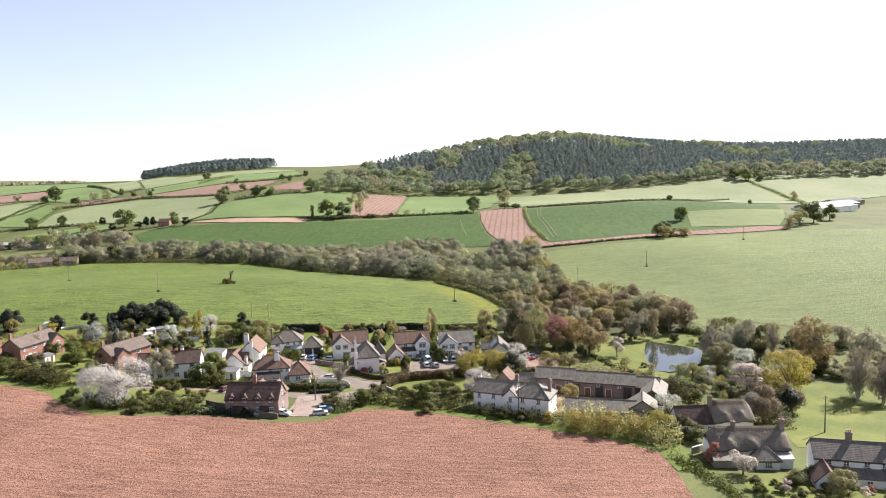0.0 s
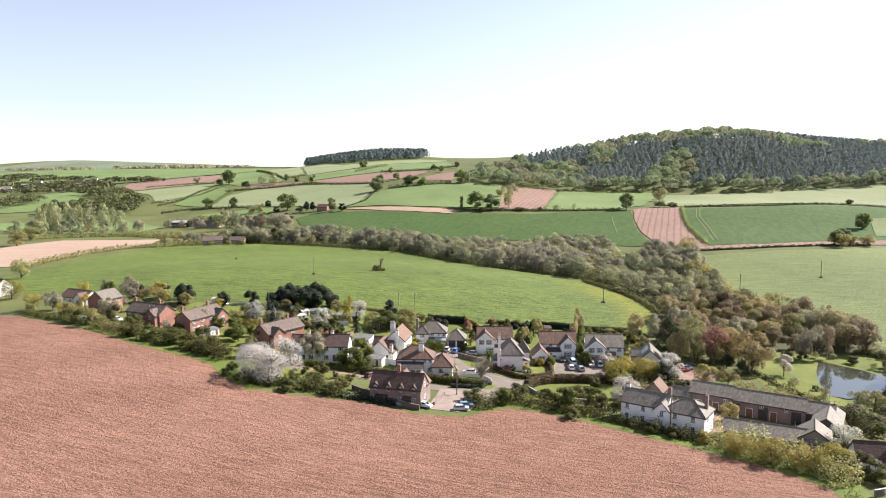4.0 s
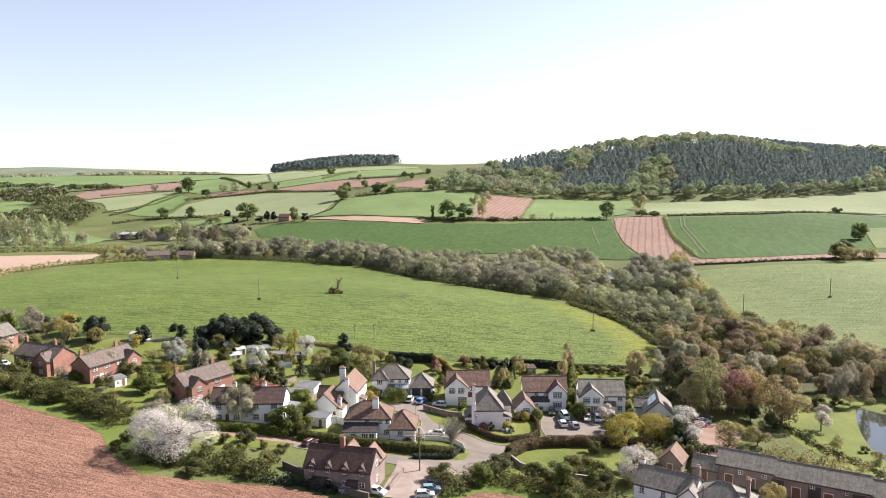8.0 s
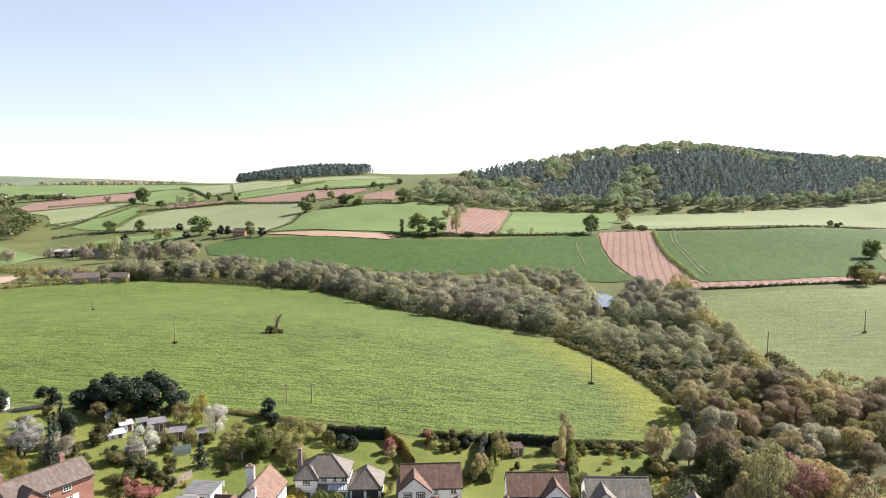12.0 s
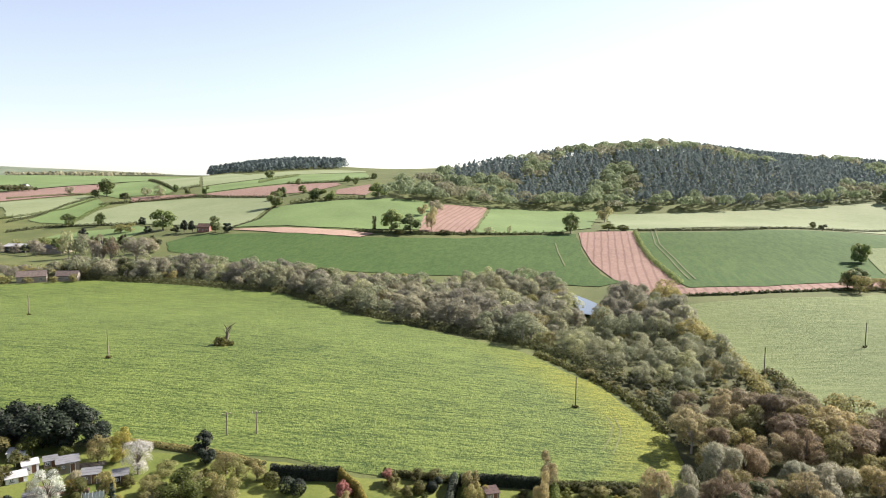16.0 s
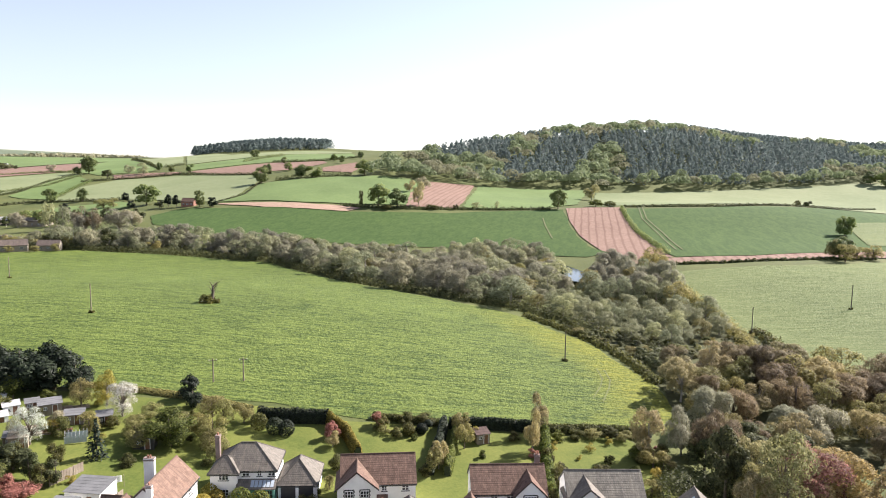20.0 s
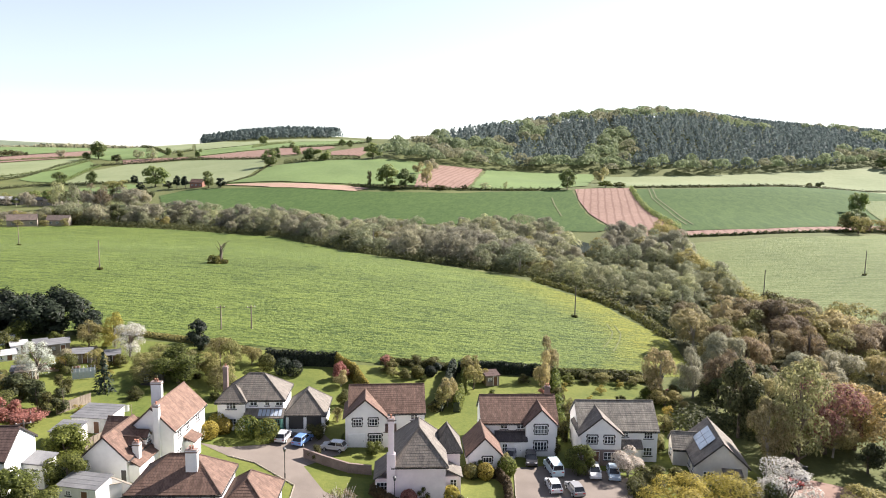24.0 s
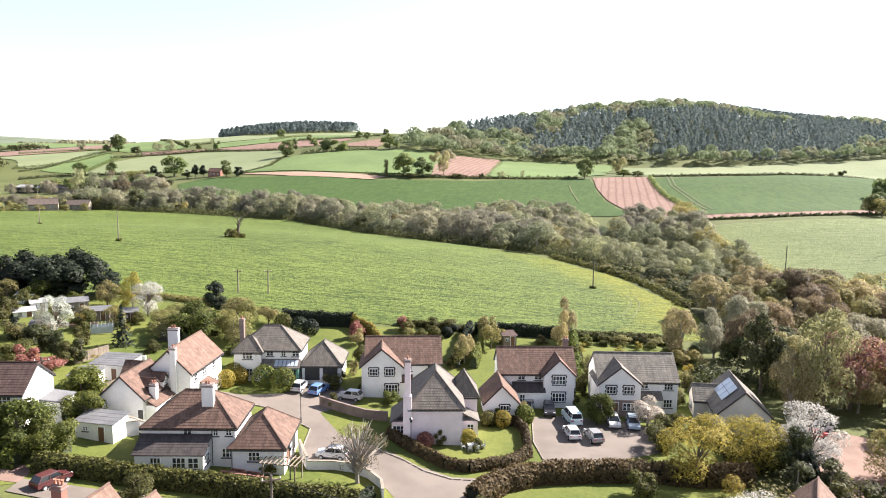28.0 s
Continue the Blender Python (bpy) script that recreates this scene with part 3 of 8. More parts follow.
TREE_WORDS = dict(
    bare=("bare spring tree with grey-brown twigs", "tree", "tree"), olive=("olive-brown tree with opening buds", "tree", "tree"),
    olivered=("large bronze-leaved spreading tree", "tree", "tree"), willow=("pale grey-green willow coming into leaf", "tree", "tree"),
    birch=("slender birch with pale buff twigs", "tree", "tree"), lime=("tall tree in fresh yellow-green leaf", "tree", "tree"),
    yellow=("yellow-green sallow in spring leaf", "tree", "tree"), green=("rounded green leafy garden tree", "tree", "tree"),
    shrub=("dense mixed green garden shrub", "shrub", "shrub"), dark=("dark evergreen tree with dense foliage", "tree", "tree"),
    oak=("green hedgerow tree standing on grass", "tree", "tree"), ivy=("ivy-clad tree with dull green foliage", "tree", "tree"),
    copper=("copper-red leaved ornamental tree", "tree", "tree"), blossom=("tree covered in white spring blossom", "tree", "tree"),
    pinkb=("small tree in pale pink blossom", "tree", "tree"), apple=("small old garden fruit tree", "tree", "tree"),
    larch=("tall thin bare tree by the pond", "tree", "tree"), poplar=("tall poplar with pale green leaves", "tree", "tree"),
    darkred=("low dark red leaved garden shrub", "shrub", "shrub"), copperbush=("round copper-red garden bush", "shrub", "shrub"),
    alder=("bare alder with dark brown twigs", "tree", "tree"), winter=("leafless tree with bare branches on a lawn", "tree", "tree"),
    fir=("dark pointed fir tree", "tree", "conifer"),
)
STOCK = {}


def stock(kind, share=1.0, variants=3):
    """The model trees of a kind, kept out of sight under the hill and moved out when first planted."""
    key = (kind, share)
    if key not in STOCK:
        STOCK[key] = []
        for v in range(variants):
            seed = sum(map(ord, kind)) * 7 + v * 13 + int(share * 100)
            ob = make_fir(seed) if kind == "fir" else make_tree(kind, seed, TREE_WORDS[kind][2], share)
            label, category, _ = TREE_WORDS[kind]
            tagged(ob, label, category)
            STOCK[key].append([ob, False])
    return STOCK[key]


def plant(kind, x, y, h, w=1.0, share=1.0, group="", rng=random):
    entry = rng.choice(stock(kind, share))
    m = pose(x, y, float(height(x, y)) - 0.05, 0, 0, rng.uniform(0, 360)) @ Matrix.Diagonal((h / 10 * w, h / 10 * w * rng.uniform(0.9, 1.1), h / 10, 1))
    if entry[1]:
        ob = copy_thing(entry[0], Matrix())
    else:
        ob, entry[1] = entry[0], True
    ob.matrix_basis = m
    ob["group"] = group or TREE_WORDS[kind][1] + "s of the village and fields"
    return ob


rt = random.Random(11)
PLACES = []
PLACES.append(("dark", [(-91, 144.5, 7.5, 1.4), (-86, 145.5, 8, 1.4), (-81, 146, 8.5, 1.4), (-76, 147, 8.6, 1.4), (-71.5, 147.5, 7, 1.3), (-88.5, 147, 8.6, 1.1), (-83.5, 148, 9, 1.1), (-78.5, 148.5, 9.2, 1.1), (-103, 146.5, 5.5, 1.1)]))
PLACES.append(("winter", [(-9.4, 76.3, 7, 1.1)]))
PLACES.append(("bare", [(-107.6, 106.6, 8, 1), (-154.7, 150.1, 9, 0.9), (-60.0, 81.0, 9, 1), (-144.0, 116.0, 8, 1), (-174.6, 129.1, 8, 1), (104.9, 128.2, 9, 0.7), (91.4, 31.8, 7, 1.4), (136.3, 51.0, 11, 0.8), (139.7, 45.4, 9, 0.8), (121.3, 92.8, 8, 1), (-83.6, 116.1, 7, 1)]))
PLACES.append(("birch", [(24.5, 136.3, 9, 0.62), (22.0, 128.6, 8.5, 0.6)]))
PLACES.append(("apple", [(8.8, 134.5, 5, 1), (3.0, 119.1, 4.5, 0.9), (9.1, 129.2, 5, 1)]))
PLACES.append(("birch", [(483.3, 618.1, 11, 1)]))
PLACES.append(("lime", [(-242.3, 206.0, 10, 1.2)]))
PLACES.append(("copper", [(63.4, 106.5, 13, 1.05)]))
PLACES.append(("yellow", [(-208, 152, 8, 1.2), (30.9, 80.8, 8, 1.15), (38.5, 83.5, 7.5, 1), (-140.9, 146.7, 8, 1), (-182.6, 129.4, 7, 1.2), (-162.6, 130.8, 6, 1.2), (47.7, 28.0, 5, 1.6), (53.0, 24.4, 5.5, 1.5), (58.8, 22.5, 5, 1.6), (64.3, 20.8, 6, 1.5), (42.3, 35.2, 3, 1.4)]))
PLACES.append(("blossom", [(45.8, 84.0, 8.5, 1.15), (29.0, 60.8, 8, 1.1), (-57.4, 135.8, 7, 0.9), (-92.0, 118.6, 9, 0.8), (-67.9, 122.2, 7, 0.9)]))
PLACES.append(("pinkb", [(29.3, 96.8, 4.5, 1.2), (70.9, -3.0, 5, 1.2)]))
PLACES.append(("green", [(-89.9, 94.7, 7.5, 1.05), (22.7, 97.5, 5, 1), (-48.0, 91.9, 5.5, 1.3), (-47.8, 77.4, 7, 1.3), (-44.2, 76.7, 5, 1.3), (-163.9, 150.3, 7, 1), (-44.8, 85.5, 5, 1.1), (-2.8, 56.0, 5, 1), (14.0, 55.3, 6, 1), (21.2, 58.7, 5, 1.2), (8.1, 61.1, 4, 1.3)]))
PLACES.append(("shrub", [(30.2, 93.2, 2.5, 1.4), (-80.6, 130.1, 3, 1.3), (-65.6, 113.4, 4, 1), (-59.9, 115.0, 4, 0.8), (-58.6, 108.0, 3.5, 1), (-2.5, 139.1, 2.5, 1.2), (2.0, 139.2, 2.5, 1.5), (-93.5, 118.2, 5, 1), (-113.5, 85.8, 4.5, 1.7), (-105.2, 82.7, 5, 1.7), (-90.1, 75.5, 5, 1.6), (-96.3, 78.1, 5, 1.6), (-121.8, 89.4, 4.5, 1.6), (-52.8, 54.7, 3.5, 1.5), (-46.7, 53.5, 4, 1.5), (-57.4, 48.8, 3, 1.6), (-31.3, 68.7, 2.5, 1.5), (-10.8, 57.5, 3.5, 1.6), (-19.8, 78.1, 2.5, 1.5)]))
PLACES.append(("shrub", [(18.6, 64.1, 4, 1.3), (78.5, 77.6, 2, 1), (36.4, 37.7, 2.5, 1.5), (32.1, 40.6, 2.5, 1.5), (11.5, 59.5, 4, 1.4), (0.9, 62.1, 4, 1.3), (13.9, 47.4, 3, 1.4), (21.7, 56.7, 3.5, 1.4), (70.8, 18.1, 4, 1.5), (77.2, -9.7, 3, 1.3), (83.3, -7.4, 3, 1.2), (89.2, 54.2, 4, 1.3), (86.8, 59.7, 4, 1.3), (351.0, 649.2, 5, 1.3), (397.9, 561.0, 5, 1)]))
PLACES.append(("dark", [(-47.6, 145.8, 5, 1), (-112.0, 139.1, 6, 1.1), (-129.2, 144.0, 8, 1), (-153.5, 152.2, 6, 1), (-128.0, 140.2, 7, 1), (106.3, 38.7, 7, 1), (-114.0, 144.2, 5, 1), (-87.1, 125.1, 8, 0.7), (-45.6, 141.7, 4.5, 1)]))
PLACES.append(("fir", [(-54.8, 118.8, 7, 0.9), (-82.8, 112.4, 11, 0.55), (-90.5, 130.3, 9, 0.6), (-86.7, 120.8, 9, 0.7)]))
PLACES.append(("darkred", [(68.6, 3.7, 4.5, 1.1)]))
PLACES.append(("copperbush", [(-16.0, 131.0, 3.5, 1), (-7.5, 137.5, 3, 1.2)]))
PLACES.append(("olive", [(-238, 399, 4.5, 1.4), (-228, 400, 4, 1.4), (-216, 405, 4, 1.5), (-206, 409, 4.5, 1.4), (-245, 402, 5, 1.3), (-48.8, 124.1, 4.5, 1.5), (-44.9, 127.6, 5, 1.4), (-40.6, 137.9, 5, 1.3), (-40.8, 129.2, 4.5, 1.4), (-37, 124, 4.5, 1.2), (-34.5, 120, 4, 1.1), (-33.9, 135.8, 4, 1.2), (-52, 128, 4, 1.3), (-136.5, 139.3, 8, 1), (55.3, 82.8, 6, 1.2), (62.0, 83.5, 5, 1.2), (52.6, 50.9, 5, 1.2), (107.9, 77.0, 5, 1.3), (111.7, 59.7, 7, 1.1), (128.4, 89.4, 9, 1), (82.5, -15.8, 5, 1.3), (218.1, 331.6, 7, 1.4), (209.9, 330.8, 6, 1.4), (-255.4, 404.1, 9, 1.2), (-265.4, 402.6, 7, 1.4), (327.2, 369.7, 13, 1.2), (310.0, 357.1, 8, 1.3), (200.6, 324.9, 9, 1.1), (-375.5, 402.6, 12, 1.3), (-356.7, 361.3, 11, 1.3)]))
PLACES.append(("ivy", [(58, 106, 6, 1.2), (66.5, 100, 5, 1.2), (70, 94.5, 4.5, 1.2), (42.6, 82.4, 7, 0.9), (143.6, 79.1, 12, 0.9)]))
PLACES.append(("olivered", [(73.6, 98.5, 13, 1.15), (69.5, 108.5, 11, 1.1)]))
PLACES.append(("oak", [(255.7, 417.3, 11, 1), (203.7, 334.8, 10, 1.2)]))
PLACES.append(("oak", [(509.7, 764.6, 16, 1.2), (501.4, 778.4, 14, 1.2), (565.2, 797.0, 14, 1.2), (347.7, 383.2, 16, 1), (372.1, 399.2, 12, 1), (526.5, 759.5, 11, 1)]))
PLACES.append(("poplar", [(-430, 497, 24, 0.43), (-424, 506, 28, 0.4), (-402, 500, 22, 0.43), (-391, 507, 24, 0.4), (-380, 510, 21, 0.43), (-436, 520, 26, 0.43), (-365, 517, 20, 0.5), (-413.2, 493.7, 26, 0.4), (-416.9, 515.7, 27, 0.36), (-407.2, 518, 26, 0.4), (-397.4, 519.9, 26, 0.36), (-384.6, 521.8, 26, 0.36), (-374, 522.6, 22, 0.4)]))
# about the pond and the thatched cottages
PLACES.append(("bare", [(96.8, 116.9, 11.2, 0.68), (113.7, 89.9, 12.3, 0.82), (122.7, 93.6, 12.2, 0.82), (128.6, 95.0, 12.8, 0.75), (158.0, 77.2, 14.2, 0.78)]))
PLACES.append(("larch", [(104.2, 117.6, 11.4, 0.59)]))
PLACES.append(("pinkb", [(82.1, 95.5, 6.5, 1.04), (107.3, 58.9, 7.9, 1.58)]))
PLACES.append(("ivy", [(129.6, 89.5, 13.0, 0.42)]))
PLACES.append(("winter", [(133.6, 89.4, 13.1, 0.59), (133.0, 47.5, 16.1, 0.69), (139.7, 46.1, 14.3, 0.62)]))
PLACES.append(("yellow", [(117.9, 97.6, 8.3, 1.0), (114.6, 51.3, 14.4, 1.0)]))
PLACES.append(("birch", [(110.6, 80.3, 9.4, 1.34)]))
PLACES.append(("blossom", [(114.6, 75.0, 8.9, 0.95), (101.4, 70.1, 4.6, 1.14), (71.0, 32.0, 7.7, 0.84)]))
PLACES.append(("olivered", [(139.9, 77.7, 18.0, 0.87)]))
PLACES.append(("alder", [(95.2, 30.7, 8.8, 1.14), (108.2, 38.8, 7.7, 0.9)]))
PLACES.append(("olive", [(95.2, 68.1, 5.7, 1.46)]))
PLACES.append(("shrub", [(93.8, 60.0, 4.0, 1.6), (99.4, 54.6, 4.0, 1.6), (143.1, 71.5, 3.8, 2.15), (83.6, 60.0, 4.3, 1.32)]))
PLACES.append(("green", [(86.8, 54.4, 4.2, 1.65), (102.4, 48.1, 2.5, 2.6)]))
PLACES.append(("willow", [(91.6, 69.9, 4.9, 1.3)]))
PLACES.append(("willow", [(114.6, 151.1, 10.5, 1.1), (110.7, 153.7, 9.0, 1.1)]))
# about the white houses and their gardens
PLACES.append(("lime", [(55.7, 100.0, 17.0, 0.77), (11.7, 97.1, 3.1, 0.72)]))
PLACES.append(("birch", [(50.4, 98.7, 11.4, 0.71), (4.0, 120.9, 5.4, 0.76), (-15.6, 127.7, 3.3, 1.13)]))
PLACES.append(("ivy", [(51.8, 111.6, 13.8, 0.68), (-65.7, 113.1, 4.7, 1.69), (-61.2, 109.6, 4.9, 0.88), (-57.0, 109.4, 4.4, 1.03)]))
PLACES.append(("alder", [(55.2, 122.8, 11.6, 0.79)]))
PLACES.append(("birch", [(43.3, 126.5, 10.3, 0.79)]))
PLACES.append(("bare", [(50.8, 129.2, 9.5, 0.72)]))
PLACES.append(("olive", [(43.6, 123.6, 3.8, 1.51), (-67.0, 139.5, 5.5, 1.0), (-51.9, 135.7, 3.0, 1.74), (-60.3, 128.2, 4.1, 1.12), (-73.2, 117.8, 3.5, 1.59), (-37.5, 127.1, 5.6, 1.07), (-37.7, 135.3, 4.8, 1.05)]))
PLACES.append(("yellow", [(42.5, 119.0, 2.2, 1.14), (-62.3, 140.5, 7.3, 0.68)]))
PLACES.append(("shrub", [(32.0, 93.9, 3.3, 1.43), (29.1, 89.2, 3.5, 1.17), (9.9, 96.2, 1.4, 1.21), (-13.8, 118.8, 3.1, 1.0), (-64.6, 125.5, 3.6, 1.17), (-66.2, 107.4, 3.7, 1.29), (-63.9, 101.4, 3.1, 1.05), (-57.6, 130.6, 2.4, 1.32), (-16.7, 106.1, 2.8, 1.0), (35.9, 105.0, 2.3, 1.1), (0.0, 88.1, 2.1, 0.81), (4.7, 86.9, 1.6, 1.05), (21.3, 118.9, 2.1, 1.05), (-29.3, 92.9, 1.0, 1.46)]))
PLACES.append(("green", [(7.7, 97.0, 2.1, 0.99), (-7.6, 101.6, 2.1, 1.49), (-44.5, 124.9, 6.8, 1.39), (-50.1, 95.7, 3.7, 1.59), (41.9, 127.0, 2.5, 1.81), (21.9, 111.1, 3.4, 0.76)]))
PLACES.append(("darkred", [(-63.5, 104.7, 3.8, 1.07), (-59.3, 104.7, 2.5, 2.28)]))
PLACES.append(("dark", [(-46.1, 85.7, 3.6, 0.64)]))
PLACES.append(("shrub", [(43.1, 127.1, 3.0, 1.01), (46.1, 127.1, 2.8, 1.32), (37.2, 111.9, 3.1, 0.76), (31.7, 134.9, 2.1, 1.46), (38.5, 135.8, 2.4, 1.32), (24.4, 124.2, 3.3, 0.64), (22.2, 108.3, 3.5, 0.59), (20.1, 103.3, 2.8, 0.59), (-16.0, 99.1, 2.1, 0.95), (-16.1, 109.4, 2.7, 0.63), (-1.3, 135.3, 2.1, 1.27), (-4.0, 133.2, 2.0, 1.46), (19.1, 133.2, 1.8, 1.43), (23.7, 133.5, 2.1, 1.17)]))
PLACES.append(("olive", [(39.8, 112.7, 3.1, 1.08), (46.3, 123.1, 2.7, 1.19), (35.2, 135.6, 1.9, 2.14), (41.6, 134.8, 2.2, 1.9), (24.5, 117.1, 3.9, 0.6), (-14.3, 112.3, 2.6, 0.88), (-6.2, 134.2, 1.8, 1.55)]))
PLACES.append(("lime", [(36.8, 106.4, 2.6, 1.25)]))
PLACES.append(("dark", [(2.0, 136.8, 2.3, 1.14)]))
PLACES.append(("green", [(-12.1, 104.5, 2.0, 0.81)]))
# hedgerow and field trees beyond the stream
PLACES.append(("oak", [(-369, 727, 12.9, 1.14), (-335, 722, 12.6, 0.93), (-429, 946, 21.4, 1.03), (-440, 938, 9.9, 1.2), (-244, 647, 17.6, 1.23), (-181, 595, 13.8, 0.74), (-286, 904, 11.3, 0.83), (-155, 708, 17.2, 1.03), (-162, 775, 12.6, 0.93), (-248, 1095, 12.5, 1.18), (-337, 942, 11.1, 0.74), (-315, 922, 9.3, 1.03), (-146, 811, 9.2, 1.18), (-119, 729, 12.9, 1.22), (-105, 727, 11.7, 1.24), (-106, 894, 8.6, 1.03), (-92, 859, 8.2, 1.03), (-74, 906, 8.7, 0.86), (-56, 740, 15.3, 1.11), (-174, 930, 9.0, 0.86), (-32, 568, 16.3, 0.98), (-17, 565, 13.5, 1.1), (111, 564, 15.5, 0.91), (254, 414, 12.3, 0.9)]))
PLACES.append(("ivy", [(-379, 884, 12.2, 1.48), (-220, 613, 7.2, 1.7), (-46, 568, 12.7, 0.47), (310, 558, 5.6, 1.68), (-210, 539, 10.1, 1.32)]))
PLACES.append(("dark", [(-284, 701, 8.4, 1.08), (-253, 635, 7.6, 1.23), (-212, 610, 11.3, 0.69), (-204, 608, 10.2, 0.86), (-169, 589, 8.8, 1.08), (-318, 653, 8.1, 1.23)]))
PLACES.append(("bare", [(-498, 988, 12.3, 1.03), (4, 671, 11.7, 1.22), (-225, 477, 14.2, 0.73), (-206, 495, 15.3, 1.26), (-206, 518, 12.4, 1.33)]))
PLACES.append(("willow", [(-347, 915, 15.5, 1.34), (-368, 922, 11.8, 1.38), (46, 563, 5.4, 1.72), (62, 564, 6.3, 0.74)]))
PLACES.append(("birch", [(-8, 641, 11.2, 1.3), (0, 570, 19.9, 0.76), (167, 684, 15.6, 1.27)]))
PLACES.append(("shrub", [(-25, 556, 3.5, 3.43), (10, 558, 3.5, 3.2), (29, 557, 4.4, 1.1)]))
PLACES.append(("green", [(145, 579, 5.7, 2.58), (156, 577, 4.7, 2.68)]))
PLACES.append(("olive", [(200, 334, 9.2, 0.99), (210, 335, 5.6, 1.43), (219, 337, 5.1, 1.61), (-286, 656, 9.1, 1.86), (-278, 658, 7.9, 1.7)]))
PLACES.append(("poplar", [(-257, 504, 20.7, 0.54), (-250, 508, 18.0, 0.52)]))
PLACES.append(("larch", [(-224, 484, 20.3, 0.99), (-218, 483, 18.5, 0.95)]))
for kind, spots in PLACES:
    for x, y, h, w in spots:
        far = math.hypot(x, y) > 260
        plant(kind, x, y, h, w, 0.35 if far else 0.8, rng=rt)


plant("blossom", -65.0, 56.8, 11.0, 1.75, 1.9, rng=rt)


def inside(x, y, poly):
    hit = False
    for (ax, ay), (bx, by) in zip(poly, poly[1:] + poly[:1]):
        if (ay > y) != (by > y) and x < ax + (y - ay) * (bx - ax) / (by - ay):
            hit = not hit
    return hit


def scatter(poly, gap, rng):
    """Spots at least gap apart inside poly."""
    xs, ys = [p[0] for p in poly], [p[1] for p in poly]
    got = []
    for _ in range(int(6 * (max(xs) - min(xs)) * (max(ys) - min(ys)) / gap ** 2)):
        x, y = rng.uniform(min(xs), max(xs)), rng.uniform(min(ys), max(ys))
        if inside(x, y, poly) and all((x - a) ** 2 + (y - b) ** 2 > gap * gap for a, b in got):
            got.append((x, y))
    return got


# the wooded stream, from the far cottages down to the pond
BELT = [(-240, 420), (-200, 424), (-143, 413), (-78, 389), (-33, 330), (3, 290), (20, 276), (36, 262), (52, 275), (66, 300), (64, 345), (40, 385), (-30, 410), (-110, 440), (-200, 462)]
JOIN = {}
# open water shows here between the trees
GLIMPSE = [(63, 292), (74, 292), (85, 374), (71, 374)]


def plant_joined(kind, x, y, h, w, share, rng):
    """Adds a tree to the one mesh of its kind along the far stream."""
    crown, trunk = JOIN.setdefault((kind, rng.randrange(4)), ([], []))
    root = rng.choice(stock(kind, share))[0]
    m = np.array(pose(x, y, float(height(x, y)) - 0.05, 0, 0, rng.uniform(0, 360)) @ Matrix.Diagonal((h / 10 * w, h / 10 * w, h / 10, 1)))
    for child in root.children:
        me = child.data
        co = np.empty(len(me.vertices) * 3, np.float32)
        me.vertices.foreach_get("co", co)
        v = co.reshape(-1, 3) @ m[:3, :3].T + m[:3, 3]
        if child.name.startswith("crown"):
            crown.append(v)
        else:
            trunk.append((v, [tuple(p.vertices) for p in me.polygons][:None if kind in ("bare", "alder") else 62]))


def join_wood(label, name="stream_wood"):
    """Sets the gathered trees down, one mesh for each kind of crown."""
    for (kind, _), (crown, trunk) in JOIN.items():
        ob = new(name, tri_mesh(name, np.concatenate(crown), LEAF[kind]))
        tagged(ob, label, "wood", kind="stuff")
        vs, fs = [], []
        for v, polys in trunk:
            k = len(vs)
            vs.extend(v.tolist())
            fs.extend(tuple(i + k for i in p) for p in polys)
        me = bpy.data.meshes.new("trunks")
        me.from_pydata(vs, [], fs)
        me.materials.append(M_bark_grey)
        part_ob = new("trunks", me)
        part_ob.parent = ob
    JOIN.clear()


for x, y in scatter(BELT, 7.8, rt):
    k = rt.choices(("bare", "willow", "olive", "ivy"), (6, 5, 0.8, 0.6))[0]
    if not inside(x, y, GLIMPSE):
        plant_joined(k, x, y, rt.choice((rt.uniform(6, 9), rt.uniform(9, 13.5))), rt.uniform(1.15, 1.6), 0.32, rt)
for x, y in scatter([(66, 272), (100, 258), (112, 318), (100, 345), (86, 330), (72, 300)], 7.4, rt):
    if not inside(x, y, GLIMPSE):
        plant_joined(rt.choices(("bare", "olive", "willow"), (4, 2, 2))[0], x, y, rt.uniform(9, 13), rt.uniform(0.9, 1.2), 0.5, rt)
for x, y in scatter([(64, 345), (70, 374), (66, 402), (40, 415), (10, 412), (40, 385)], 6.6, rt):
    plant_joined(rt.choices(("bare", "olive", "willow"), (4, 1, 3))[0], x, y, rt.uniform(6, 10), rt.uniform(1.0, 1.3), 0.33, rt)
for x, y in scatter([(42, 262), (52, 240), (63, 213), (79, 210), (98, 221), (104, 240), (100, 262), (70, 276)], 6.6, rt):
    plant_joined(rt.choices(("willow", "olive"), (7, 1))[0], x, y, rt.uniform(5.5, 8.5), rt.uniform(1.1, 1.4), 0.6, rt)
for x, y in scatter([(48, 224), (59, 199), (62, 184), (70, 190), (84, 212), (71, 214), (58, 234)], 3.0, rt):
    plant_joined(rt.choices(("shrub", "ivy", "olive"), (5, 3, 1))[0], x, y, rt.uniform(1.2, 2.8), rt.uniform(1.4, 2.0), 0.25, rt)
join_wood("belt of spring trees along the stream")
for x, y in scatter([(61, 166), (58, 142), (72, 128), (96, 124), (122, 128), (130, 152), (124, 182), (101, 176), (84, 190), (70, 186)], 6.2, rt):
    k = rt.choices(("alder", "birch", "olive", "bare"), (5, 2, 2, 0.8))[0]
    plant(k, x, y, rt.choice((rt.uniform(4.5, 7.0), rt.uniform(7.5, 11.0))), rt.uniform(1.05, 1.45), 0.75, "thicket below the pond", rt)
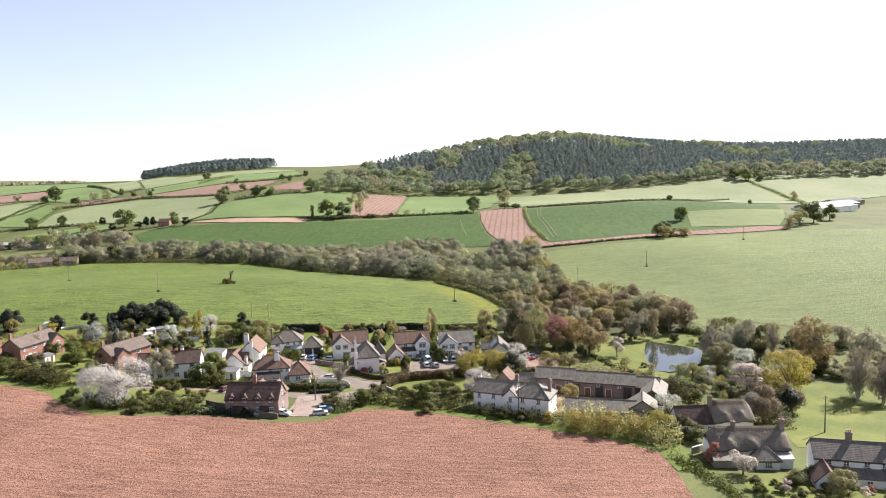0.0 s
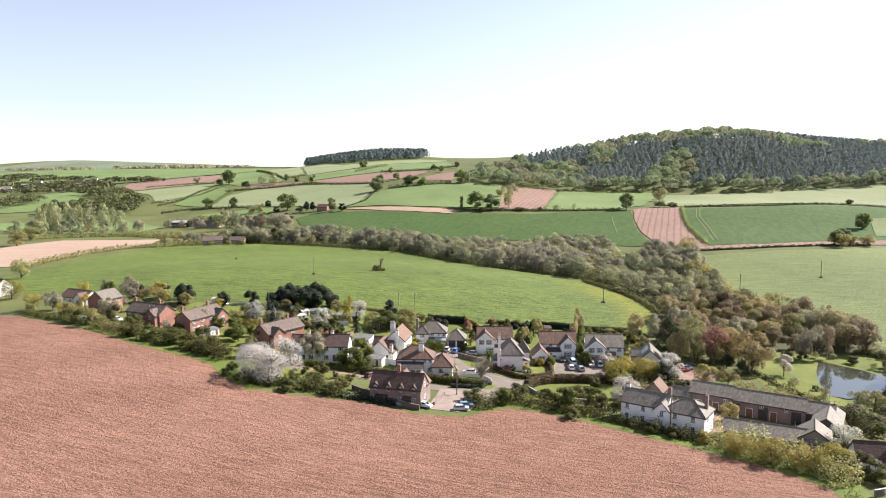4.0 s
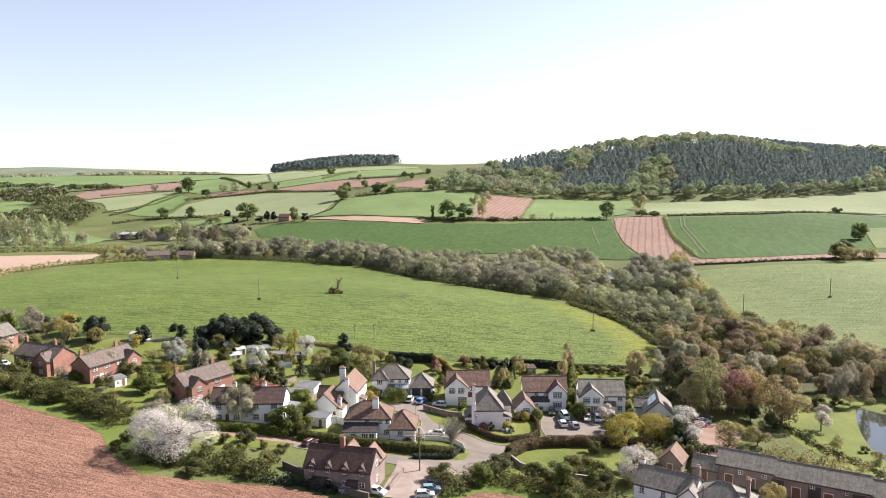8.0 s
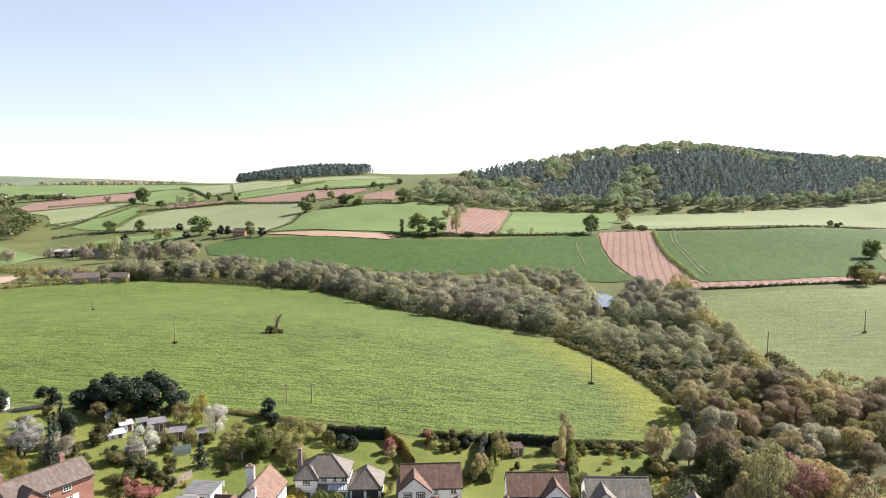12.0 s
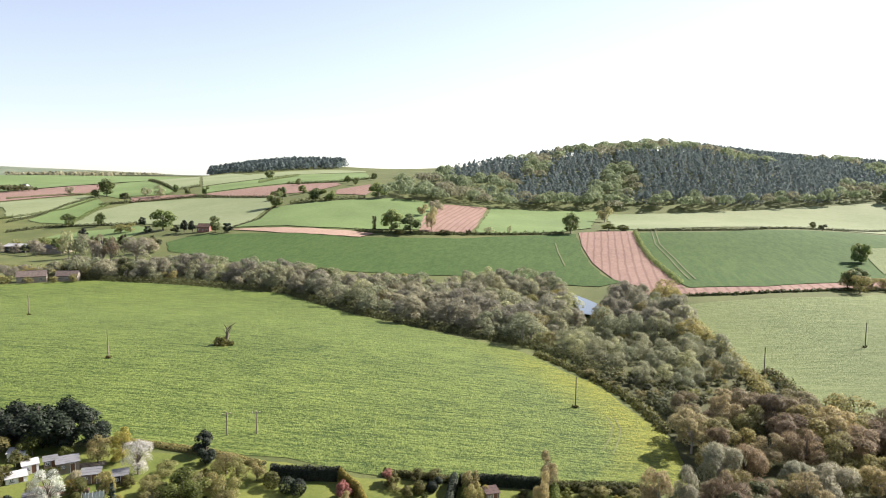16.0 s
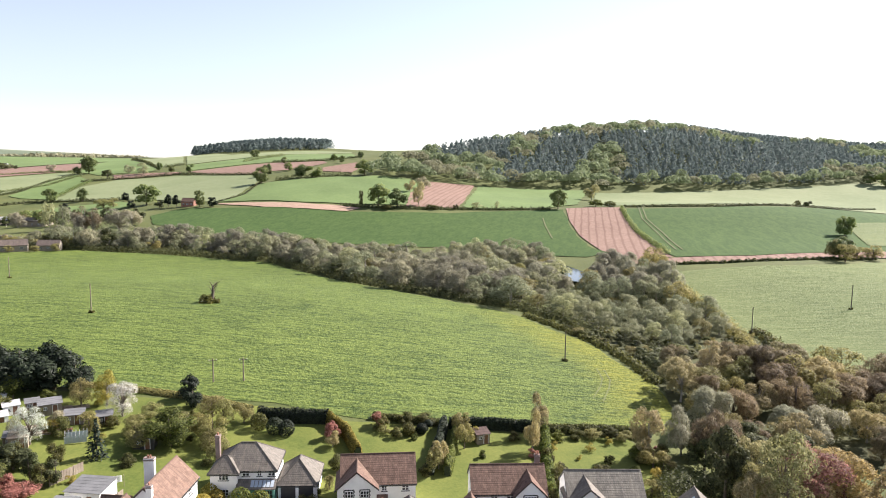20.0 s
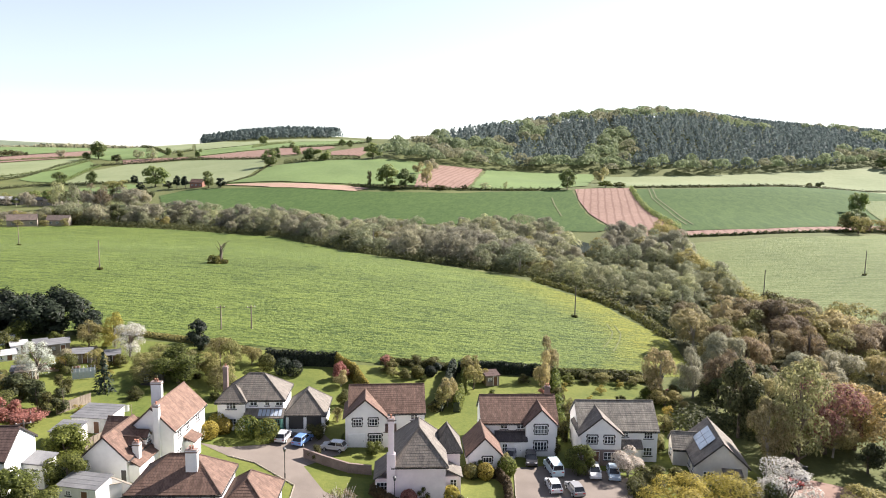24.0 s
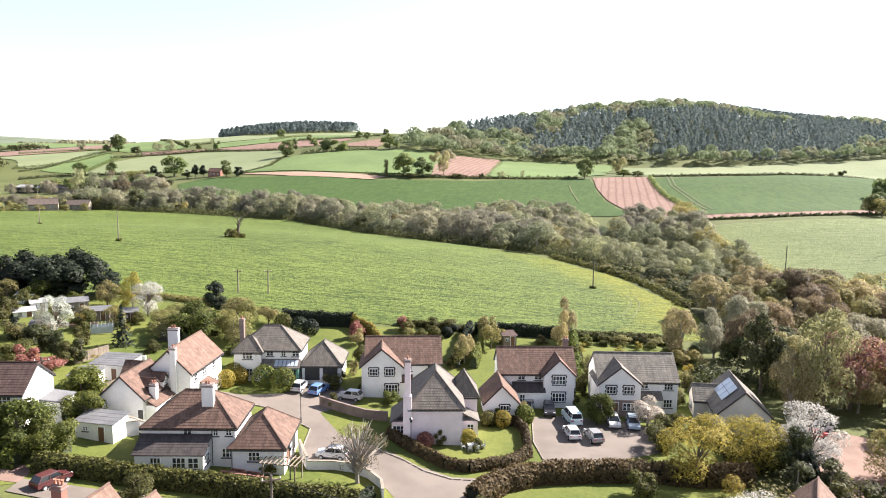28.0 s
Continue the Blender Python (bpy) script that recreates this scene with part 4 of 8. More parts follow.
for x, y in scatter([(49, 118), (60, 140), (72, 128), (78, 112), (66, 104), (52, 108)], 6.0, rt):
    k = rt.choices(("birch", "olive", "lime", "ivy"), (3, 3, 2, 2))[0]
    plant(k, x, y, rt.uniform(6, 10), rt.uniform(0.9, 1.2), 1.0, "thicket below the pond", rt)


# small shrubs about the gardens
for poly, n in (([(-64, 108), (-40, 112), (-32, 124), (-34, 138), (-66, 144), (-72, 120)], 9), ([(-12, 116), (2, 118), (4, 134), (-8, 138)], 7), ([(8, 114), (22, 116), (24, 134), (10, 136)], 7), ([(24, 113), (46, 112), (48, 132), (27, 136)], 4.6), ([(6, 58), (30, 52), (32, 66), (10, 70)], 7), ([(68, -4), (78, -8), (92, -18), (84, -30), (70, -22)], 4.5)):
    for x, y in scatter(poly, n, rt):
        plant(rt.choices(("shrub", "green", "yellow", "darkred", "pinkb"), (8, 3, 2, 1, 0.6))[0], x, y, rt.uniform(1.0, 2.8), rt.uniform(1.1, 1.6), 0.5, "small garden shrubs", rt)


def foliage(name, pts, per, size, mat, label, category="hedge", wide=1.0, tall=1.5, rng_seed=1, kind="stuff", lift=0.0, ragged=0.25):
    """A hedge along pts, of leaf sprays over a rounded section; per: sprays to the metre."""
    rng = np.random.default_rng(rng_seed)
    cs, ns, outs = [], [], []
    for a, b in zip(pts, pts[1:]):
        a, b = np.array(a, float), np.array(b, float)
        ln = np.linalg.norm(b - a)
        k = max(4, int(ln * per * 1.6))
        u = rng.uniform(0, 1, k)
        th = rng.uniform(-0.15, np.pi + 0.15, k)
        side = np.array([-(b - a)[1], (b - a)[0]]) / ln
        bulge = 1 + ragged * np.sin(u * ln * 1.3 + rng_seed) * np.sin(u * ln * 0.47 + 1) + rng.normal(0, ragged * 0.35, k)
        px = a[0] + (b - a)[0] * u + side[0] * np.cos(th) * wide / 2 * bulge
        py = a[1] + (b - a)[1] * u + side[1] * np.cos(th) * wide / 2 * bulge
        pz = height(px, py) + lift + np.maximum(np.sin(th), 0.02) ** 0.6 * tall * bulge * rng.uniform(0.75, 1, k)
        low = rng.uniform(0, 1, k) < 0.35
        pz = np.where(low, height(px, py) + lift + rng.uniform(0.05, 0.8, k) * (pz - height(px, py) - lift), pz)
        n = np.stack([side[0] * np.cos(th), side[1] * np.cos(th), np.sin(th) + 0.2], 1)
        cs.append(np.stack([px, py, pz], 1))
        ns.append(n)
    c, n = np.concatenate(cs), np.concatenate(ns)
    ob = new(name, tri_mesh(name, leaf_tris(c, n, size, n, rng, 1.2, 0.5), mat))
    return tagged(ob, label, category, kind=kind)


HEDGEROWS = [
    ([(-466, 773), (-448, 799), (-428, 839), (-428, 924)], 2.5),
    ([(-447, 752), (-436, 797), (-442, 869), (-440, 932)], 2.5),
    ([(-414, 695), (-391, 723), (-342, 727), (-290, 711)], 2.5),
    ([(-378, 742), (-390, 830), (-391, 869)], 2.0),
    ([(-402, 863), (-373, 874), (-325, 884), (-293, 892), (-182, 802)], 3.0),
    ([(-492, 1249), (-351, 975), (-328, 1013)], 3.0),
    ([(-244, 1008), (-214, 1143)], 4.0),
    ([(-196, 966), (-122, 920), (-79, 932)], 3.0),
    ([(-144, 723), (-113, 726), (-69, 738)], 4.0),
    ([(-571, 963), (-533, 976), (-498, 981), (-463, 974)], 2.5),
    ([(-62, 569), (-43, 562), (-7, 557), (28, 557), (66, 559), (105, 562)], 2.2),
    ([(166, 570), (200, 562), (240, 549), (321, 576), (416, 636)], 1.8),
    ([(161, 560), (152, 517), (143, 463), (137, 410), (131, 366)], 2.4),
    ([(119, 339), (146, 330), (178, 329), (221, 333)], 1.2),
    ([(-170, 610), (-155, 640), (-157, 713)], 1.5),
    ([(510, 765), (501, 686), (475, 590), (426, 498)], 3.0),
    ([(-269.0, 239.3), (-276, 278), (-281, 324), (-275, 362), (-251, 388), (-238, 399)], 3.0),
    ([(-334, 464), (-289, 456), (-247, 438), (-234, 460)], 4.0),
    ([(-388, 401), (-366, 438), (-328, 456), (-283, 444)], 4.0),
]
for i, (pts, h) in enumerate(HEDGEROWS):
    foliage("hedgerow", pts, 16 if i > 15 else 15, 0.7, LEAF["olive" if i > 15 else "ivy" if i % 3 else "oak"], "old field hedgerow of mixed thorn", wide=h * 1.1, tall=h, rng_seed=i + 3, ragged=0.45)


# the overgrown ground about the thatched cottages and the pond
def thicket(poly, gap, kinds, weights, low, high, share, group):
    for x, y in scatter(poly, gap, rt):
        if (x - 100) ** 2 + (y - 96) ** 2 < 330:
            continue
        kind, h, w = rt.choices(kinds, weights)[0], rt.uniform(low, high), rt.uniform(1.0, 1.35)
        if group.startswith("garden"):
            plant(kind, x, y, h, w, share, group, rt)
        else:
            plant_joined(kind, x, y, h, w, share, rt)
    if JOIN:
        join_wood(group, "thicket")


thicket([(117, 109), (135, 117), (162, 109), (143, 76), (122, 62), (111, 57), (97, 60), (112, 84)], 6.4, ("birch", "olive", "yellow", "shrub", "willow"), (3, 3, 1, 4, 2.5), 1.8, 5, 0.36, "tangled spring thicket behind the pond")
thicket([(122, 128), (144, 119), (162, 112), (178, 93), (170, 88), (158, 104), (138, 114), (120, 122)], 5.0, ("bare", "olive", "shrub", "willow"), (4, 4, 3, 1), 4, 8, 0.36, "low trees along the pale crop's edge")
thicket([(78, 50), (84, 66), (92, 62), (104, 56), (97, 44), (88, 44)], 4.6, ("shrub", "green", "olive", "willow"), (5, 3, 2, 2), 1.6, 3.6, 0.36, "mixed green shrubs behind the barns")
thicket([(64, 34), (74, 28), (72, 21), (64, 20)], 4.2, ("shrub", "yellow", "green", "olive"), (5, 2, 2, 1.5), 2.4, 4.6, 0.36, "bushy green hedge along the lane")
thicket([(84, 72), (78, 84), (84, 112), (96, 124), (104, 124), (118, 108), (116, 90), (104, 72)], 5.4, ("shrub", "olive", "willow"), (4, 3, 2), 1.4, 3.4, 0.4, "low bushes round the pond")
# left gardens, thick with shrubs
thicket([(-112, 96), (-84, 76), (-66, 74), (-66, 92), (-80, 108), (-100, 122)], 5.8, ("shrub", "green", "olive", "blossom", "bare", "yellow"), (4, 3, 3, 0.5, 1.5, 1.5), 2.0, 5.0, 0.36, "garden shrubs and trees")
thicket([(-100, 125), (-72, 112), (-66, 130), (-75, 143), (-104, 144)], 5.6, ("shrub", "green", "dark", "olive", "blossom", "bare"), (4, 2, 1, 3, 0.5, 1.5), 2.0, 5.0, 0.36, "garden shrubs and trees")
thicket([(-160, 112), (-128, 96), (-112, 98), (-104, 124), (-112, 138), (-150, 146), (-170, 134)], 8.0, ("shrub", "green", "olive", "bare", "yellow"), (3, 2, 3, 2, 1.5), 2.4, 5.6, 0.36, "garden shrubs and trees")
# undergrowth below the tree, extended left in place of its cast shadow
thicket([(-80, 62), (-75, 50), (-66, 47), (-46, 50), (-46, 54), (-54, 59), (-68, 66)], 3.8, ("shrub", "dark", "olive"), (5, 2, 1), 1.6, 3.4, 0.36, "undergrowth below the blossom tree, extended as its shadow")
thicket([(10, 60), (30, 54), (36, 64), (34, 78), (22, 77), (10, 68)], 7.5, ("shrub", "green", "olive", "yellow"), (5, 2, 2, 1), 1.5, 3.6, 0.36, "dense shrubs of the old orchard")
thicket([(-185, 124), (-150, 106), (-120, 90), (-112, 94), (-145, 112), (-180, 132)], 8.0, ("olive", "yellow", "shrub", "bare"), (4, 2, 4, 1), 3.6, 6.2, 0.36, "olive spring trees before the brick houses")
thicket([(-185, 160), (-150, 151), (-120, 146), (-122, 150), (-150, 157), (-182, 168)], 8, ("bare", "olive", "dark", "yellow"), (3, 3, 1.5, 2), 4.5, 7.5, 0.36, "mixed spring trees behind the brick houses")
thicket([(128, 66), (146, 72), (166, 60), (172, 84), (150, 90), (134, 80)], 7, ("bare", "alder", "olive", "shrub"), (3, 3, 3, 3), 2, 5, 0.36, "spring trees along the paddock")
thicket([(66, -14), (72, -6), (80, -8), (100, -22), (110, -34), (84, -38), (70, -28)], 3.4, ("shrub", "green", "pinkb", "darkred", "olive"), (6, 3, 0.6, 0.6, 2), 0.9, 2.4, 0.3, "small shrubs crowding the cottage gardens")
thicket([(40, 72), (47, 70), (46, 88), (41, 91)], 3.2, ("ivy", "dark", "shrub"), (4, 2, 2), 3, 5, 0.36, "dark ivied bushes below the bungalow")
thicket([(-64, 68), (-45, 67.5), (-42, 59), (-56, 60.5)], 4.2, ("shrub", "dark", "olive", "green"), (5, 2, 2, 1), 2, 4, 0.36, "dark garden shrubs above the cottage")
thicket([(84, 190), (100, 178), (122, 186), (108, 206), (106, 222), (84, 212), (70, 192)], 3.4, ("shrub", "ivy", "olive"), (4, 3, 2), 1.4, 3.0, 0.25, "low brambles between the willows and thicket")
# trees about the valley farms
thicket([(-345, 560), (-320, 590), (-270, 575), (-235, 555), (-250, 525), (-290, 528)], 11, ("bare", "olive", "oak", "ivy"), (4, 3, 2, 1.5), 7, 12, 0.28, "spring trees round the valley farms")
thicket([(-262, 412), (-250, 432), (-205, 436), (-196, 420), (-216, 422), (-240, 416)], 6.0, ("bare", "olive", "willow", "shrub"), (3, 3, 1, 2), 5, 9, 0.28, "spring trees round the far cottages")
thicket([(-440, 470), (-440, 530), (-350, 540), (-340, 470)], 12, ("olive", "willow", "bare"), (3, 3, 3), 6, 12, 0.28, "spring trees below the tall poplars")

# woods on the hills, all crowns of one kind in one mesh
def wood(name, poly, gap, kinds, mat, label, tall, sprays, size, pointed=False, seed=5, keep=None):
    rng = np.random.default_rng(seed)
    rr = random.Random(seed)
    xs, ys = [p[0] for p in poly], [p[1] for p in poly]
    cs, ns = [], []
    y = min(ys)
    while y < max(ys):
        x = min(xs)
        while x < max(xs):
            px, py = x + rr.uniform(-0.4, 0.4) * gap, y + rr.uniform(-0.4, 0.4) * gap
            if inside(px, py, poly) and (keep is None or keep(px, py)):
                h = tall * (rr.uniform(0.9, 1.1) if pointed else rr.uniform(0.75, 1.2))
                z0 = float(height(px, py))
                d = rng.normal(0, 1, (sprays, 3))
                d /= np.linalg.norm(d, axis=1, keepdims=True)
                if pointed:
                    f = rng.uniform(0, 1, sprays) ** 0.8
                    r = gap * 0.60 * (1 - f ** 1.7) + 0.3
                    c = np.stack([px + d[:, 0] * r, py + d[:, 1] * r, z0 + h * (0.08 + 0.92 * f)], 1)
                    n = d * [1, 1, 0] + [0, 0, 0.55]
                else:
                    d[:, 2] = np.abs(d[:, 2]) - 0.25
                    grow = rr.uniform(0.8, 1.15)
                    lob = 1 + 0.22 * np.sin(3 * np.arctan2(d[:, 1], d[:, 0]) + px) * (1 - np.abs(d[:, 2]))
                    r = gap * 0.56 * rng.uniform(0.8, 1.04, sprays) * lob * grow
                    c = np.stack([px + d[:, 0] * r, py + d[:, 1] * r, z0 + h * 0.55 + d[:, 2] * h * 0.45], 1)
                    n = d
                cs.append(c)
                ns.append(n)
            x += gap
        y += gap * 0.9
    c, n = np.concatenate(cs), np.concatenate(ns)
    ob = new(name, tri_mesh(name, leaf_tris(c, n, size, n + [0, 0, 0.3], rng, 1.1, 0.45), mat))
    return tagged(ob, label, "wood", kind="stuff")


def blotch(x, y, s=0.016, k=0.0):
    return noise.noise(Vector((x * s, y * s * 0.8, 3.7 + k)))


EDGE = [(-54, 741), (-15, 737), (62, 742), (163, 766), (291, 762), (467, 780), (494, 795), (585, 784), (702, 762), (960, 770)]
HILL = EDGE + [(1000, 1070), (700, 1060), (520, 1080), (300, 1060), (170, 1030), (90, 970), (30, 900), (-30, 830)]


def depth_in(x, y):
    """How far up from the wood's lower edge."""
    for (ax, ay), (bx, by) in zip(EDGE, EDGE[1:]):
        if ax <= x <= bx:
            return y - (ay + (by - ay) * (x - ax) / (bx - ax))
    return 0


def broad(x, y):
    d = depth_in(x, y)
    return d < 26 + 30 * blotch(x, y, 0.02, 2) or blotch(x, y) > 0.30 or height(x, y) > 84 + 10 * blotch(x, y, 0.01) and x < 330 or x < 20


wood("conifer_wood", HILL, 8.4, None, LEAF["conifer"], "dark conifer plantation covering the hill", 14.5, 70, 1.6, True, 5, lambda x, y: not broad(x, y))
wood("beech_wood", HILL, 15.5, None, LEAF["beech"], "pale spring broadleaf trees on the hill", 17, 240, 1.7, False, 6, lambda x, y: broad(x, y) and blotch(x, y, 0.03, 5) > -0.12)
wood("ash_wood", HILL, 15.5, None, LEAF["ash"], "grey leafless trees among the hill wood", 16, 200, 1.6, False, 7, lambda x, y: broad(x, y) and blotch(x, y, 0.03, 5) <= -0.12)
FARHILL = [(-500, 1640), (-445, 1430), (-395, 1405), (-345, 1330), (-315, 1345), (-277, 1372), (-189, 1430), (-180, 1560), (-260, 1660), (-400, 1720)]
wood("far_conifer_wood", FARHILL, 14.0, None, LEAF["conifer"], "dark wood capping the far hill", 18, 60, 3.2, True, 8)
wood("valley_wood", [(-640, 900), (-560, 880), (-470, 760), (-440, 690), (-520, 640), (-620, 690), (-700, 800)], 13, None, LEAF["ivy"], "dark spring trees scattered in the valley", 12, 110, 1.7, False, 9, lambda x, y: blotch(x, y, 0.02, 4) > -0.05)
wood("far_valley_wood", [(-1200, 1100), (-800, 1000), (-640, 950), (-640, 1150), (-900, 1500), (-1500, 2000), (-1800, 1700)], 34, None, LEAF["ivy"], "scattered trees across the far valley", 10, 60, 4.5, False, 10, lambda x, y: blotch(x, y, 0.012, 1) > 0.08)
wood("ridge_wood", [(-2600, 3400), (-1500, 2700), (-900, 2500), (-700, 2900), (-1800, 3700)], 70, None, LEAF["ash"], "hazy wooded ridge on the horizon", 9, 30, 14, False, 12, lambda x, y: blotch(x, y, 0.004, 1) > 0.12)
for poly, sd in (([(520, 770), (700, 740), (960, 700), (960, 760), (700, 760), (585, 780)], 15),):
    wood("hill_edge_wood", poly, 13, None, LEAF["beech"], "pale trees along the wood edge", 12, 55, 3.0, False, sd)

# model trees that were not planted are taken away
for models in STOCK.values():
    for ob, used in models:
        if not used:
            for o in (*ob.children_recursive, ob):
                bpy.data.objects.remove(o)

# ---- building materials
def tile_mat(name, a, b, joint, rough=0.85, moss=None):
    """Roof tiles by courses: colour changes from tile to tile, joints dark, moss and weather at a broad scale."""
    m, t, p = nodes_of(name)
    uv = t.nodes.new("ShaderNodeUVMap").outputs[0]
    br = t.nodes.new("ShaderNodeTexBrick")
    for key, v in (("Scale", 1.0), ("Mortar Size", 0.018), ("Bias", 0.0), ("Brick Width", 0.34), ("Row Height", 0.36)):
        br.inputs[key].default_value = v
    br.inputs["Color1"].default_value, br.inputs["Color2"].default_value, br.inputs["Mortar"].default_value = (*a, 1), (*b, 1), (*joint, 1)
    t.links.new(uv, br.inputs["Vector"])
    n = noise_tex(t, 0.9, 5, 0.65)
    c = mixc(t, 0.35, br.outputs["Color"], ramp(t, n, [(0.35, tuple(v * 0.6 for v in a)), (0.65, moss or tuple(v * 1.15 for v in b))]))
    streak = noise_tex(t, 1.0, 5, 0.7, uv, (0.0, (2.6, 0.22, 1.0)))
    c = mixc(t, 0.55, c, mixc(t, 1.0, c, ramp(t, streak, [(0.34, (0.45, 0.46, 0.47)), (0.52, (1.0, 1.0, 1.0)), (0.68, (1.55, 1.5, 1.4))]), "MULTIPLY"))
    fine = noise_tex(t, 9, 4, 0.7)
    t.links.new(mixc(t, 0.18, c, ramp(t, fine, [(0.3, tuple(v * 0.5 for v in a)), (0.7, b)])), p.inputs["Base Color"])
    p.inputs["Roughness"].default_value, p.inputs["Specular IOR Level"].default_value = rough, 0.3
    bump(t, p, br.outputs["Color"], 0.35, 0.03)
    return m


M_tile = tile_mat("brown_red_tiles", (0.110, 0.066, 0.048), (0.207, 0.132, 0.099), (0.044, 0.028, 0.022))
M_tile_dark = tile_mat("dark_brown_tiles", (0.066, 0.041, 0.036), (0.113, 0.074, 0.062), (0.027, 0.017, 0.014))
M_tile_grey = tile_mat("grey_brown_tiles", (0.106, 0.082, 0.069), (0.185, 0.145, 0.123), (0.044, 0.031, 0.026))
M_tile_orange = tile_mat("orange_tiles", (0.145, 0.088, 0.063), (0.233, 0.151, 0.113), (0.088, 0.053, 0.040))
M_slate = tile_mat("grey_slates", (0.129, 0.113, 0.096), (0.213, 0.189, 0.160), (0.039, 0.036, 0.033), 0.75, moss=(0.235, 0.201, 0.160))
M_oldslate = tile_mat("old_lichened_slates", (0.14, 0.125, 0.105), (0.255, 0.23, 0.19), (0.05, 0.045, 0.04), 0.75, moss=(0.31, 0.28, 0.22))
M_blacktile = tile_mat("black_brown_tiles", (0.05, 0.042, 0.04), (0.09, 0.075, 0.07), (0.02, 0.018, 0.017), 0.7)
M_thatch = two_tone("weathered_thatch", (0.12, 0.10, 0.08), (0.22, 0.19, 0.155), 5, 0.5, bmp=0.9, dist=0.12, stretch=(0.2, (1.6, 0.5, 0.5)))
M_thatchridge = two_tone("brown_ridge_thatch", (0.085, 0.066, 0.048), (0.15, 0.122, 0.09), 5, 0.6, bmp=0.6, dist=0.06)
M_render = two_tone("white_render", (0.80, 0.78, 0.755), (0.87, 0.855, 0.83), 2.5, 0.3, 0.85, 0.12, 0.01, third=(0.86, 0.845, 0.815))
M_pink = two_tone("pale_pink_render", (0.78, 0.68, 0.69), (0.86, 0.765, 0.765), 2.5, 0.3, 0.85, 0.12, 0.01)
M_cream = two_tone("cream_render", (0.62, 0.58, 0.51), (0.72, 0.68, 0.60), 2.5, 0.3, 0.85, 0.12, 0.01)
M_brick = two_tone("red_brick", (0.220, 0.106, 0.079), (0.326, 0.176, 0.132), 7, 0.5, 0.9, 0.4, 0.02)
M_oldbrick = two_tone("old_brown_brick", (0.176, 0.132, 0.114), (0.282, 0.220, 0.194), 6, 0.5, 0.9, 0.4, 0.02)
M_stone = two_tone("grey_buff_stone", (0.246, 0.211, 0.167), (0.370, 0.326, 0.264), 4, 0.4, 0.9, 0.5, 0.03)
M_white = plain("white_paint", (0.80, 0.80, 0.78), 0.45, vary=0.05)
M_darktrim = plain("dark_trim", (0.045, 0.042, 0.042), 0.5)
M_green_paint = plain("sage_green_paint", (0.13, 0.30, 0.24), 0.5)
M_timber = two_tone("weathered_timber", (0.202, 0.163, 0.123), (0.317, 0.264, 0.207), 5, 0.7, bmp=0.4, dist=0.01)
M_brown_door = plain("brown_timber_door", (0.17, 0.085, 0.05), 0.55)
M_felt = two_tone("grey_felt_roof", (0.123, 0.123, 0.125), (0.180, 0.180, 0.183), 3, 0.4, bmp=0.2, dist=0.01)
M_tin = two_tone("pale_sheet_metal", (0.370, 0.370, 0.361), (0.475, 0.466, 0.458), 2, 0.3, 0.45, 0.1, 0.01)
M_clay = plain("clay_pot", (0.40, 0.19, 0.12), 0.8)
M_metal = plain("dark_metal", (0.10, 0.10, 0.10), 0.45, 0.7)
M_rubber = plain("black_rubber", (0.02, 0.02, 0.02), 0.8)
M_panel = plain("solar_glass", (0.42, 0.47, 0.52), 0.12, 0.0, 0.9)


def glass_mat(name, c, rough=0.08):
    m, t, p = nodes_of(name)
    p.inputs["Base Color"].default_value = (*c, 1)
    p.inputs["Roughness"].default_value, p.inputs["Specular IOR Level"].default_value = rough, 0.6
    n = noise_tex(t, 1.5, 2)
    bump(t, p, n, 0.04, 0.02)
    return m


M_glass = glass_mat("window_glass", (0.035, 0.04, 0.045))
M_carglass = glass_mat("car_glass", (0.02, 0.022, 0.025), 0.05)
mw, tw, pw = nodes_of("pond_water")
pw.inputs["Base Color"].default_value = (0.035, 0.04, 0.03, 1)
pw.inputs["Roughness"].default_value, pw.inputs["Specular IOR Level"].default_value = 0.03, 1.0
pw.inputs["IOR"].default_value = 1.7
bump(tw, pw, noise_tex(tw, 1.2, 3), 0.05, 0.05)
M_water = mw

# ---- village ground: gardens, road, courts, ponds
LAWN = M_lawn
patch("garden_ground", [(-125, 146), (-75, 146), (-30, 144), (-14, 139), (24, 136), (42, 136), (50, 120), (48, 104), (50, 92), (36, 84), (44, 62), (24, 56), (14, 48), (-3, 56), (-8, 70), (-44, 70), (-60, 62), (-76, 66), (-110, 92), (-140, 112)], LAWN, 0.06, 9, "green lawns of the village gardens", "lawn", 0.5)
patch("meadow_ground", [(76, 70), (72, 92), (84, 116), (104, 136), (120, 128), (132, 120), (120, 92), (104, 72)], M_lawn, 0.06, 9, "bright green meadow round the pond", "meadow", 0.6)
patch("meadow_ground", [(92, 12), (97, 30), (112, 56), (128, 66), (150, 62), (160, 40), (130, 8)], M_lawn, 0.06, 9, "bright green paddock behind the cottages", "meadow", 0.6)
patch("garden_ground", [(66, -14), (70, -4), (78, -3), (98, -14), (110, -30), (80, -40), (64, -30)], M_lawn, 0.06, 9, "lawn in front of the thatched cottages", "lawn", 0.4)
# verge grass, lighter tone dimmed to hold the blossom tree's shade
M_verge = two_tone("bright_verge_grass", (0.059, 0.088, 0.017), (0.126, 0.155, 0.030), 1.6, 0.1, bmp=0.6, dist=0.15)
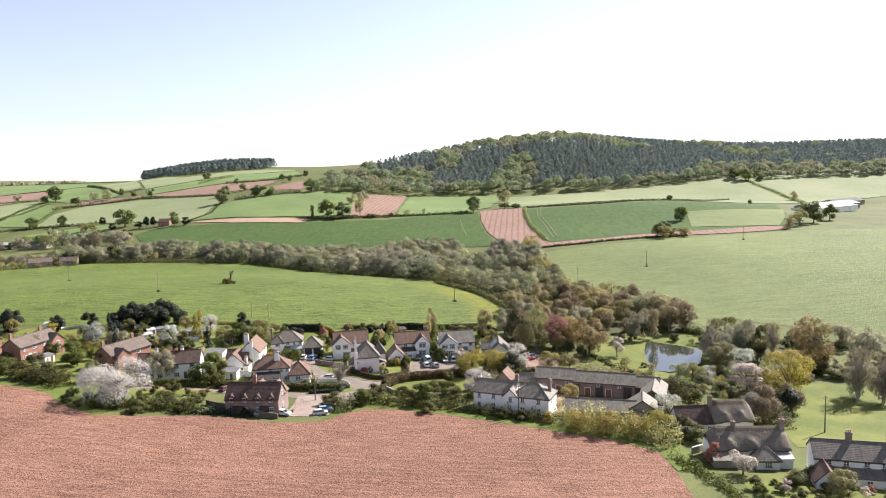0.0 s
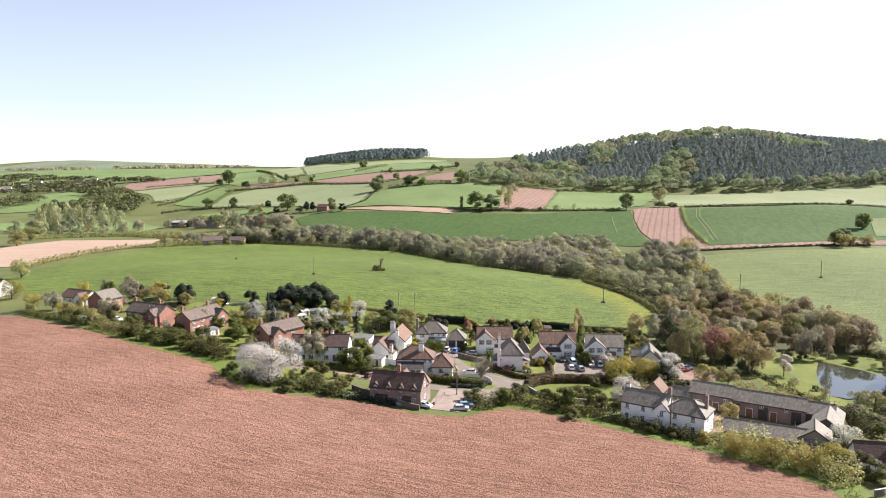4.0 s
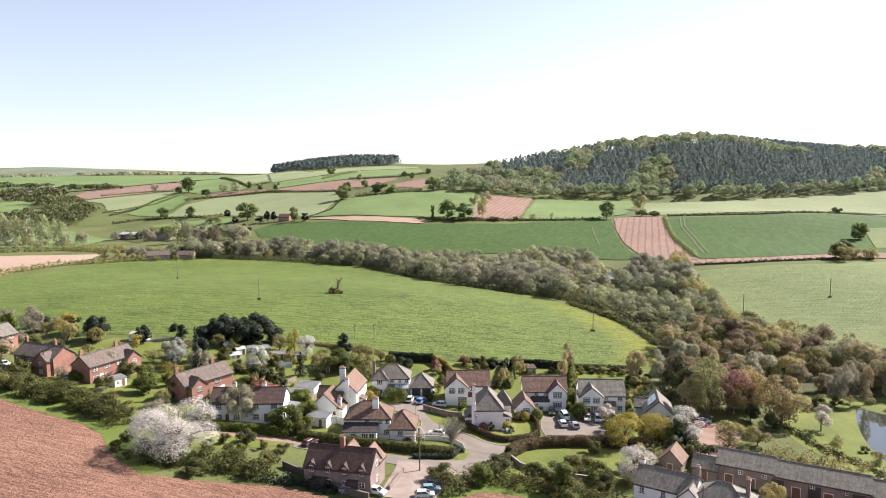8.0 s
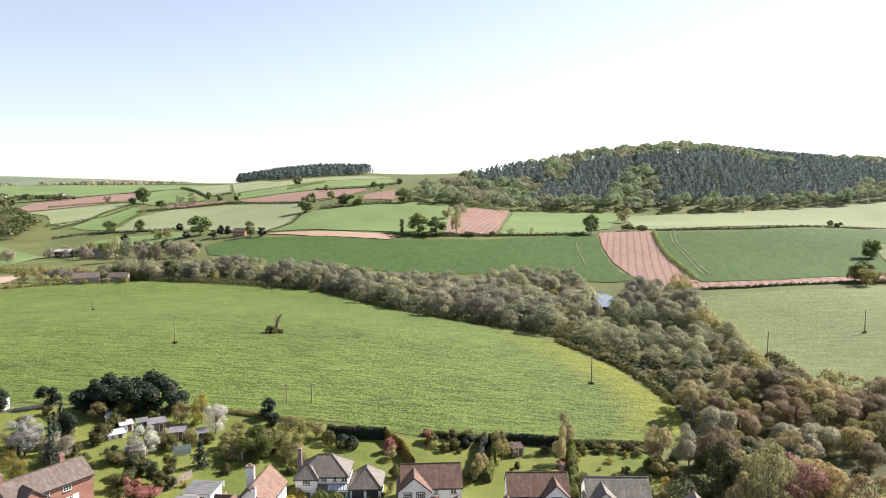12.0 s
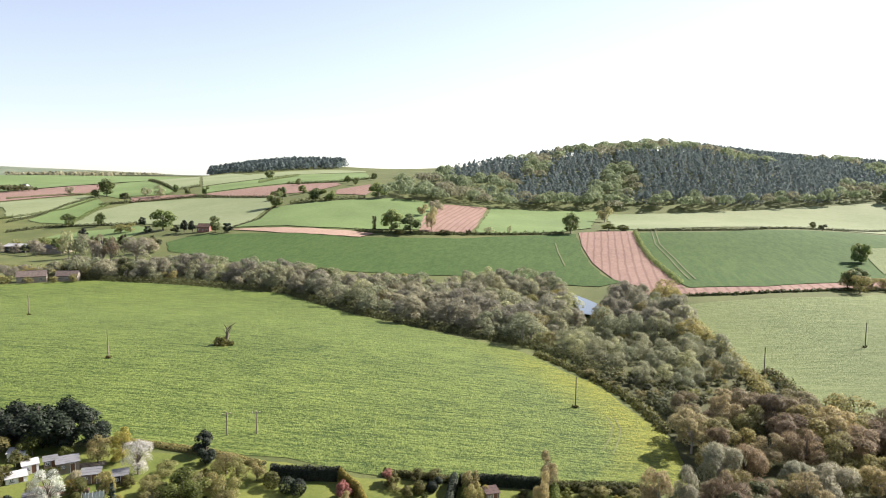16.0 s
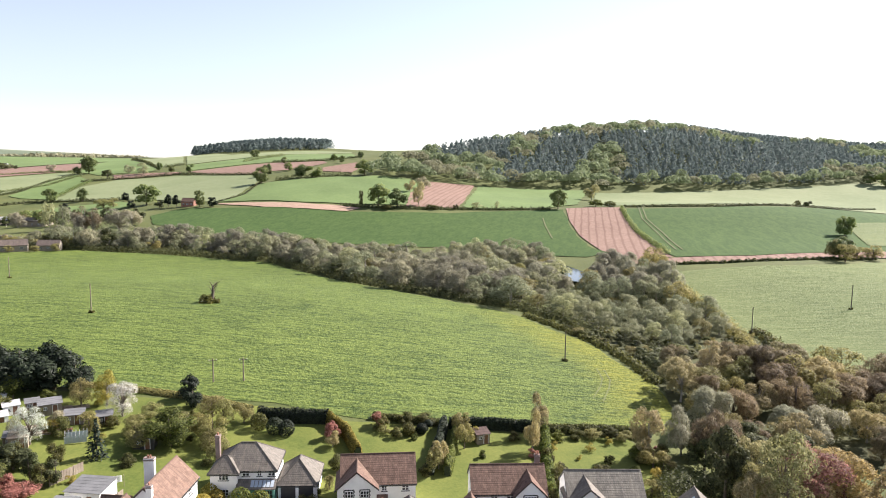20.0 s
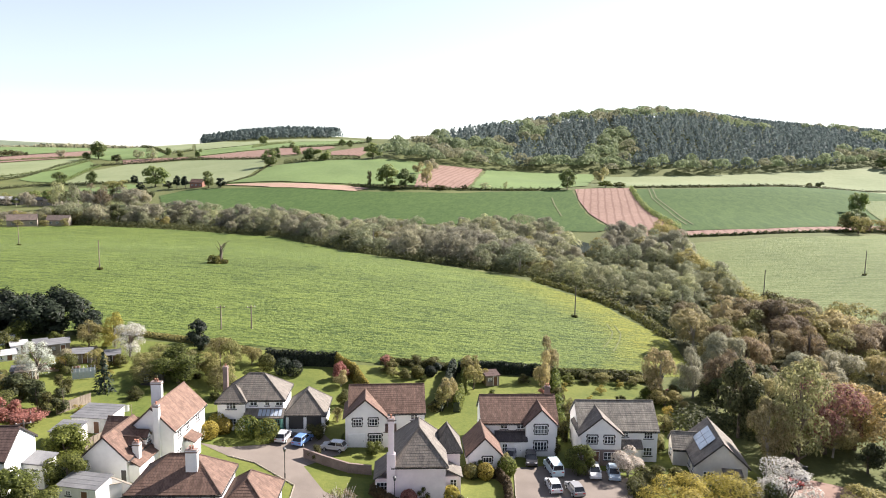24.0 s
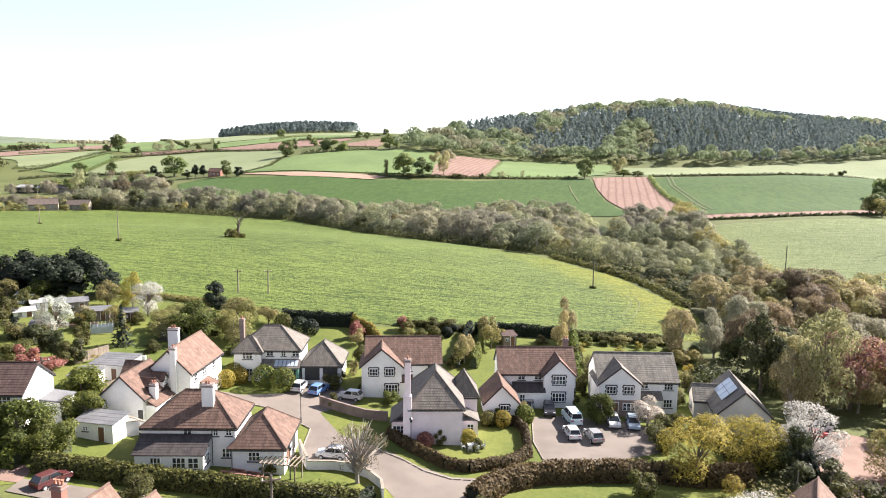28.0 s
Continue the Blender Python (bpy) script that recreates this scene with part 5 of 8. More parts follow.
for a in (
    [(-182, 121), (-150, 103), (-117.4, 80.1), (-101.7, 72.3), (-90.5, 67.8), (-83.8, 63.0), (-79.1, 56.5), (-76.1, 52.6), (-66.3, 45.3), (-62, 58), (-68, 68), (-84, 76), (-112, 92), (-150, 112)],
    [(-12.9, 42.7), (-7.8, 48.6), (-2.3, 52.8), (4.2, 52.0), (15.5, 47.2), (26.3, 39.5), (50, 23.5), (60, 11.5), (59, 0), (65, 2), (67, 16), (54, 31), (34, 43), (16, 54), (-2, 61), (-10, 53)],
):
    patch("verge", a, M_verge, 0.13, 8, "bright green grassy field margin", "verge", 0.6)
# leaf and bramble floor, its colour darkened to stand for shade under trees
M_floor = two_tone("shaded_woodland_floor", (0.030, 0.034, 0.013), (0.085, 0.088, 0.032), 1.2, 0.08, bmp=0.6, dist=0.2)
patch("undergrowth", BELT, M_floor, 0.2, 14, "leafy floor darkened as shade under the stream trees", "undergrowth", 1.5)
patch("undergrowth", [(42, 262), (50, 238), (47, 226), (58, 200), (60, 184), (60, 164), (58, 142), (72, 126), (98, 124), (124, 126), (132, 152), (124, 184), (108, 204), (106, 240), (104, 262), (112, 318), (100, 345), (88, 330), (74, 280)], M_floor, 0.2, 12, "brambly floor darkened as shade under the thicket", "undergrowth", 1.5)
patch("undergrowth", [(117, 109), (135, 117), (162, 109), (143, 76), (122, 62), (111, 57), (97, 60), (112, 84)], M_floor, 0.2, 9, "brambly floor darkened as shade behind the pond", "undergrowth", 1.5)
patch("road", [(-33.7, 102.1), (-29.2, 101.2), (-23.7, 103.0), (-21.7, 107.6), (-15.9, 107.6), (-13, 103.4), (-12.5, 101), (-17.1, 96.5), (-13.3, 89.7), (-10.1, 87.4), (-5.6, 84.6), (-2.7, 81.6), (1.4, 79), (6, 79), (11, 82.5), (13, 84.6), (19, 84.0), (19, 82.6), (8, 78), (4, 72), (-0.4, 63.2), (-6.3, 60.5), (-14, 62), (-25.0, 64.8), (-44, 68), (-44, 71), (-24, 69.2), (-13, 67.6), (-6.4, 68.5), (-5, 73.3), (-7.4, 77.8), (-10.5, 79.4), (-15.3, 79.8), (-17.2, 83.7), (-17.4, 90.8), (-24.0, 96.7), (-28.3, 98.4)], M_tarmac, 0.10, 6, "pale tarmac village close and lane", "road")
patch("pavement", [(13.0, 98.6), (17.8, 99.5), (22.6, 98.6), (27, 98.2), (31.4, 94.2), (29.4, 88.4), (22.2, 85.2), (15.5, 83.6), (12.8, 84.4), (12.2, 90)], M_tarmac, 0.11, 6, "pale tarmac parking court before the houses", "pavement")
patch("pavement", [(-22.2, 47.5), (-20.8, 59.2), (-20.3, 66), (-14.9, 65), (-7, 61.5), (-9.4, 58), (-11.0, 48.5), (-14, 46.8)], M_yard, 0.12, 6, "pale gravel parking yard by the cottage", "pavement")
patch("pavement", [(45, 77), (49.4, 91), (54, 98), (60, 95), (61, 90), (54.4, 78), (50, 75)], M_shadegravel, 0.11, 6, "reddish gravel yard below the trees", "pavement")
patch("pavement", [(44, 60), (50, 59), (72, 48), (68, 38), (50, 42), (46, 42)], M_shadegravel, 0.11, 6, "reddish earth farmyard between the barns", "pavement")
# drive laid in the darkened gravel colour to carry the shade across it
patch("pavement", [(-66, 74), (-50, 77), (-44, 73), (-44, 70), (-66, 71)], M_shadegravel, 0.10, 6, "narrow tarmac drive by the white houses", "pavement")
patch("track", [(108, 364), (131, 353), (165, 343), (203, 350), (255, 362), (300, 372), (318, 366), (306, 352), (255, 341), (223, 336), (179, 329), (147, 331), (120, 340), (104, 351)], M_plough_far, 0.45, 14, "bare red soil headland track", "track")
for pts, z, label in (
    ([(97.6, 114.6), (103, 113), (110.4, 104.9), (113, 98), (106.5, 84.8), (101, 80), (91.5, 76.6), (87.6, 80.5), (89.8, 92.6), (92, 103)], -2.15, "still dark village pond reflecting the sky"),
    ([(69, 318), (77, 312), (86, 322), (89, 345), (88, 366), (80, 372), (74, 368), (71, 346)], 2.3, "glimpse of the bright stream between trees"),
):
    bm = bmesh.new()
    ring = []
    for a, b in zip(pts, pts[1:] + pts[:1]):
        for k in range(4):
            u = k / 4
            j = rt.uniform(-0.4, 0.4)
            ring.append(bm.verts.new((a[0] + (b[0] - a[0]) * u + j, a[1] + (b[1] - a[1]) * u + j, z)))
    f = bm.faces.new(ring)
    if f.normal.z < 0:
        f.normal_flip()
    bmesh.ops.triangulate(bm, faces=bm.faces[:])
    tagged(part("water", bm, M_water), label, "pond", kind="structure")


# ---- houses
def box(bm, x0, x1, y0, y1, z0, z1, bevel=0.0):
    v = [bm.verts.new(c) for c in ((x0, y0, z0), (x1, y0, z0), (x1, y1, z0), (x0, y1, z0), (x0, y0, z1), (x1, y0, z1), (x1, y1, z1), (x0, y1, z1))]
    fs = [bm.faces.new([v[i] for i in q]) for q in ((3, 2, 1, 0), (4, 5, 6, 7), (0, 1, 5, 4), (1, 2, 6, 5), (2, 3, 7, 6), (3, 0, 4, 7))]
    if bevel:
        es = list({e for f in fs for e in f.edges})
        bmesh.ops.bevel(bm, geom=es, offset=bevel, segments=1, affect="EDGES", profile=0.5)
    return v


def sheet_slope(bm, uvl, a, b, c, d, course=0.36, thick=0.14):
    """A roof slope from the eave a-b up to the ridge d-c, laid in overlapping courses, one closed slab."""
    a, b, c, d = map(Vector, (a, b, c, d))
    run = ((d + c) / 2 - (a + b) / 2).length
    n = max(3, int(run / course))
    nor = (b - a).cross((d + c) / 2 - a).normalized()
    along = (b - a).normalized()
    sharp = (c - d).length < 1e-3
    rows = []
    for i in range(n):
        for u, up, vv in ((i / n, 0.02, i * 0.36 + 0.02), ((i + 1) / n, 0.0, i * 0.36 + 0.35)):
            p, q = a.lerp(d, u) + nor * up, b.lerp(c, u) + nor * up
            rows.append(([bm.verts.new(p)] if sharp and u > 0.999 else [bm.verts.new(p), bm.verts.new(q)], vv))
    low = [bm.verts.new(p - nor * thick) for p in ((a, b) if sharp else (a, b))]
    peak = [bm.verts.new(p - nor * thick) for p in ((c,) if sharp else (d, c))]

    def face(vs, v0, v1, k):
        f = bm.faces.new(vs)
        for j, lp in enumerate(f.loops):
            lp[uvl].uv = ((lp.vert.co - a).dot(along), v0 if j < k else v1)

    for (r0, v0), (r1, v1) in zip(rows, rows[1:]):
        face([r0[0], r0[1], *r1[::-1]], v0, v1, 2)
    last = rows[-1][0]
    face([low[0], low[1], rows[0][0][1], rows[0][0][0]], 0, 0, 4)
    face([*peak, low[1], low[0]] if sharp else [peak[0], peak[1], low[1], low[0]], 0, 0, 4)
    left = [r[0] for r, _ in rows]
    right = [r[-1] for r, _ in rows]
    face([low[0], *left, peak[0]][::-1] if not sharp else [low[0], *left, peak[0]][::-1], 0, 0, 99)
    face([low[1], *right, peak[-1]], 0, 0, 99)
    if not sharp:
        face([last[0], last[1], peak[1], peak[0]], 0, 0, 4)


def ridge_line(bm, a, b, r=0.13):
    a, b = Vector(a), Vector(b)
    d = (b - a).normalized()
    side = d.cross(Vector((0, 0, 1))).normalized()
    up = side.cross(d)
    n = max(2, int((b - a).length / 0.45))
    for i in range(n):
        p, q = a.lerp(b, i / n), a.lerp(b, (i + 0.97) / n)
        ring = [[bm.verts.new(c + side * math.cos(u) * r + up * math.sin(u) * r * 0.9) for u in (0, 0.9, 1.57, 2.24, 3.14)] for c in (p, q)]
        for k in range(4):
            bm.faces.new((ring[0][k], ring[1][k], ring[1][k + 1], ring[0][k + 1]))


def block(root, x, y, w, d, eave, ridge, roof="gable", axis="x", wall=None, tile=None, over=0.35, foot=-0.9, turn=0, hipback=True):
    """One body of a house under root: walls, roof slopes, ridge and eaves boards. The ridge runs along axis."""
    wall, tile = wall or M_render, tile or M_tile
    m = Matrix.Translation((x, y, 0)) @ Matrix.Rotation(radians(turn + (90 if axis == "y" else 0)), 4, "Z")
    if axis == "y":
        w, d = d, w
    hw, hd = w / 2, d / 2
    bm = bmesh.new()
    if roof == "gable":
        ring = [(-hw, -hd), (hw, -hd), (hw, hd), (-hw, hd)]
        lo = [bm.verts.new((a, b, foot)) for a, b in ring]
        hi = [bm.verts.new((a, b, eave)) for a, b in ring]
        gl, gr = bm.verts.new((-hw, 0, ridge - 0.12)), bm.verts.new((hw, 0, ridge - 0.12))
        bm.faces.new(lo[::-1])
        bm.faces.new((lo[0], lo[1], hi[1], hi[0]))
        bm.faces.new((lo[2], lo[3], hi[3], hi[2]))
        bm.faces.new((lo[1], lo[2], hi[2], gr, hi[1]))
        bm.faces.new((lo[3], lo[0], hi[0], gl, hi[3]))
        bm.faces.new((hi[0], hi[1], gr, gl))
        bm.faces.new((hi[2], hi[3], gl, gr))
    else:
        box(bm, -hw, hw, -hd, hd, foot, eave)
    wall_ob = part("wall", bm, wall, root)
    wall_ob.matrix_basis = m
    slope = (ridge - eave) / hd
    ze, ho, wo = eave - over * slope + 0.10, hd + over, hw + (0.18 if roof == "gable" else over)
    zr = ridge + 0.06
    slopes, rb = [], bmesh.new()
    if roof == "gable":
        slopes.append(((-wo, -ho, ze), (wo, -ho, ze), (wo, 0, zr), (-wo, 0, zr)))
        slopes.append(((wo, ho, ze), (-wo, ho, ze), (-wo, 0, zr), (wo, 0, zr)))
        ridge_line(rb, (-wo, 0, zr), (wo, 0, zr))
    else:
        k = max(0.0, hw - hd)
        A, B, C, D = (-wo, -ho, ze), (wo, -ho, ze), (wo, ho, ze), (-wo, ho, ze)
        L, R = (-k, 0, zr), (k, 0, zr)
        slopes += [(A, B, R, L), (B, C, R, R), (C, D, L, R), (D, A, L, L)]
        for a, b in ((A, L), (D, L), (B, R), (C, R)):
            ridge_line(rb, a, b, 0.11)
        if k > 0.1:
            ridge_line(rb, L, R)
    for q in slopes:
        bm = bmesh.new()
        sheet_slope(bm, bm.loops.layers.uv.new("UVMap"), *q)
        part("roof_slope", bm, tile, root).matrix_basis = m
    ob = part("ridge_tiles", rb, tile, root)
    ob.matrix_basis = m
    ob["kind"] = "stuff"
    boards = [(-wo, wo, -ho - 0.06, -ho + 0.05), (-wo, wo, ho - 0.05, ho + 0.06)]
    if roof != "gable":
        boards += [(-wo - 0.06, -wo + 0.05, -ho + 0.06, ho - 0.06), (wo - 0.05, wo + 0.06, -ho + 0.06, ho - 0.06)]
    for x0, x1, y0, y1 in boards:
        fb = bmesh.new()
        box(fb, x0, x1, y0, y1, ze - 0.28, ze - 0.12)
        part("gutter", fb, M_darktrim, root).matrix_basis = m
    if roof == "gable":
        for e in (-1, 1):
            fb = bmesh.new()
            tube(fb, [(e * (wo - 0.05), -ho, ze - 0.18), (e * (wo - 0.05), 0, zr - 0.20), (e * (wo - 0.05), ho, ze - 0.18)], [0.10, 0.10, 0.10], 4)
            part("bargeboard", fb, M_darktrim, root).matrix_basis = m
    return m


def lean_to(root, x0, x1, y0, y1, z_low, z_high, wall=None, tile=None, foot=-0.9, high="y1"):
    """A single-pitch body whose roof rises towards y1 (or x0, x1)."""
    bm = bmesh.new()
    box(bm, x0, x1, y0, y1, foot, z_low)
    part("wall", bm, wall or M_render, root)
    bm = bmesh.new()
    uvl = bm.loops.layers.uv.new("UVMap")
    o = 0.25
    if high == "y1":
        sheet_slope(bm, uvl, (x0 - o, y0 - o, z_low), (x1 + o, y0 - o, z_low), (x1 + o, y1, z_high), (x0 - o, y1, z_high))
    elif high == "x0":
        sheet_slope(bm, uvl, (x1 + o, y0 - o, z_low), (x1 + o, y1 + o, z_low), (x0, y1 + o, z_high), (x0, y0 - o, z_high))
    else:
        sheet_slope(bm, uvl, (x0 - o, y1 + o, z_low), (x0 - o, y0 - o, z_low), (x1, y0 - o, z_high), (x1, y1 + o, z_high))
    part("roof", bm, tile or M_tile_dark, root)


WIN = {}


def win_mesh(w, h, cols, rows, frame):
    key = (w, h, cols, rows, frame.name)
    if key not in WIN:
        fb, gb, sb = bmesh.new(), bmesh.new(), bmesh.new()
        t = 0.075
        us, vs = [-w / 2, -w / 2 + t], [-h / 2, -h / 2 + t]
        for i in range(1, cols):
            us += [-w / 2 + w * i / cols - 0.04, -w / 2 + w * i / cols + 0.04]
        for i in range(1, rows):
            vs += [-h / 2 + h * i / rows - 0.022, -h / 2 + h * i / rows + 0.022]
        us += [w / 2 - t, w / 2]
        vs += [h / 2 - t, h / 2]
        grid = {(i, j, k): fb.verts.new((us[i], y, vs[j])) for i in range(len(us)) for j in range(len(vs)) for k, y in enumerate((-0.05, 0.10))}
        bar = {(i, j) for i in range(len(us) - 1) for j in range(len(vs) - 1) if i % 2 == 0 or j % 2 == 0}
        for i, j in bar:
            fb.faces.new([grid[q] for q in ((i, j, 0), (i + 1, j, 0), (i + 1, j + 1, 0), (i, j + 1, 0))])
            fb.faces.new([grid[q] for q in ((i, j + 1, 1), (i + 1, j + 1, 1), (i + 1, j, 1), (i, j, 1))])
            for (di, dj), (p, q) in (((-1, 0), ((i, j), (i, j + 1))), ((1, 0), ((i + 1, j + 1), (i + 1, j))), ((0, -1), ((i + 1, j), (i, j))), ((0, 1), ((i, j + 1), (i + 1, j + 1)))):
                if (i + di, j + dj) not in bar:
                    fb.faces.new((grid[(*p, 1)], grid[(*p, 0)], grid[(*q, 0)], grid[(*q, 1)]))
        box(gb, -w / 2 + 0.03, w / 2 - 0.03, -0.012, 0.06, -h / 2 + 0.03, h / 2 - 0.03)
        box(sb, -w / 2 - 0.12, w / 2 + 0.12, -0.16, 0.05, -h / 2 - 0.11, -h / 2 - 0.005, 0.01)
        made = []
        for nm, b, mt in (("window", fb, frame), ("pane", gb, M_glass), ("sill", sb, M_darktrim)):
            me = bpy.data.meshes.new(nm)
            b.to_mesh(me)
            b.free()
            me.materials.append(mt)
            made.append(me)
        WIN[key] = made
    return WIN[key]


TURN = dict(F=0, R=90, B=180, L=-90)


def window(root, x, y, z, face="F", w=1.1, h=1.15, cols=2, rows=2, frame=None, turn=None):
    """A window centred on the wall's surface at x, y, z in the house's own axes."""
    fr, gl, si = win_mesh(w, h, cols, rows, frame or M_white)
    ob = new("window", fr)
    ob.parent = root
    ob.matrix_basis = pose(x, y, z, 0, 0, TURN[face] if turn is None else turn)
    for nm, me in (("pane", gl), ("sill", si)):
        o = new(nm, me)
        o.parent = ob
    return ob


def panel(root, name, x, y, z, w, h, face="F", mat=None, proud=0.06, turn=None, label=""):
    """A door, garage door or sign board standing proud of a wall; z is its foot."""
    bm = bmesh.new()
    box(bm, -w / 2, w / 2, -proud, 0.05, 0, h, 0.015)
    ob = part(name, bm, mat or M_brown_door, root, label)
    ob.matrix_basis = pose(x, y, z, 0, 0, TURN[face] if turn is None else turn)
    fb = bmesh.new()
    for a, b, c, d in ((-w / 2 - 0.09, -w / 2 - 0.005, 0, h + 0.09), (w / 2 + 0.005, w / 2 + 0.09, 0, h + 0.09), (-w / 2, w / 2, h + 0.005, h + 0.09)):
        box(fb, a, b, -proud - 0.02, 0.05, c, d)
    part("door_frame", fb, M_white, ob)
    kb = bmesh.new()
    box(kb, w / 2 - 0.16, w / 2 - 0.10, -proud - 0.06, -proud - 0.005, h * 0.45, h * 0.45 + 0.14, 0.01)
    part("handle", kb, M_metal, ob)
    return ob


def chimney(root, x, y, z0, z1, w=0.75, d=0.6, mat=None, pots=2, turn=0):
    bm = bmesh.new()
    box(bm, -w / 2, w / 2, -d / 2, d / 2, z0, z1, 0.015)
    st = part("chimney", bm, mat or M_render, root)
    st.matrix_basis = pose(x, y, 0, 0, 0, turn)
    bm = bmesh.new()
    box(bm, -w / 2 - 0.09, w / 2 + 0.09, -d / 2 - 0.09, d / 2 + 0.09, z1 - 0.30, z1 - 0.12, 0.02)
    box(bm, -w / 2 - 0.05, w / 2 + 0.05, -d / 2 - 0.05, d / 2 + 0.05, z1 + 0.003, z1 + 0.08, 0.02)
    part("cap", bm, M_oldbrick, st)
    for i in range(pots):
        bm = bmesh.new()
        px = (i - (pots - 1) / 2) * 0.34
        tube(bm, [(px, 0, z1 + 0.05), (px, 0, z1 + 0.35), (px, 0, z1 + 0.42), (px, 0, z1 + 0.48)], [0.13, 0.105, 0.135, 0.125], 8)
        part("pot", bm, M_clay, st)
    return st


def thatch(root, x, y, w, d, eave, ridge, brows=(), wall=None, foot=-0.9):
    """A body under a thick rounded thatch, half-hipped at the ends, lifted over the windows at brows."""
    bm = bmesh.new()
    box(bm, x - w / 2, x + w / 2, y - d / 2, y + d / 2, foot, eave + 0.15)
    part("wall", bm, wall or M_render, root)
    rng = np.random.default_rng(int(w * 10))
    na, nb, over = 44, 22, 0.55
    hw, hd = w / 2 + 0.35, d / 2 + over

    def top(u, v):
        px, s = u * hw, abs(v)
        end = max(0.0, (abs(px) - (hw - 1.9)) / 1.9)
        z = eave - 0.25 + (ridge - eave + 0.35) * (1 - s ** 1.25) * (1 - 0.38 * end ** 1.6)
        if v < 0:
            z += sum(0.85 * math.exp(-((px - b) / 0.85) ** 2) * math.exp(-((s - 0.82) / 0.2) ** 2) for b in brows)
        return z
    rows = []
    for i in range(na + 1):
        u = -1 + 2 * i / na
        rows.append([(x + u * hw, y + (-1 + 2 * j / nb) * hd * (1 - 0.06 * max(0, abs(u) - 0.85) / 0.15), top(u, -1 + 2 * j / nb) + rng.normal(0, 0.025)) for j in range(nb + 1)])
    bm = bmesh.new()
    up = [[bm.verts.new(p) for p in r] for r in rows]
    low = [[bm.verts.new((p[0], p[1], p[2] - 0.38)) for p in r] for r in rows]
    for i in range(na):
        for j in range(nb):
            bm.faces.new((up[i][j], up[i + 1][j], up[i + 1][j + 1], up[i][j + 1]))
            bm.faces.new((low[i][j + 1], low[i + 1][j + 1], low[i + 1][j], low[i][j]))
    for i in range(na):
        bm.faces.new((low[i][0], low[i + 1][0], up[i + 1][0], up[i][0]))
        bm.faces.new((up[i][nb], up[i + 1][nb], low[i + 1][nb], low[i][nb]))
    for j in range(nb):
        bm.faces.new((up[0][j], up[0][j + 1], low[0][j + 1], low[0][j]))
        bm.faces.new((low[na][j], low[na][j + 1], up[na][j + 1], up[na][j]))
    part("thatched_roof", bm, M_thatch, root, smooth=True)
    bm = bmesh.new()
    strip = []
    for i in range(4, na - 3):
        u = -1 + 2 * i / na
        strip.append([bm.verts.new((x + u * hw, y + v * hd, top(u, v) + 0.10 - 0.08 * (abs(v) > 0.2) + (0.05 if i % 2 and abs(v) > 0.2 else 0))) for v in (-0.26, -0.13, 0.0, 0.13, 0.26)])
    for a, b in zip(strip, strip[1:]):
        for k in range(4):
            bm.faces.new((a[k], b[k], b[k + 1], a[k + 1]))
    part("thatch_ridge", bm, M_thatchridge, root, "darker ornamental thatch ridge")


def house(label, x, y, turn=0, z=None, name="house", category="house"):
    root = new(name)
    root.matrix_basis = pose(x, y, float(height(x, y)) + 0.08 if z is None else z, 0, 0, turn)
    return tagged(root, label, category, "houses of the village" if category == "house" else "")


def dormer(root, x, y, z, w=1.5, h=1.3, depth=2.4, wall=None, tile=None):
    """A small gabled dormer on a front slope: cheeks, roof and window."""
    block(root, x, y + depth / 2, w, depth, z + h, z + h + 0.75, "gable", "y", wall, tile, 0.2, z)
    window(root, x, y - 0.003, z + h * 0.52, "F", w * 0.66, h * 0.8, 2, 2)


def pipe(root, x, y, z0, z1):
    bm = bmesh.new()
    tube(bm, [(x, y, z0), (x, y, z1)], [0.05, 0.05], 6)
    part("downpipe", bm, M_darktrim, root)


def surround(root, x, y, z, w, h):
    """Dark quoined surround of a window."""
    bm = bmesh.new()
    for s in (-1, 1):
        for i in range(4):
            e = 0.22 if i % 2 else 0.12
            zz = z - h / 2 - 0.06 + i * (h + 0.12) / 4
            box(bm, min(s * w / 2, s * (w / 2 + e)) + x, max(s * w / 2, s * (w / 2 + e)) + x, y - 0.035, y + 0.02, zz + 0.01, zz + (h + 0.12) / 4 - 0.01)
    box(bm, x - w / 2 - 0.15, x + w / 2 + 0.15, y - 0.04, y + 0.02, z + h / 2 + 0.07, z + h / 2 + 0.24)
    part("window_surround", bm, M_darktrim, root)

# 1: the hipped house with a lean-to and a garage wing
g = house("white rendered house with hipped brown tile roof", -28.9, 81.7, 1)
block(g, 0, 0, 10.4, 7.4, 4.7, 7.7, "hip", tile=M_tile)
block(g, 8.0, -0.7, 6.0, 8.2, 2.75, 5.4, "hip", "y", tile=M_tile)
lean_to(g, -5.3, 2.3, -6.3, -3.75, 2.35, 3.75, tile=M_blacktile)
chimney(g, 1.6, -1.5, 4.9, 8.9, 1.35, 0.75, pots=2)
for x in (-0.2, 3.0):
    window(g, x, -3.7, 3.95, "F", 1.0 if x < 0 else 0.6, 0.95, 2, 2)
window(g, 4.3, -3.7, 1.45, "F", 1.25, 1.1, 3, 2)
window(g, 4.5, -3.7, 3.95, "F", 0.7, 0.9, 2, 2)
for x, n, w in ((-3.0, 3, 1.2), (-0.4, 3, 1.5), (1.2, 2, 1.2)):
    window(g, x, -6.3, 1.35, "F", w, 1.3, n, 2)
window(g, 2.3, -5.0, 1.4, "R", 1.6, 1.2, 3, 2)
window(g, 7.6, -4.8, 1.5, "F", 1.3, 1.1, 3, 2)
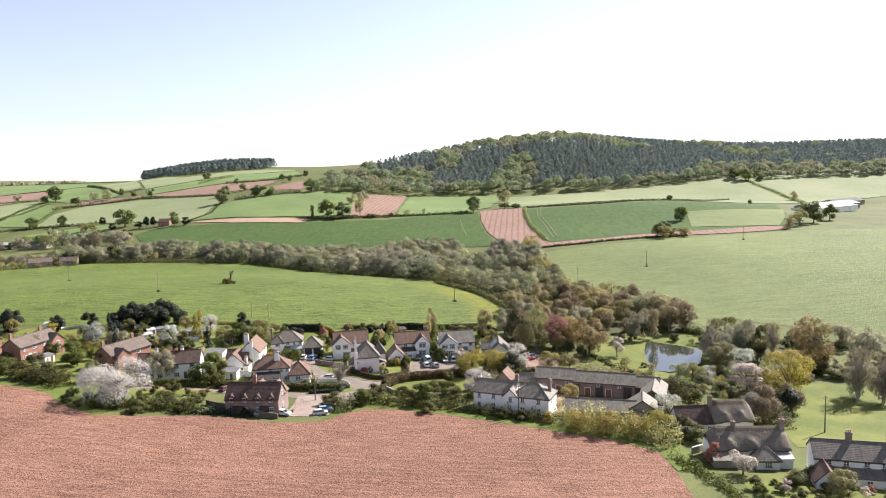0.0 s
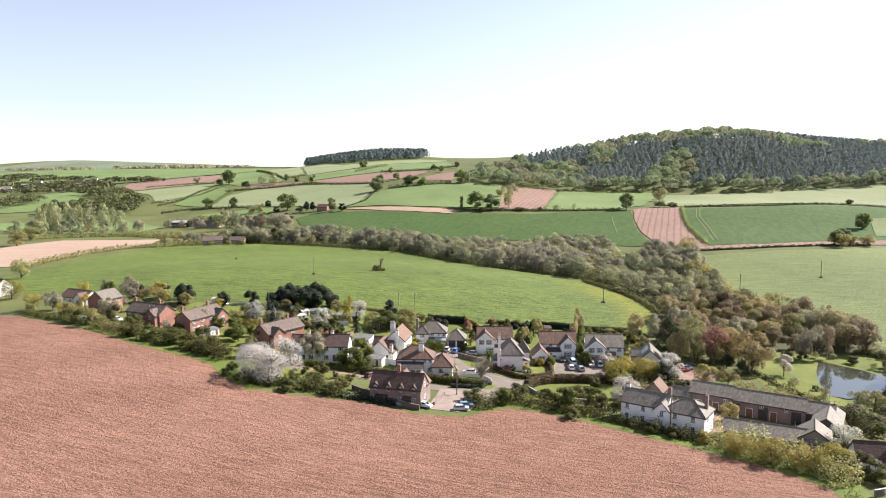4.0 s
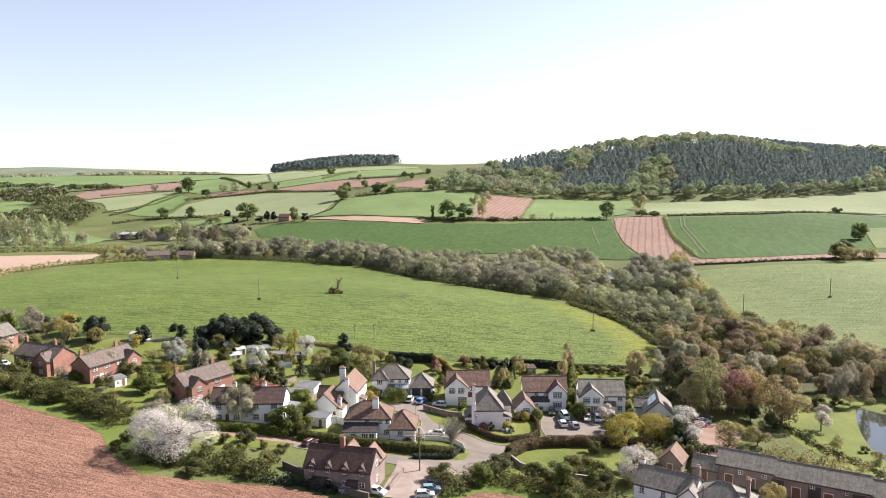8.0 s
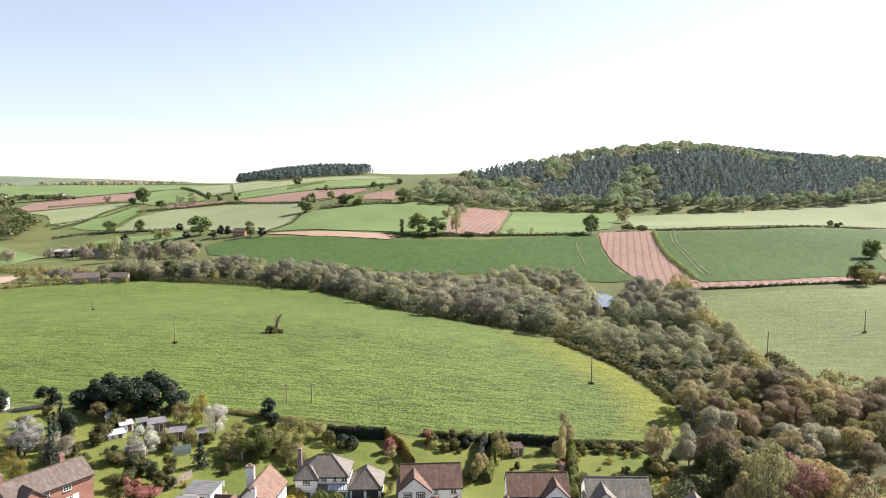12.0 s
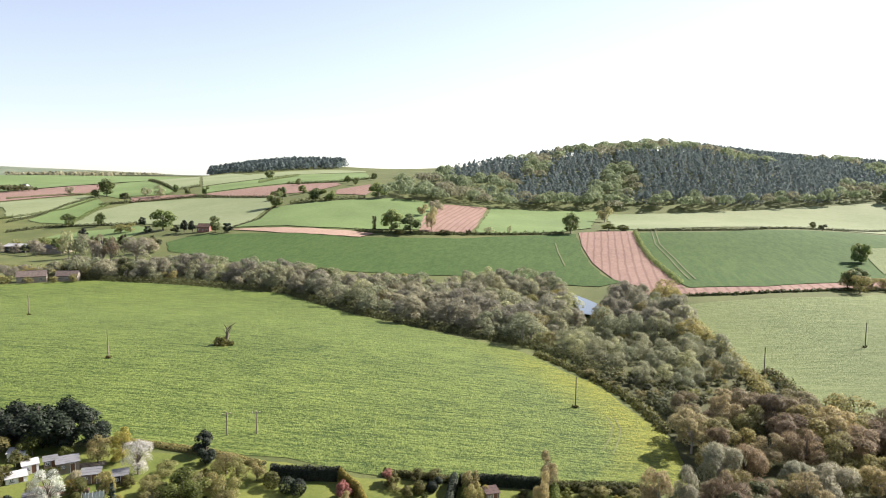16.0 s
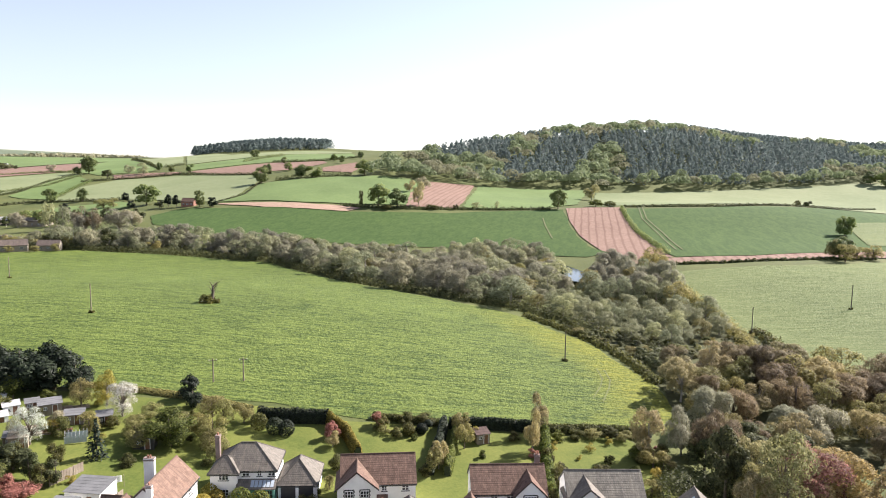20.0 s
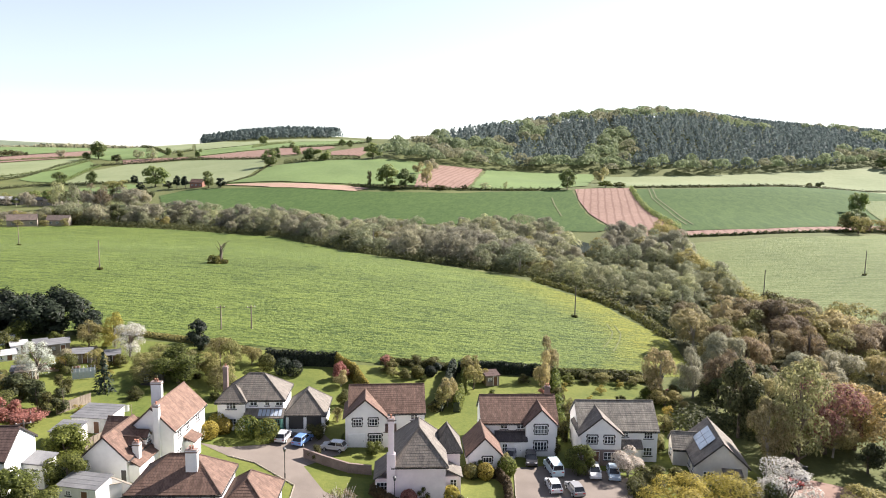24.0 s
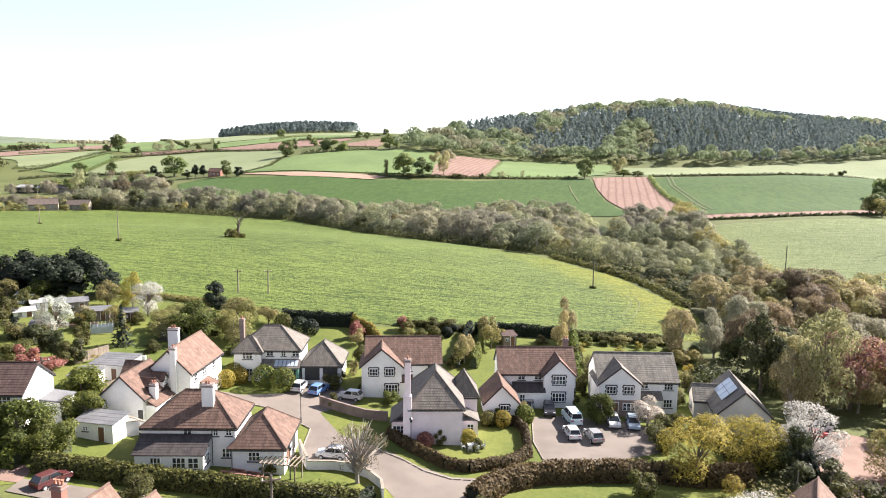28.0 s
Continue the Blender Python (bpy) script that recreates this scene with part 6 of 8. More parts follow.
panel(g, "door", 10.2, -4.8, 0.1, 0.75, 1.9, "F", M_white)
panel(g, "garage_door", 11.0, -2.6, 0.0, 2.2, 2.1, "R", M_brown_door)
panel(g, "garage_door", 11.0, 0.6, 0.0, 2.2, 2.1, "R", M_darktrim)
pipe(g, 2.6, -3.8, 0, 4.6)
pipe(g, 5.1, -4.88, 0, 2.7)

# 2: tall gabled white house
g = house("tall white gabled house with orange-brown tiles", -36.9, 99.4, -5)
block(g, 0, 0, 6.2, 10.6, 5.2, 8.2, "gable", "y", tile=M_tile_orange)
chimney(g, -2.2, 1.2, 4.5, 9.6, 1.5, 0.75, M_render, 2, 5)
chimney(g, 0.9, -5.5, 0, 8.7, 0.8, 0.6, M_render, 1)
lean_to(g, 3.1, 4.5, -2.2, 0.2, 2.2, 3.0, tile=M_tile, high="x0")
panel(g, "door", 4.5, -1.0, 0.1, 0.95, 2.0, "R", M_white)
for y, z in ((-3.6, 4.0), (-0.8, 4.1), (2.6, 4.0), (2.6, 1.4), (-3.8, 1.4)):
    window(g, 3.1, y, z, "R", 1.1, 1.05, 2, 2)
window(g, -1.3, -5.3, 4.1, "F", 0.8, 0.9)

# 3: lower white house with small dormers
g = house("white cottage with brown tile roof and two dormers", -41.0, 92.3, -6)
block(g, 0, 0, 6.0, 7.6, 3.3, 6.1, "gable", "y", tile=M_tile)
block(g, -1.6, 4.2, 4.2, 4.0, 3.6, 5.6, "gable", "x", tile=M_tile)
for y in (-1.0, 1.5):
    block(g, 2.2, y, 2.2, 1.3, 4.3, 5.0, "gable", "x", M_render, M_tile, 0.15, 3.2)
    window(g, 3.31, y, 3.85, "R", 0.75, 0.8)
chimney(g, 3.4, -1.8, 0.0, 4.6, 0.9, 0.7, M_render, 2)
lean_to(g, 3.0, 4.4, -3.2, 2.5, 2.1, 3.0, tile=M_tile, high="x0")
panel(g, "door", 2.6, -3.8, 0.0, 0.7, 1.7, "F", M_darktrim)

# 4: pair of white houses with a long dark roof
g = house("pair of white houses with long dark brown roof", -58.4, 84.2, 3)
block(g, 0, 0, 17.4, 7.4, 4.8, 7.4, tile=M_tile_dark)
for x in (-3.8, 3.4):
    chimney(g, x, 0.4, 6.4, 8.6, 0.9, 0.6, M_render, 2)
for x in (-6.6, -2.4, 2.2, 6.6):
    window(g, x, -3.7, 3.9, "F", 1.5, 1.15, 3, 2)
    window(g, x, -3.7, 1.4, "F", 1.5, 1.2, 3, 2)
panel(g, "door", -4.6, -3.7, 0.1, 0.9, 2.0, "F", M_brown_door)
panel(g, "door", 4.6, -3.7, 0.1, 0.9, 2.0, "F", M_brown_door)
lean_to(g, 8.7, 11.2, 0.2, 3.6, 2.3, 2.7, tile=M_felt, high="x0")
window(g, 10.2, 0.2, 1.3, "F", 0.8, 1.0)

# 5: slate house with a green conservatory and double garage
g = house("white house with slate roof and green conservatory", -27.2, 111.6, 1)
block(g, 0.1, 0, 9.6, 7.2, 4.9, 7.8, "hip", tile=M_slate)
block(g, -3.0, -2.6, 4.2, 3.6, 4.85, 6.7, "hip", tile=M_slate)
chimney(g, -5.3, 1.6, 0, 8.4, 0.7, 0.9, M_oldbrick, 1)
lean_to(g, -0.8, 4.9, -5.1, -3.6, 2.3, 3.3, M_green_paint, M_slate)
for i in range(6):
    bm = bmesh.new()
    x = 1.2 + i * 0.62
    box(bm, x, x + 0.5, -5.0, -3.9, 2.50, 2.56)
    for v in bm.verts:
        v.co.z += (v.co.y + 5.0) * 0.58
    part("roof_light", bm, M_panel, g)
for x in (0.6, 2.6, 4.0):
    window(g, x, -5.1, 1.35, "F", 1.3, 1.5, 3, 2, M_green_paint)
for x in (0.3, 2.4, 4.3):
    window(g, x, -3.6, 4.2, "F", 0.7 if x == 2.4 else 1.1, 0.95)
for z in (1.4, 4.0):
    window(g, -3.0, -4.4, z, "F", 1.5, 1.1, 3, 2)
block(g, 8.3, -0.1, 6.0, 7.6, 2.55, 5.3, "hip", "y", tile=M_slate)
for x in (6.9, 9.7):
    panel(g, "garage_door", x, -3.9, 0, 2.3, 2.15, "F", M_darktrim)

# 6: brown-roofed house with a front gable and a garage
g = house("white house with brown tile roof and front gable", -6.1, 109.3, 4)
block(g, 0, 0, 11.6, 7.6, 4.9, 8.0, tile=M_tile)
block(g, -3.3, -2.2, 6.0, 6.4, 4.9, 7.5, "gable", "y", tile=M_tile)
for x in (-4.5, -2.1):
    window(g, x, -5.4, 3.9, "F", 1.3, 1.1, 3, 2)
    surround(g, x, -5.4, 3.9, 1.3, 1.1)
panel(g, "garage_door", -4.6, -5.4, 0, 2.3, 2.05, "F", M_white, label="white up-and-over garage door")
window(g, -1.8, -5.4, 1.3, "F", 1.9, 1.3, 4, 2)
surround(g, -1.8, -5.4, 1.3, 1.9, 1.3)
lean_to(g, -0.3, 1.2, -5.2, -3.8, 2.3, 3.0, tile=M_tile)
window(g, 4.2, -3.8, 4.0, "F", 1.1, 1.0)
window(g, 0.9, -3.8, 4.0, "F", 0.8, 0.9)
window(g, 3.6, -3.8, 1.4, "F", 1.4, 1.2, 3, 2)

# 7: pink house with slate hips and a tall chimney
g = house("pale pink house with grey slate hipped roof", -0.8, 93.2, 2)
block(g, 0, 0, 6.8, 10.2, 5.1, 8.7, "hip", "y", M_pink, M_slate)
block(g, 4.0, 2.2, 3.4, 4.6, 5.0, 7.6, "hip", "y", M_pink, M_slate, 0.3)
lean_to(g, 3.4, 5.6, -3.0, -0.2, 2.3, 3.6, M_pink, M_slate, high="x0")
lean_to(g, -5.8, -3.4, -3.6, 1.5, 2.4, 4.3, M_pink, M_slate, high="x1")
chimney(g, -3.7, -5.0, -0.6, 11.3, 0.75, 0.75, M_pink, 1)
bm = bmesh.new()
box(bm, -4.25, -3.15, -5.5, -4.7, -0.6, 6.6, 0.05)
part("chimney_breast", bm, M_pink, g)
window(g, -4.9, -3.6, 1.35, "F", 1.5, 1.15, 3, 2)
window(g, -5.8, -1.6, 1.35, "L", 1.6, 1.15, 3, 2)
window(g, 3.4, -3.8, 4.0, "R", 1.0, 1.0)
window(g, 5.7, 1.4, 4.0, "R", 1.0, 1.0)
window(g, 4.6, -3.0, 1.4, "F", 0.9, 1.0)

# 8: garage of the next house
g = house("small gabled garage with brown tile roof", 8.5, 100.3, 2, name="garage", category="garage")
block(g, 0, 0, 4.7, 6.6, 2.7, 5.1, "gable", "y", tile=M_tile)
window(g, 0.4, -3.3, 1.8, "F", 1.3, 0.8, 3, 1)
surround(g, 0.4, -3.3, 1.8, 1.3, 0.8)

# 9: house with a bay gable and porch
g = house("white house with brown roof and bay gable", 14.4, 107.4, 1)
block(g, 0, 0, 11.6, 7.4, 4.9, 7.8, tile=M_tile)
block(g, 3.1, -2.2, 4.6, 5.0, 4.9, 7.2, "gable", "y", tile=M_tile)
lean_to(g, -3.6, 0.8, -5.2, -3.7, 2.4, 3.5, tile=M_blacktile)
for z in (1.4, 4.0):
    window(g, 3.1, -4.7, z, "F", 1.9, 1.35, 4, 2)
    surround(g, 3.1, -4.7, z, 1.9, 1.35)
for x in (-2.4, 0.1):
    window(g, x, -3.7, 4.2, "F", 1.1, 0.9)
panel(g, "door", -0.4, -5.2, 0, 1.0, 2.05, "F", M_white)
window(g, -2.4, -5.2, 1.4, "F", 0.8, 1.2)
chimney(g, 5.0, 1.2, 6.6, 8.8, 0.8, 0.6, M_oldbrick, 2)

# 10: grey slate house with a front gable
g = house("white house with grey slate roof and gable", 29.2, 105.6, -1)
block(g, 0, 0, 11.8, 7.6, 4.9, 8.0, tile=M_oldslate)
block(g, -3.0, -2.5, 6.0, 6.0, 4.9, 7.4, "gable", "y", tile=M_slate)
for x in (-4.3, -1.8):
    window(g, x, -5.5, 3.9, "F", 1.4, 1.15, 3, 2)
    surround(g, x, -5.5, 3.9, 1.4, 1.15)
bm = bmesh.new()
box(bm, -6.05, 0.05, -5.55, -5.4, -0.8, 2.4)
part("brick_base", bm, M_oldbrick, g)
panel(g, "garage_door", -4.4, -5.56, 0, 2.3, 2.05, "F", M_brown_door)
window(g, -1.4, -5.56, 1.4, "F", 2.3, 1.2, 4, 2)
lean_to(g, 0.2, 3.2, -5.0, -3.8, 2.4, 3.3, tile=M_slate)
window(g, 1.0, -3.8, 4.1, "F", 1.0, 0.9)
window(g, 4.5, -3.8, 4.0, "F", 1.3, 1.1, 3, 2)
window(g, 4.5, -3.8, 1.4, "F", 1.3, 1.3, 3, 2)

# 11: bungalow with solar panels
g = house("cream bungalow with slate roof and solar panels", 42.7, 99.4, -9)
block(g, 0, 0, 7.0, 10.0, 3.0, 6.2, "gable", "y", M_cream, M_slate)
block(g, -3.8, 2.6, 3.6, 4.0, 2.9, 4.6, "gable", "x", M_cream, M_oldslate)
lean_to(g, 0.2, 2.4, -6.2, -5.0, 2.1, 2.6, M_cream, M_slate)
for i in range(2):
    for j in range(3):
        bm = bmesh.new()
        a, b = -2.6 + i * 1.05, -2.0 + j * 1.7
        box(bm, a, a + 0.98, b - 0.8, b + 0.82, 0, 0.06)
        for v in bm.verts:
            v.co.z += 6.2 + v.co.x * (3.2 / 3.5) + 0.28
        part("solar_panel", bm, M_panel, g)
window(g, -1.8, -5.0, 1.4, "F", 1.4, 1.1, 3, 2)
window(g, -3.5, -3.2, 1.5, "L", 1.2, 1.1)
window(g, -3.5, -0.8, 1.5, "L", 1.2, 1.1)
window(g, -5.6, 2.6, 1.6, "L", 1.0, 1.0)

# 12: brick cottage at the field's edge
g = house("old brick cottage with four dormers, dark tiles", -29.6, 52.2, -11)
block(g, 0, 0, 13.6, 6.6, 4.3, 7.5, tile=M_tile_dark, wall=M_oldbrick)
for x in (-5.2, -1.8, 1.6, 5.0):
    dormer(g, x, -3.45, 3.1, 1.3, 1.5, 2.0, M_oldbrick, M_tile_dark)
    window(g, x, -3.3, 1.4, "F", 1.2, 1.1)
block(g, 0.2, 3.6, 4.2, 3.6, 4.3, 6.8, "gable", "y", M_oldbrick, M_tile_orange)
block(g, 4.6, 3.6, 4.2, 3.6, 4.3, 6.6, "gable", "y", M_oldbrick, M_tile_orange)
chimney(g, 0.0, 0.0, 6.6, 9.3, 0.9, 0.7, M_brick, 3)
for z in (1.5, 4.6):
    window(g, 6.8, 0.3, z, "R", 1.0, 1.2)
lean_to(g, 2.4, 4.2, -4.6, -3.3, 1.9, 2.4, M_darktrim, M_tile_dark)
lean_to(g, -4.8, -2.2, -4.9, -3.3, 1.9, 2.4, M_darktrim, M_tile_dark)

# 13-15: brick houses along the lane
for lab, x, y, turn, w, wingx, wl, tl in (
    ("red brick house with grey-brown tiled roof", -75.6, 97.0, 58, 15.0, -4.2, M_brick, M_tile_grey),
    ("long red brick house with brown tiled roof", -106.4, 106.6, 68, 15.4, 5.4, M_brick, M_tile_grey),
    ("red brick house with dark tiled roof", -125.4, 109.6, -20, 15.6, 5.0, M_brick, M_tile_grey),
):
    g = house(lab, x, y, turn)
    block(g, 0, 0, w, 7.0, 4.8, 7.3, tile=tl, wall=wl)
    block(g, wingx, -3.6, 4.6, 3.2, 4.4, 6.4, "gable", "y", wl, tl)
    for u in (-w / 2 + 0.6, w / 2 - 3.6):
        chimney(g, u, 0.3, 6.4, 8.7, 0.9, 0.6, M_brick, 2)
    for u in (-0.36, -0.12, 0.14):
        for z in (1.4, 3.8):
            window(g, u * w + (0.5 if wingx < 0 else -0.4), -3.5, z, "F", 1.5, 1.15, 3, 2)
    window(g, wingx, -5.2, 3.5, "F", 1.3, 1.1, 3, 2)
    window(g, wingx, -5.2, 1.3, "F", 1.3, 1.1, 3, 2)
    panel(g, "door", 0.27 * w if wingx < 0 else -0.27 * w, -3.5, 0.1, 0.95, 2.0, "F", M_white)
    lean_to(g, -2.5, 3.5, 3.5, 6.2, 2.3, 2.7, M_render, M_felt)

g = house("red brick house with slate roof and white gable", -153.6, 129.6, 75)
block(g, 0, 0, 9.0, 7.6, 4.9, 7.8, tile=M_slate, wall=M_brick)
block(g, -3.0, -4.6, 5.6, 4.2, 3.0, 5.2, "gable", "y", M_brick, M_slate)
window(g, -3.0, -6.7, 1.5, "F", 1.4, 1.1, 3, 2)
for u in (-2.4, 2.2):
    window(g, u, -3.8, 3.9, "F", 1.3, 1.1, 3, 2)
window(g, 2.2, -3.8, 1.4, "F", 1.3, 1.1, 3, 2)
g = house("low cream bungalow with brown tiled roof", -172, 143, -21)
block(g, 0, 0, 14, 7, 2.8, 5.2, tile=M_tile, wall=M_cream)
block(g, 5.0, -3.0, 5, 4, 2.8, 4.8, "gable", "y", M_render, M_tile)
window(g, 5.0, -5.0, 1.5, "F", 1.8, 1.1, 4, 2)
for u in (-5, -1.5):
    window(g, u, -3.5, 1.5, "F", 1.5, 1.1, 3, 2)
g = house("white house at the end of the lane", -221, 162, -25)
block(g, 0, 0, 9, 7, 4.8, 7.2, tile=M_tile_dark)
for u in (-2.6, 2.6):
    for z in (1.4, 3.8):
        window(g, u, -3.5, z, "F", 1.3, 1.1, 3, 2)

# 16: the white farmhouse and its barns
g = house("long white farmhouse with lichened slate roof", 36.6, 47.4, -31, category="house", name="farmhouse")
block(g, -4.6, 0, 11.0, 6.8, 5.0, 7.4, tile=M_oldslate)
block(g, 5.4, -0.4, 9.6, 7.4, 5.0, 7.6, "hip", tile=M_oldslate)
block(g, 0.3, -3.2, 3.6, 2.6, 4.9, 6.7, "gable", "y", tile=M_oldslate)
for u in (-8.6, -4.6, 3.4, 7.6):
    for z in (1.5, 4.0):
        window(g, u, -3.4 if u < 0 else -4.1, z, "F", 0.95, 1.35, 2, 3)
window(g, 0.3, -4.5, 4.0, "F", 0.95, 1.35, 2, 3)
panel(g, "door", 0.3, -4.5, 0.1, 1.0, 2.05, "F", M_white)
chimney(g, -9.7, 0.2, 6.4, 8.6, 0.9, 0.6, M_render, 2)
chimney(g, 0.4, 1.0, 6.4, 8.8, 0.8, 0.7, M_oldbrick, 2)
chimney(g, 9.3, 0.4, 5.5, 8.8, 0.7, 0.8, M_oldbrick, 2)
window(g, 10.2, -1.4, 4.0, "R", 0.9, 1.2, 2, 3)

g = house("long brick barn with lichened slate roof", 61.6, 58.6, -27, name="barn", category="barn")
block(g, -10.6, 0.3, 11.0, 6.6, 4.3, 6.4, tile=M_oldslate, wall=M_oldbrick)
block(g, 3.2, 0, 16.6, 6.6, 4.0, 6.1, tile=M_oldslate, wall=M_oldbrick)
block(g, 14.6, 0, 6.2, 6.4, 3.6, 5.6, tile=M_oldslate, wall=M_darktrim)
block(g, 16.4, -4.5, 6.0, 13.0, 3.4, 5.4, "gable", "y", M_darktrim, M_oldslate)
for u in (-13.6, -9.4, -1.2, 4.4):
    panel(g, "door", u, -3.3 if u > -5 else -3.0, 0, 1.5, 2.3, "F", M_brown_door)
for u in (-11.4, -7.0, 1.6, 7.2):
    window(g, u, -3.3 if u > -5 else -3.0, 3.1, "F", 0.9, 0.9)
# dark panels on the wall stand for the shade inside open bays
for u in (-4.5, 2.0, 9.5):
    bm = bmesh.new()
    box(bm, u - 1.1, u + 1.1, -3.34, -3.2, 0, 3.2)
    part("open_bay", bm, M_darktrim, g)
g = house("low stone barn with slate roof beside the hedge", 57.2, 37.6, -22, name="barn", category="barn")
block(g, 0, 0, 19, 6.4, 2.6, 4.5, tile=M_oldslate, wall=M_stone)
block(g, 9.2, 1.5, 6.4, 7.6, 3.2, 5.4, "gable", "y", M_stone, M_oldslate)
panel(g, "door", 2, -3.2, 0, 1.6, 2.0, "F", M_brown_door)
g = house("small outhouse with red tiled pyramid roof", 38.6, 68.8, -28, name="outhouse", category="outhouse")
block(g, 0, 0, 4.6, 5.4, 2.6, 5.0, "gable", "y", M_oldbrick, M_tile_orange)
panel(g, "door", 0, -2.7, 0, 1.1, 2.0, "F", M_brown_door)
g = house("small slate-roofed outhouse joined to the barn", 44.6, 65.4, -27, name="outhouse", category="outhouse")
block(g, 0, 0, 5.0, 4.6, 2.6, 4.4, "gable", "x", M_oldbrick, M_oldslate)
panel(g, "door", 0, -2.3, 0, 1.1, 2.0, "F", M_brown_door)

# 17: thatched cottages and the terrace
g = house("white thatched cottage with lower tiled wing", 79.5, 25.4, -6)
thatch(g, 3.6, 0, 9.0, 6.6, 3.4, 7.0, (-2.0, 2.0))
block(g, -5.0, 0, 8.6, 6.0, 3.0, 6.0, tile=M_tile_dark)
chimney(g, -0.9, 0, 5.6, 8.2, 0.9, 0.7, M_oldbrick, 2)
for u in (1.6, 5.6):
    window(g, u, -3.32, 3.35, "F", 1.1, 0.7)
for u in (-7.4, -4.6, -2.0, 2.0, 5.4):
    window(g, u, -3.0 if u < 0 else -3.3, 1.5, "F", 1.0, 1.0)
g = house("long white cottage under grey thatch", 76.2, 5.6, -11)
thatch(g, 0, 0, 15.4, 6.4, 3.6, 6.9, (-4.0, 0.5))
chimney(g, 7.2, 0, 5.4, 8.4, 1.0, 0.8, M_oldbrick, 2)
chimney(g, -2.6, 0, 6.2, 8.0, 0.8, 0.7, M_oldbrick, 1)
lean_to(g, -8.0, -2.5, -6.0, -3.2, 2.2, 3.2, M_stone, M_oldslate)
block(g, 2.4, -4.4, 4.6, 4.0, 2.5, 4.3, "hip", tile=M_oldslate)
lean_to(g, 5.2, 7.6, -5.4, -3.2, 2.2, 2.8, M_render, M_tin)
window(g, 2.4, -6.4, 1.4, "F", 1.3, 1.0, 3, 2)
for u in (-1.6, 0.4):
    window(g, u, -3.2, 1.5, "F", 1.0, 1.0)
g = house("white terrace of cottages with slate roof", 95.4, -8.6, -23, name="terrace", category="house")
block(g, 0, 0, 24, 6.6, 5.0, 7.4, tile=M_slate)
for u in (-5.4, 1.6, 8.6):
    chimney(g, u, 0.2, 6.4, 9.0, 1.1, 0.7, M_oldbrick, 3)
for u in (-9.5, -6.5, -3.0, 0.0, 3.6, 7.0, 10.4):
    window(g, u, -3.3, 4.1, "F", 1.0, 1.0)
    window(g, u, -5.6, 1.4, "F", 1.0, 1.0)
lean_to(g, -11.5, 11.8, -5.6, -3.3, 2.3, 3.4, tile=M_slate)
block(g, -10.6, -6.2, 4.2, 5.4, 2.6, 4.8, "gable", "y", tile=M_tile)
window(g, -10.6, -8.9, 1.4, "F", 2.0, 0.8, 4, 1)

# far farms
for lab, x, y, turn, w, d, e, r, wl, tl in (
    ("dark timber farm barn in the valley", -326, 566, -12, 22, 12, 4.5, 6.2, M_darktrim, M_tin),
    ("grey farm shed in the valley", -287, 545, -12, 18, 12, 4.0, 6.0, M_stone, M_slate),
    ("cottage with brown roof by the stream", -229, 407, 25, 15, 7, 3.5, 6.4, M_stone, M_tile_grey),
    ("cottage wing with brown roof by the stream", -212, 414, 8, 12, 6.5, 3.2, 5.8, M_stone, M_tile_grey),
    ("red brick farmhouse among dark trees", -193, 606, -10, 11, 6.5, 4, 6.6, M_brick, M_tile),
    ("long low white farm shed", 430, 488, 24, 70, 22, 4.0, 6.2, M_white, M_tin),
    ("long grey farm shed with pale roof", 455, 520, 24, 74, 22, 4.5, 7.0, M_stone, M_tin),
    ("farm shed with grey roof", 500, 560, 24, 50, 18, 4.5, 7.0, M_stone, M_felt),
):
    g = house(lab, x, y, turn, name="farm_building", category="farm building")
    block(g, 0, 0, w, d, e, r, tile=tl, wall=wl)
    for u in (-0.3, 0.0, 0.3):
        window(g, u * w, -d / 2, min(1.7, e - 1), "F", 1.6, 1.2, 3, 2)
# far village houses in the hazy valley
rv = random.Random(4)
model = house("small white far-off village house", -900, 1150, 20, name="far_house", category="house")
block(model, 0, 0, 16, 9, 5, 8.5, tile=M_slate)
for u in (-5, 0, 5):
    window(model, u, -4.5, 3, "F", 1.8, 1.6, 2, 1)
for i in range(26):
    x = rv.uniform(-1250, -820)
    y = rv.uniform(1050, 1600) if i % 2 else rv.uniform(1150, 1300)
    copy_thing(model, pose(x, y, float(height(x, y)), 0, 0, rv.uniform(0, 180)))

# ---- hedges and garden boundaries
def clipped(pts, wide, tall, mat, label, seed, per=150, size=0.22, solid=True):
    """A clipped hedge: a near-black inner body, put in for the shade within, under a skin of small leaves."""
    ob = foliage("hedge", pts, per * (wide + 2 * tall) / 3, size, mat, label, "hedge", wide, tall, seed, kind="thing", ragged=0.07)
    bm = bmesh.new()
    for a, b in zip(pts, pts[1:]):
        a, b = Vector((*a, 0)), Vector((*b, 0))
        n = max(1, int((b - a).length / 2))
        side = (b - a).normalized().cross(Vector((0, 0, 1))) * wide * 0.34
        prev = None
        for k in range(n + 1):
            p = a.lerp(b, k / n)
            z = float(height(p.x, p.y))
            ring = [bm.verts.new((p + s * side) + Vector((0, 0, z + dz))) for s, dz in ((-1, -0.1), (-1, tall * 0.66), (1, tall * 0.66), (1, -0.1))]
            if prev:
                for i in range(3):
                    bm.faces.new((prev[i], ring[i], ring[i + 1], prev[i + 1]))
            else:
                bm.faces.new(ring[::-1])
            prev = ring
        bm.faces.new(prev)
    # near-black colour gives the hedge its inner shade between the leaves
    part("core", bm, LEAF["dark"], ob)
    return ob


